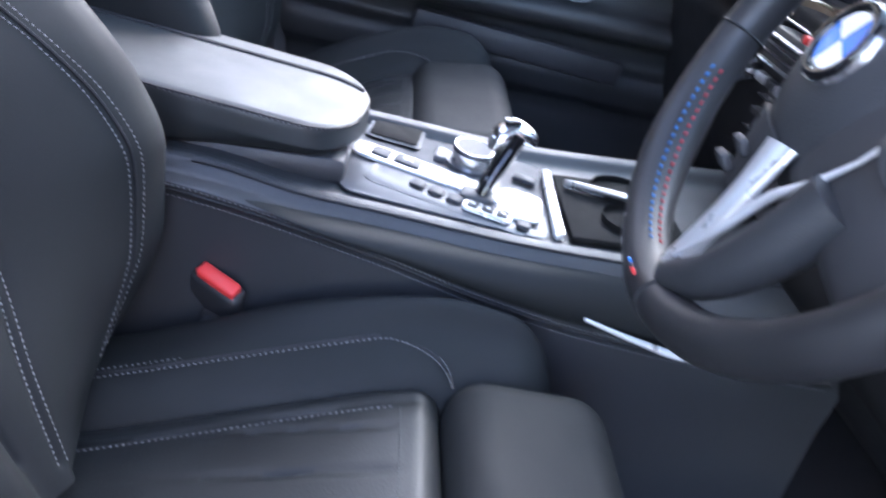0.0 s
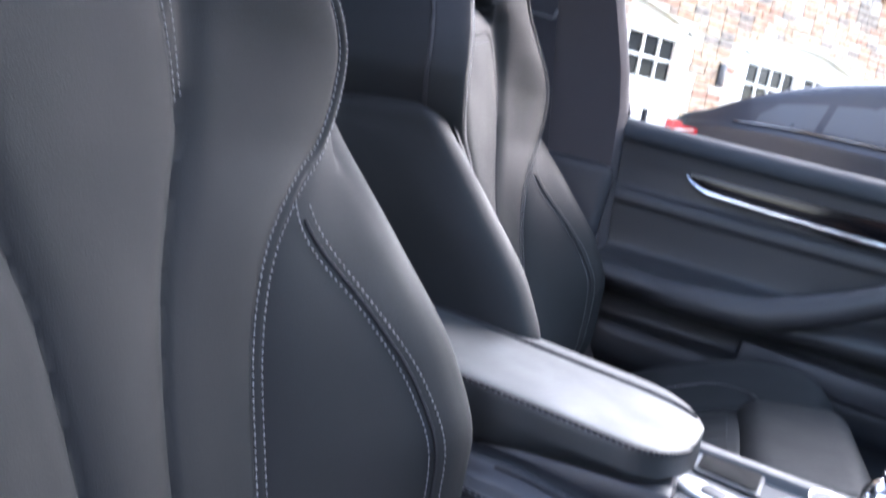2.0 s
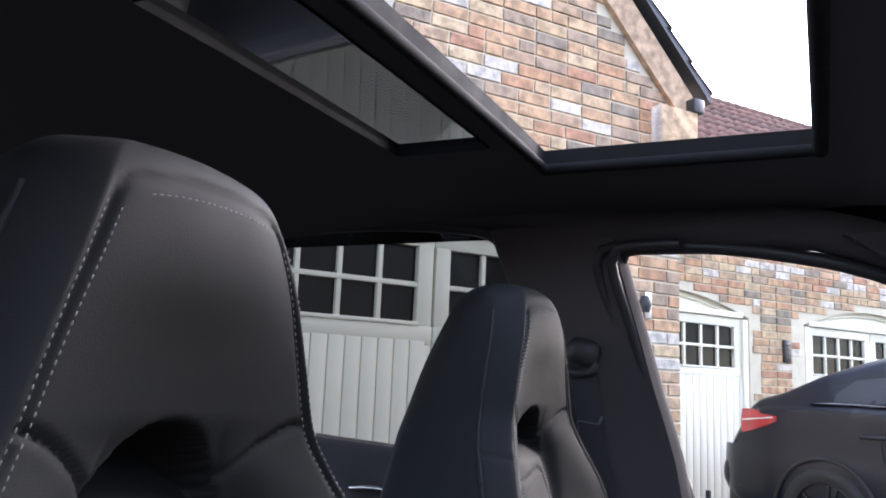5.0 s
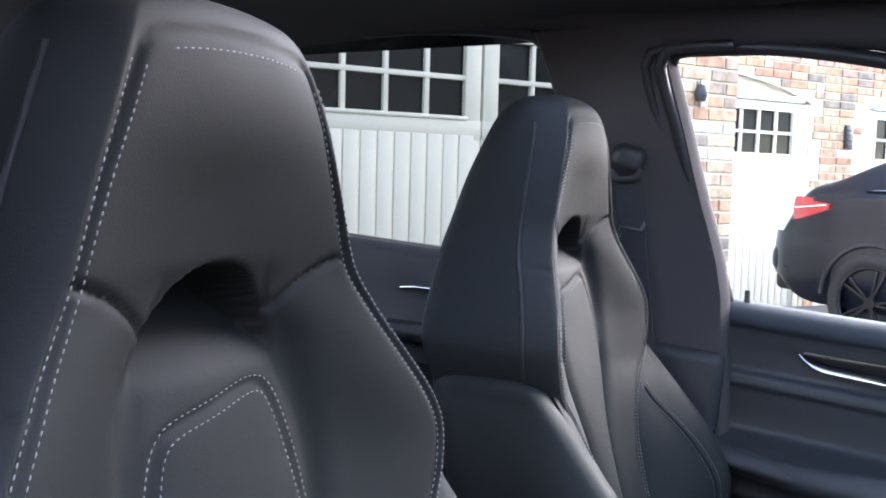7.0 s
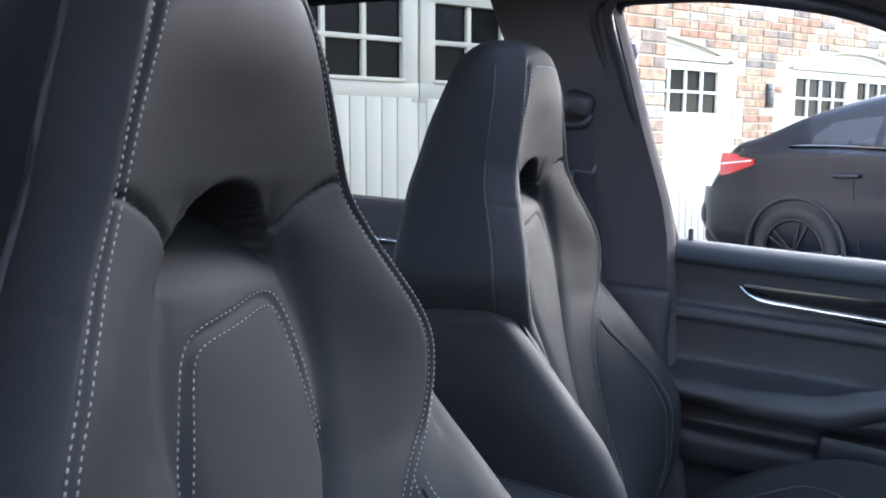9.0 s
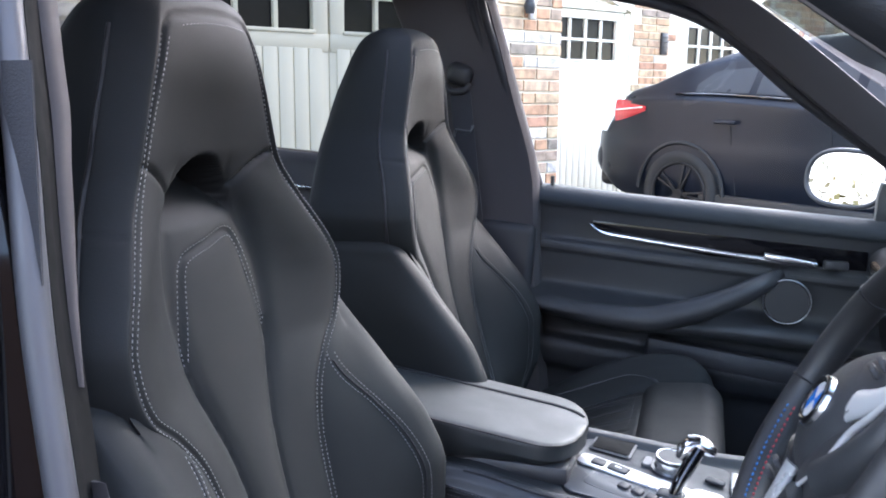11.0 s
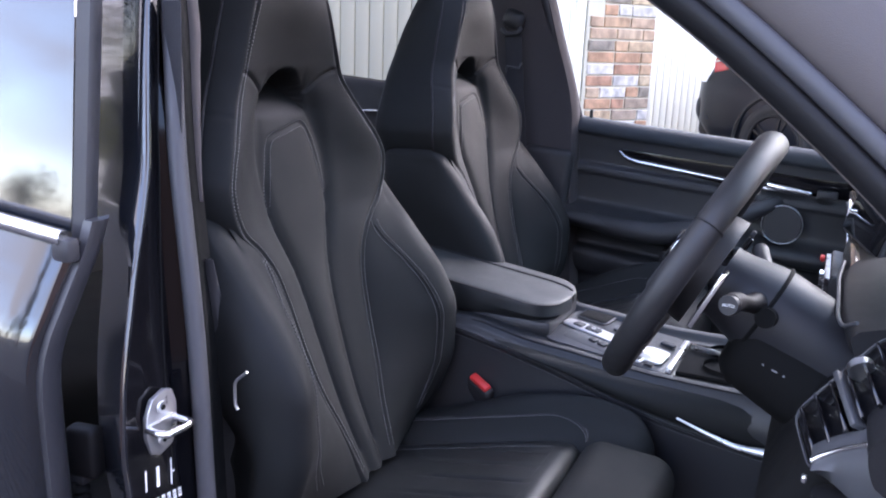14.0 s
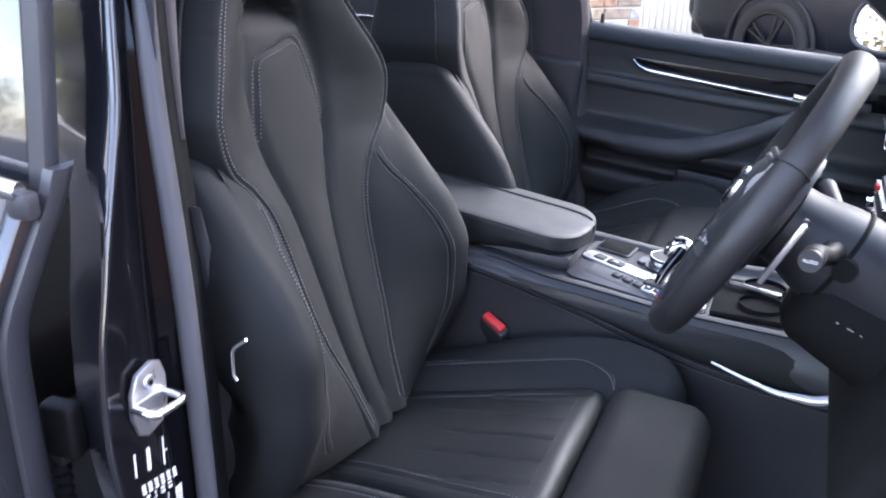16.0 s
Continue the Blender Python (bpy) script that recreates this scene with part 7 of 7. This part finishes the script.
for ax in (1.06, 3.99):
    for sg in (-1, 1):
        y = sg * 0.845
        wh = new("wheel")
        wh.parent = suv
        wh.location = (ax, y, 0.375)
        rows = []
        for k in range(40):
            a = 2 * math.pi * k / 40
            rows.append([((r) * math.cos(a), yy, r * math.sin(a)) for r, yy in ((0.262, -0.12), (0.300, -0.145), (0.350, -0.140), (0.375, -0.11), (0.375, 0.11), (0.35, 0.14), (0.262, 0.13))])
        rows.append(rows[0])
        loft("tyre", rows, TYRE, wh, closed=False, cap=False)
        bm = bmesh.new()
        for k in range(5):
            for d in (-8, 8):
                m = pose(0, 0, 0, 0, 72 * k + d, 0)
                box_bm(bm, m @ Vector((0.135, sg * 0.115, 0)), (0.25, 0.03, 0.022), 0.004, m)
        bmesh.ops.create_cone(bm, cap_ends=True, segments=20, radius1=0.05, radius2=0.045, depth=0.05, matrix=pose(0, sg * 0.11, 0, 90, 0, 0))
        part("spokes", bm, RIM_DARK, wh)
        tube("rim", [(0.262 * math.cos(a), sg * 0.125, 0.262 * math.sin(a)) for a in np.linspace(0, 2 * math.pi, 40, endpoint=False)], 0.013, RIM_DARK, wh, closed=True, segs=8)
        bm = bmesh.new()
        bmesh.ops.create_cone(bm, cap_ends=True, segments=28, radius1=0.255, radius2=0.255, depth=0.02, matrix=pose(0, sg * 0.04, 0, 90, 0, 0))
        part("hub_face", bm, PLASTIC, wh)
    tube("arch_trim", [(ax + 0.43 * math.cos(a), -0.975, 0.375 + 0.43 * math.sin(a)) for a in np.linspace(0.05, math.pi - 0.05, 24)], 0.016, TYRE, suv, "matt black arch trim", segs=8)
rows = []
for s in np.linspace(0, 1, 14):
    x = 0.29 + 0.37 * s
    y = -S_W(x) * 0.985 - 0.008
    zc = 1.05 + 0.03 * s
    hh = 0.095 * (1 - 0.75 * s ** 1.5)
    rows.append([(x, y, zc - hh), (x, y - 0.010, zc), (x, y + 0.01, zc + hh), (x, y + 0.06, zc)])
loft("tail_lamp", rows, TAIL_RED, suv, "red tail lamp")
tube("lamp_bar", [(0.31 + 0.32 * s, -S_W(0.31 + 0.32 * s) * 0.985 - 0.022, 1.055 + 0.03 * s) for s in np.linspace(0, 1, 10)], 0.006, WHITE_ENAMEL, suv, segs=6)
for hx in (1.47, 2.52):
    box("door_handle", (hx, -0.985, 0.985), (0.20, 0.03, 0.03), SUV_PAINT, suv, 0.012, segments=4)
for sx in (1.60, 2.42, 3.42):
    tube("door_gap", [(sx - 0.10 * math.sin((z - 0.4) * 2), -S_W(sx) * (0.985 if z < 1.0 else 0.965) - 0.003, z) for z in np.linspace(0.42, 1.07, 12)], 0.004, PIPING, suv, segs=5)
box("rear_bumper", (0.14, 0, 0.62), (0.36, 1.70, 0.32), SUV_PAINT, suv, 0.14, segments=8)
box("rear_bumper_trim", (0.12, 0, 0.44), (0.24, 1.56, 0.18), PLASTIC, suv, 0.06, segments=4)
box("sill_trim", (2.4, -0.945, 0.36), (2.3, 0.05, 0.10), PLASTIC, suv, 0.02)


# unseen wall, added to cut sky light and reflections from the driver's side
block_wall = box("light_block_wall", (6.4, -4.6, 1.5), (11.0, 0.24, 3.2), BLOCK_WALL, None, 0.01)
tagged(block_wall, "unseen dark brick wall added to block light beside the drive", "wall", kind="structure")


# trees beyond the drive
def tree(at, height, width, seed, label):
    random.seed(seed)
    t = thing("tree", label, "tree", "trees round the drive", at=at)
    trunk = path((0, 0, -0.2), (0.05 * height, 0, height * 0.3), (0, 0.04 * height, height * 0.62), (0.03 * height, 0, height * 0.92), n=14)
    tube("trunk", trunk, lambda s: 0.022 * height * (1 - s) + 0.02, BARK, t, segs=8)
    tips = []
    for k in range(11):
        a = k * 2.4 + random.random()
        z0 = height * (0.26 + 0.055 * k)
        r = width * (0.35 + 0.4 * random.random()) * (1 - 0.45 * k / 11)
        tip = Vector((r * math.cos(a), r * math.sin(a), z0 + height * 0.16))
        tube("limb", path((0, 0, z0), (r * 0.4 * math.cos(a), r * 0.4 * math.sin(a), z0 + height * 0.04), tuple(tip), n=7), lambda s: 0.006 * height * (1 - s) + 0.012, BARK, t, segs=5)
        tips.append(tip)
    tips += [Vector((0, 0, height * 0.9)), Vector((0, 0, height * 0.75))]
    verts, faces = [], []
    for tip in tips:
        for k in range(130):
            d = Vector((random.gauss(0, 1), random.gauss(0, 1), random.gauss(0, 0.8)))
            c = tip + d * (width * 0.17)
            u = Vector((random.gauss(0, 1), random.gauss(0, 1), random.gauss(0, 1))).normalized()
            v = u.cross(Vector((random.random(), random.random(), 1))).normalized()
            e = 0.022 * height * random.uniform(0.6, 1.3)
            i = len(verts)
            verts += [c - u * e, c + v * e * 0.7, c + u * e, c - v * e * 0.7]
            faces.append((i, i + 1, i + 2, i + 3))
    link_mesh("crown", verts, faces, LEAVES, t, "thin autumn foliage", flat=True)
    return t


first = tree((-16, -26, 0.0), 7.5, 5.0, 1, "broad tree with thinning brown-green leaves beyond the drive")
poplar = tree((-9.5, -20, 0.0), 9.5, 1.8, 2, "tall narrow tree beyond the drive")
random.seed(7)
for k in range(13):
    a = copy_thing(first, pose(-42 + 7.0 * k + random.uniform(-2, 2), -30 + random.uniform(-4, 3), -0.2, 0, 0, random.uniform(0, 360)))
    a.scale = [random.uniform(0.4, 0.65)] * 3
for x, y, s in ((-21, 1, 0.6), (-24, 5, 0.75), (-22, 9, 0.6), (-26, -3, 0.7), (15, 9, 0.9), (19, 14, 1.1), (22, 4, 1.0), (17, 19, 0.8)):
    a = copy_thing(first, pose(x, y, -0.1, 0, 0, 40 * x))
    a.scale = [s] * 3
# clipped hedge behind the car
hedge = thing("hedge", "long yellow-green garden hedge beyond the drive", "hedge", at=(-21.0, 3.5, 0.02))
random.seed(21)
verts, faces = [], []
for k in range(9000):
    c = Vector((random.gauss(0, 0.45), random.uniform(-9, 9), 0))
    c.z = random.uniform(0.05, 1.0) ** 0.7 * (1.75 + 0.45 * math.sin(c.y * 0.9) + 0.2 * math.sin(c.y * 4.1))
    u = Vector((random.gauss(0, 1), random.gauss(0, 1), random.gauss(0, 1))).normalized()
    v = u.cross(Vector((random.random(), random.random(), 1))).normalized()
    e = random.uniform(0.05, 0.10)
    i = len(verts)
    verts += [c - u * e, c + v * e * 0.7, c + u * e, c - v * e * 0.7]
    faces.append((i, i + 1, i + 2, i + 3))
link_mesh("foliage", verts, faces, HEDGE, hedge, "dense small leaves", flat=True)
for k in range(9):
    tube("stem", path((0, -8 + 2 * k, -0.05), (0.1, -7.9 + 2 * k, 0.6), (0, -8.1 + 2 * k, 1.4), n=6), 0.05, BARK, hedge, segs=6)
post = thing("lamp_post", "slim grey lamp post beyond the drive", "lamp post", at=(-7.6, -13.0, 0.0))
tube("pole", [(0, 0, 0), (0, 0, 3), (0, 0, 7.5)], curve((0, 0.07), (1, 0.04)), POST_GREY, post, segs=10)
box("lantern", (0.25, 0, 7.5), (0.6, 0.2, 0.09), POST_GREY, post, 0.03)

# ---- pieces ----
# block paving beside the car
verts, faces = [], []
random.seed(11)
for i in range(46):
    for j in range(34):
        x, y = -4.2 + 0.205 * i + (0.1 if j % 2 else 0), -4.2 + 0.103 * j
        z = ground_z(y) + 0.012 + random.uniform(-0.002, 0.002)
        k = len(verts)
        for dx, dy, zz in ((0, 0, z - 0.012), (0.198, 0, z - 0.012), (0.198, 0.096, z - 0.012), (0, 0.096, z - 0.012), (0.004, 0.004, z), (0.194, 0.004, z), (0.194, 0.092, z), (0.004, 0.092, z)):
            verts.append((x + dx, y + dy, zz))
        faces += [(k + 4, k + 5, k + 6, k + 7), (k, k + 1, k + 5, k + 4), (k + 1, k + 2, k + 6, k + 5), (k + 2, k + 3, k + 7, k + 6), (k + 3, k, k + 4, k + 7)]
pav = link_mesh("paving_blocks", verts, faces, PAVER, ground, flat=True)
tagged(pav, "grey-brown block paving", kind="stuff")


def brick_mesh(length):
    h, d, e = 0.069, 0.011, 0.004
    outer = [(-length / 2, -h / 2), (length / 2, -h / 2), (length / 2, h / 2), (-length / 2, h / 2)]
    vs = [tuple(WU * s + Vector((0, 0, z)) - WN * 0.003) for s, z in outer] + [tuple(WU * s + Vector((0, 0, z)) + WN * (d - e)) for s, z in outer]
    vs += [tuple(WU * (s * (1 - 2 * e / length)) + Vector((0, 0, z * (1 - 2 * e / h))) + WN * d) for s, z in outer]
    fs = [(8, 9, 10, 11)]
    for a in (0, 4):
        for i in range(4):
            j = (i + 1) % 4
            fs.append((a + i, a + j, a + 4 + j, a + 4 + i))
    return vs, fs


def lay_bricks(wall, parent, s0, s1, z1, inside, chosen, seed):
    """Courses of bricks: single pieces where chosen, the rest joined."""
    rnd = random.Random(seed)
    protos = {}
    jv, jf = [], []
    single = 0
    pitch, row = 0.0815, 0
    z = 0.10
    while z < z1:
        s = s0 + (0.12 if row % 2 else 0.0)
        while s < s1:
            length = 0.113 if rnd.random() < 0.16 else 0.233
            a, b = max(s, s0), min(s + length, s1)
            if b - a > 0.05 and inside(a, z) and inside(b, z) and inside((a + b) / 2, z):
                c = (a + b) / 2
                key = round((b - a), 2)
                if chosen(c, z) and single < 300:
                    if key not in protos:
                        vs, fs = brick_mesh(b - a)
                        me = bpy.data.meshes.new("brick")
                        me.from_pydata(vs, [], fs)
                        me.materials.append(BRICK)
                        protos[key] = me
                    ob = new("brick", protos[key])
                    ob.parent = parent
                    ob.location = wall.p(c, z + rnd.uniform(-0.002, 0.002), rnd.uniform(-0.002, 0.003))
                    single += 1
                else:
                    vs, fs = brick_mesh(b - a)
                    k = len(jv)
                    o = wall.p(c, z + rnd.uniform(-0.002, 0.002), rnd.uniform(-0.002, 0.003))
                    jv += [tuple(Vector(v) + o) for v in vs]
                    jf += [tuple(i + k for i in f) for f in fs]
            s += length + 0.012
        z += pitch
        row += 1
    ob = link_mesh("brickwork", jv, jf, BRICK_JOINED, parent, flat=True)
    tagged(ob, "reclaimed red brickwork", kind="stuff")


def near_inside(s, z):
    if abs(s - NC) < HALF + 0.004 and z - 0.04 < arch_head(NC, s, 0) + 0.004:
        return False
    return z + 0.05 < gable(s) - 0.10


def far_inside(s, z):
    for c in (F1, F2):
        if abs(s - c) < HALF + 0.004 and z - 0.04 < arch_head(c, s, 0.07) + 0.004:
            return False
    return z < 3.28


lay_bricks(near, near_building, -1.73, 1.93, 5.2, near_inside, lambda s, z: (s > 1.3 and 0.7 < z < 2.9) or (s > -0.7 and 2.95 < z < 4.3), 3)
lay_bricks(far, far_building, -3.0, 9.0, 3.3, far_inside, lambda s, z: 0.7 < s < 4.3 and z > 1.0, 5)
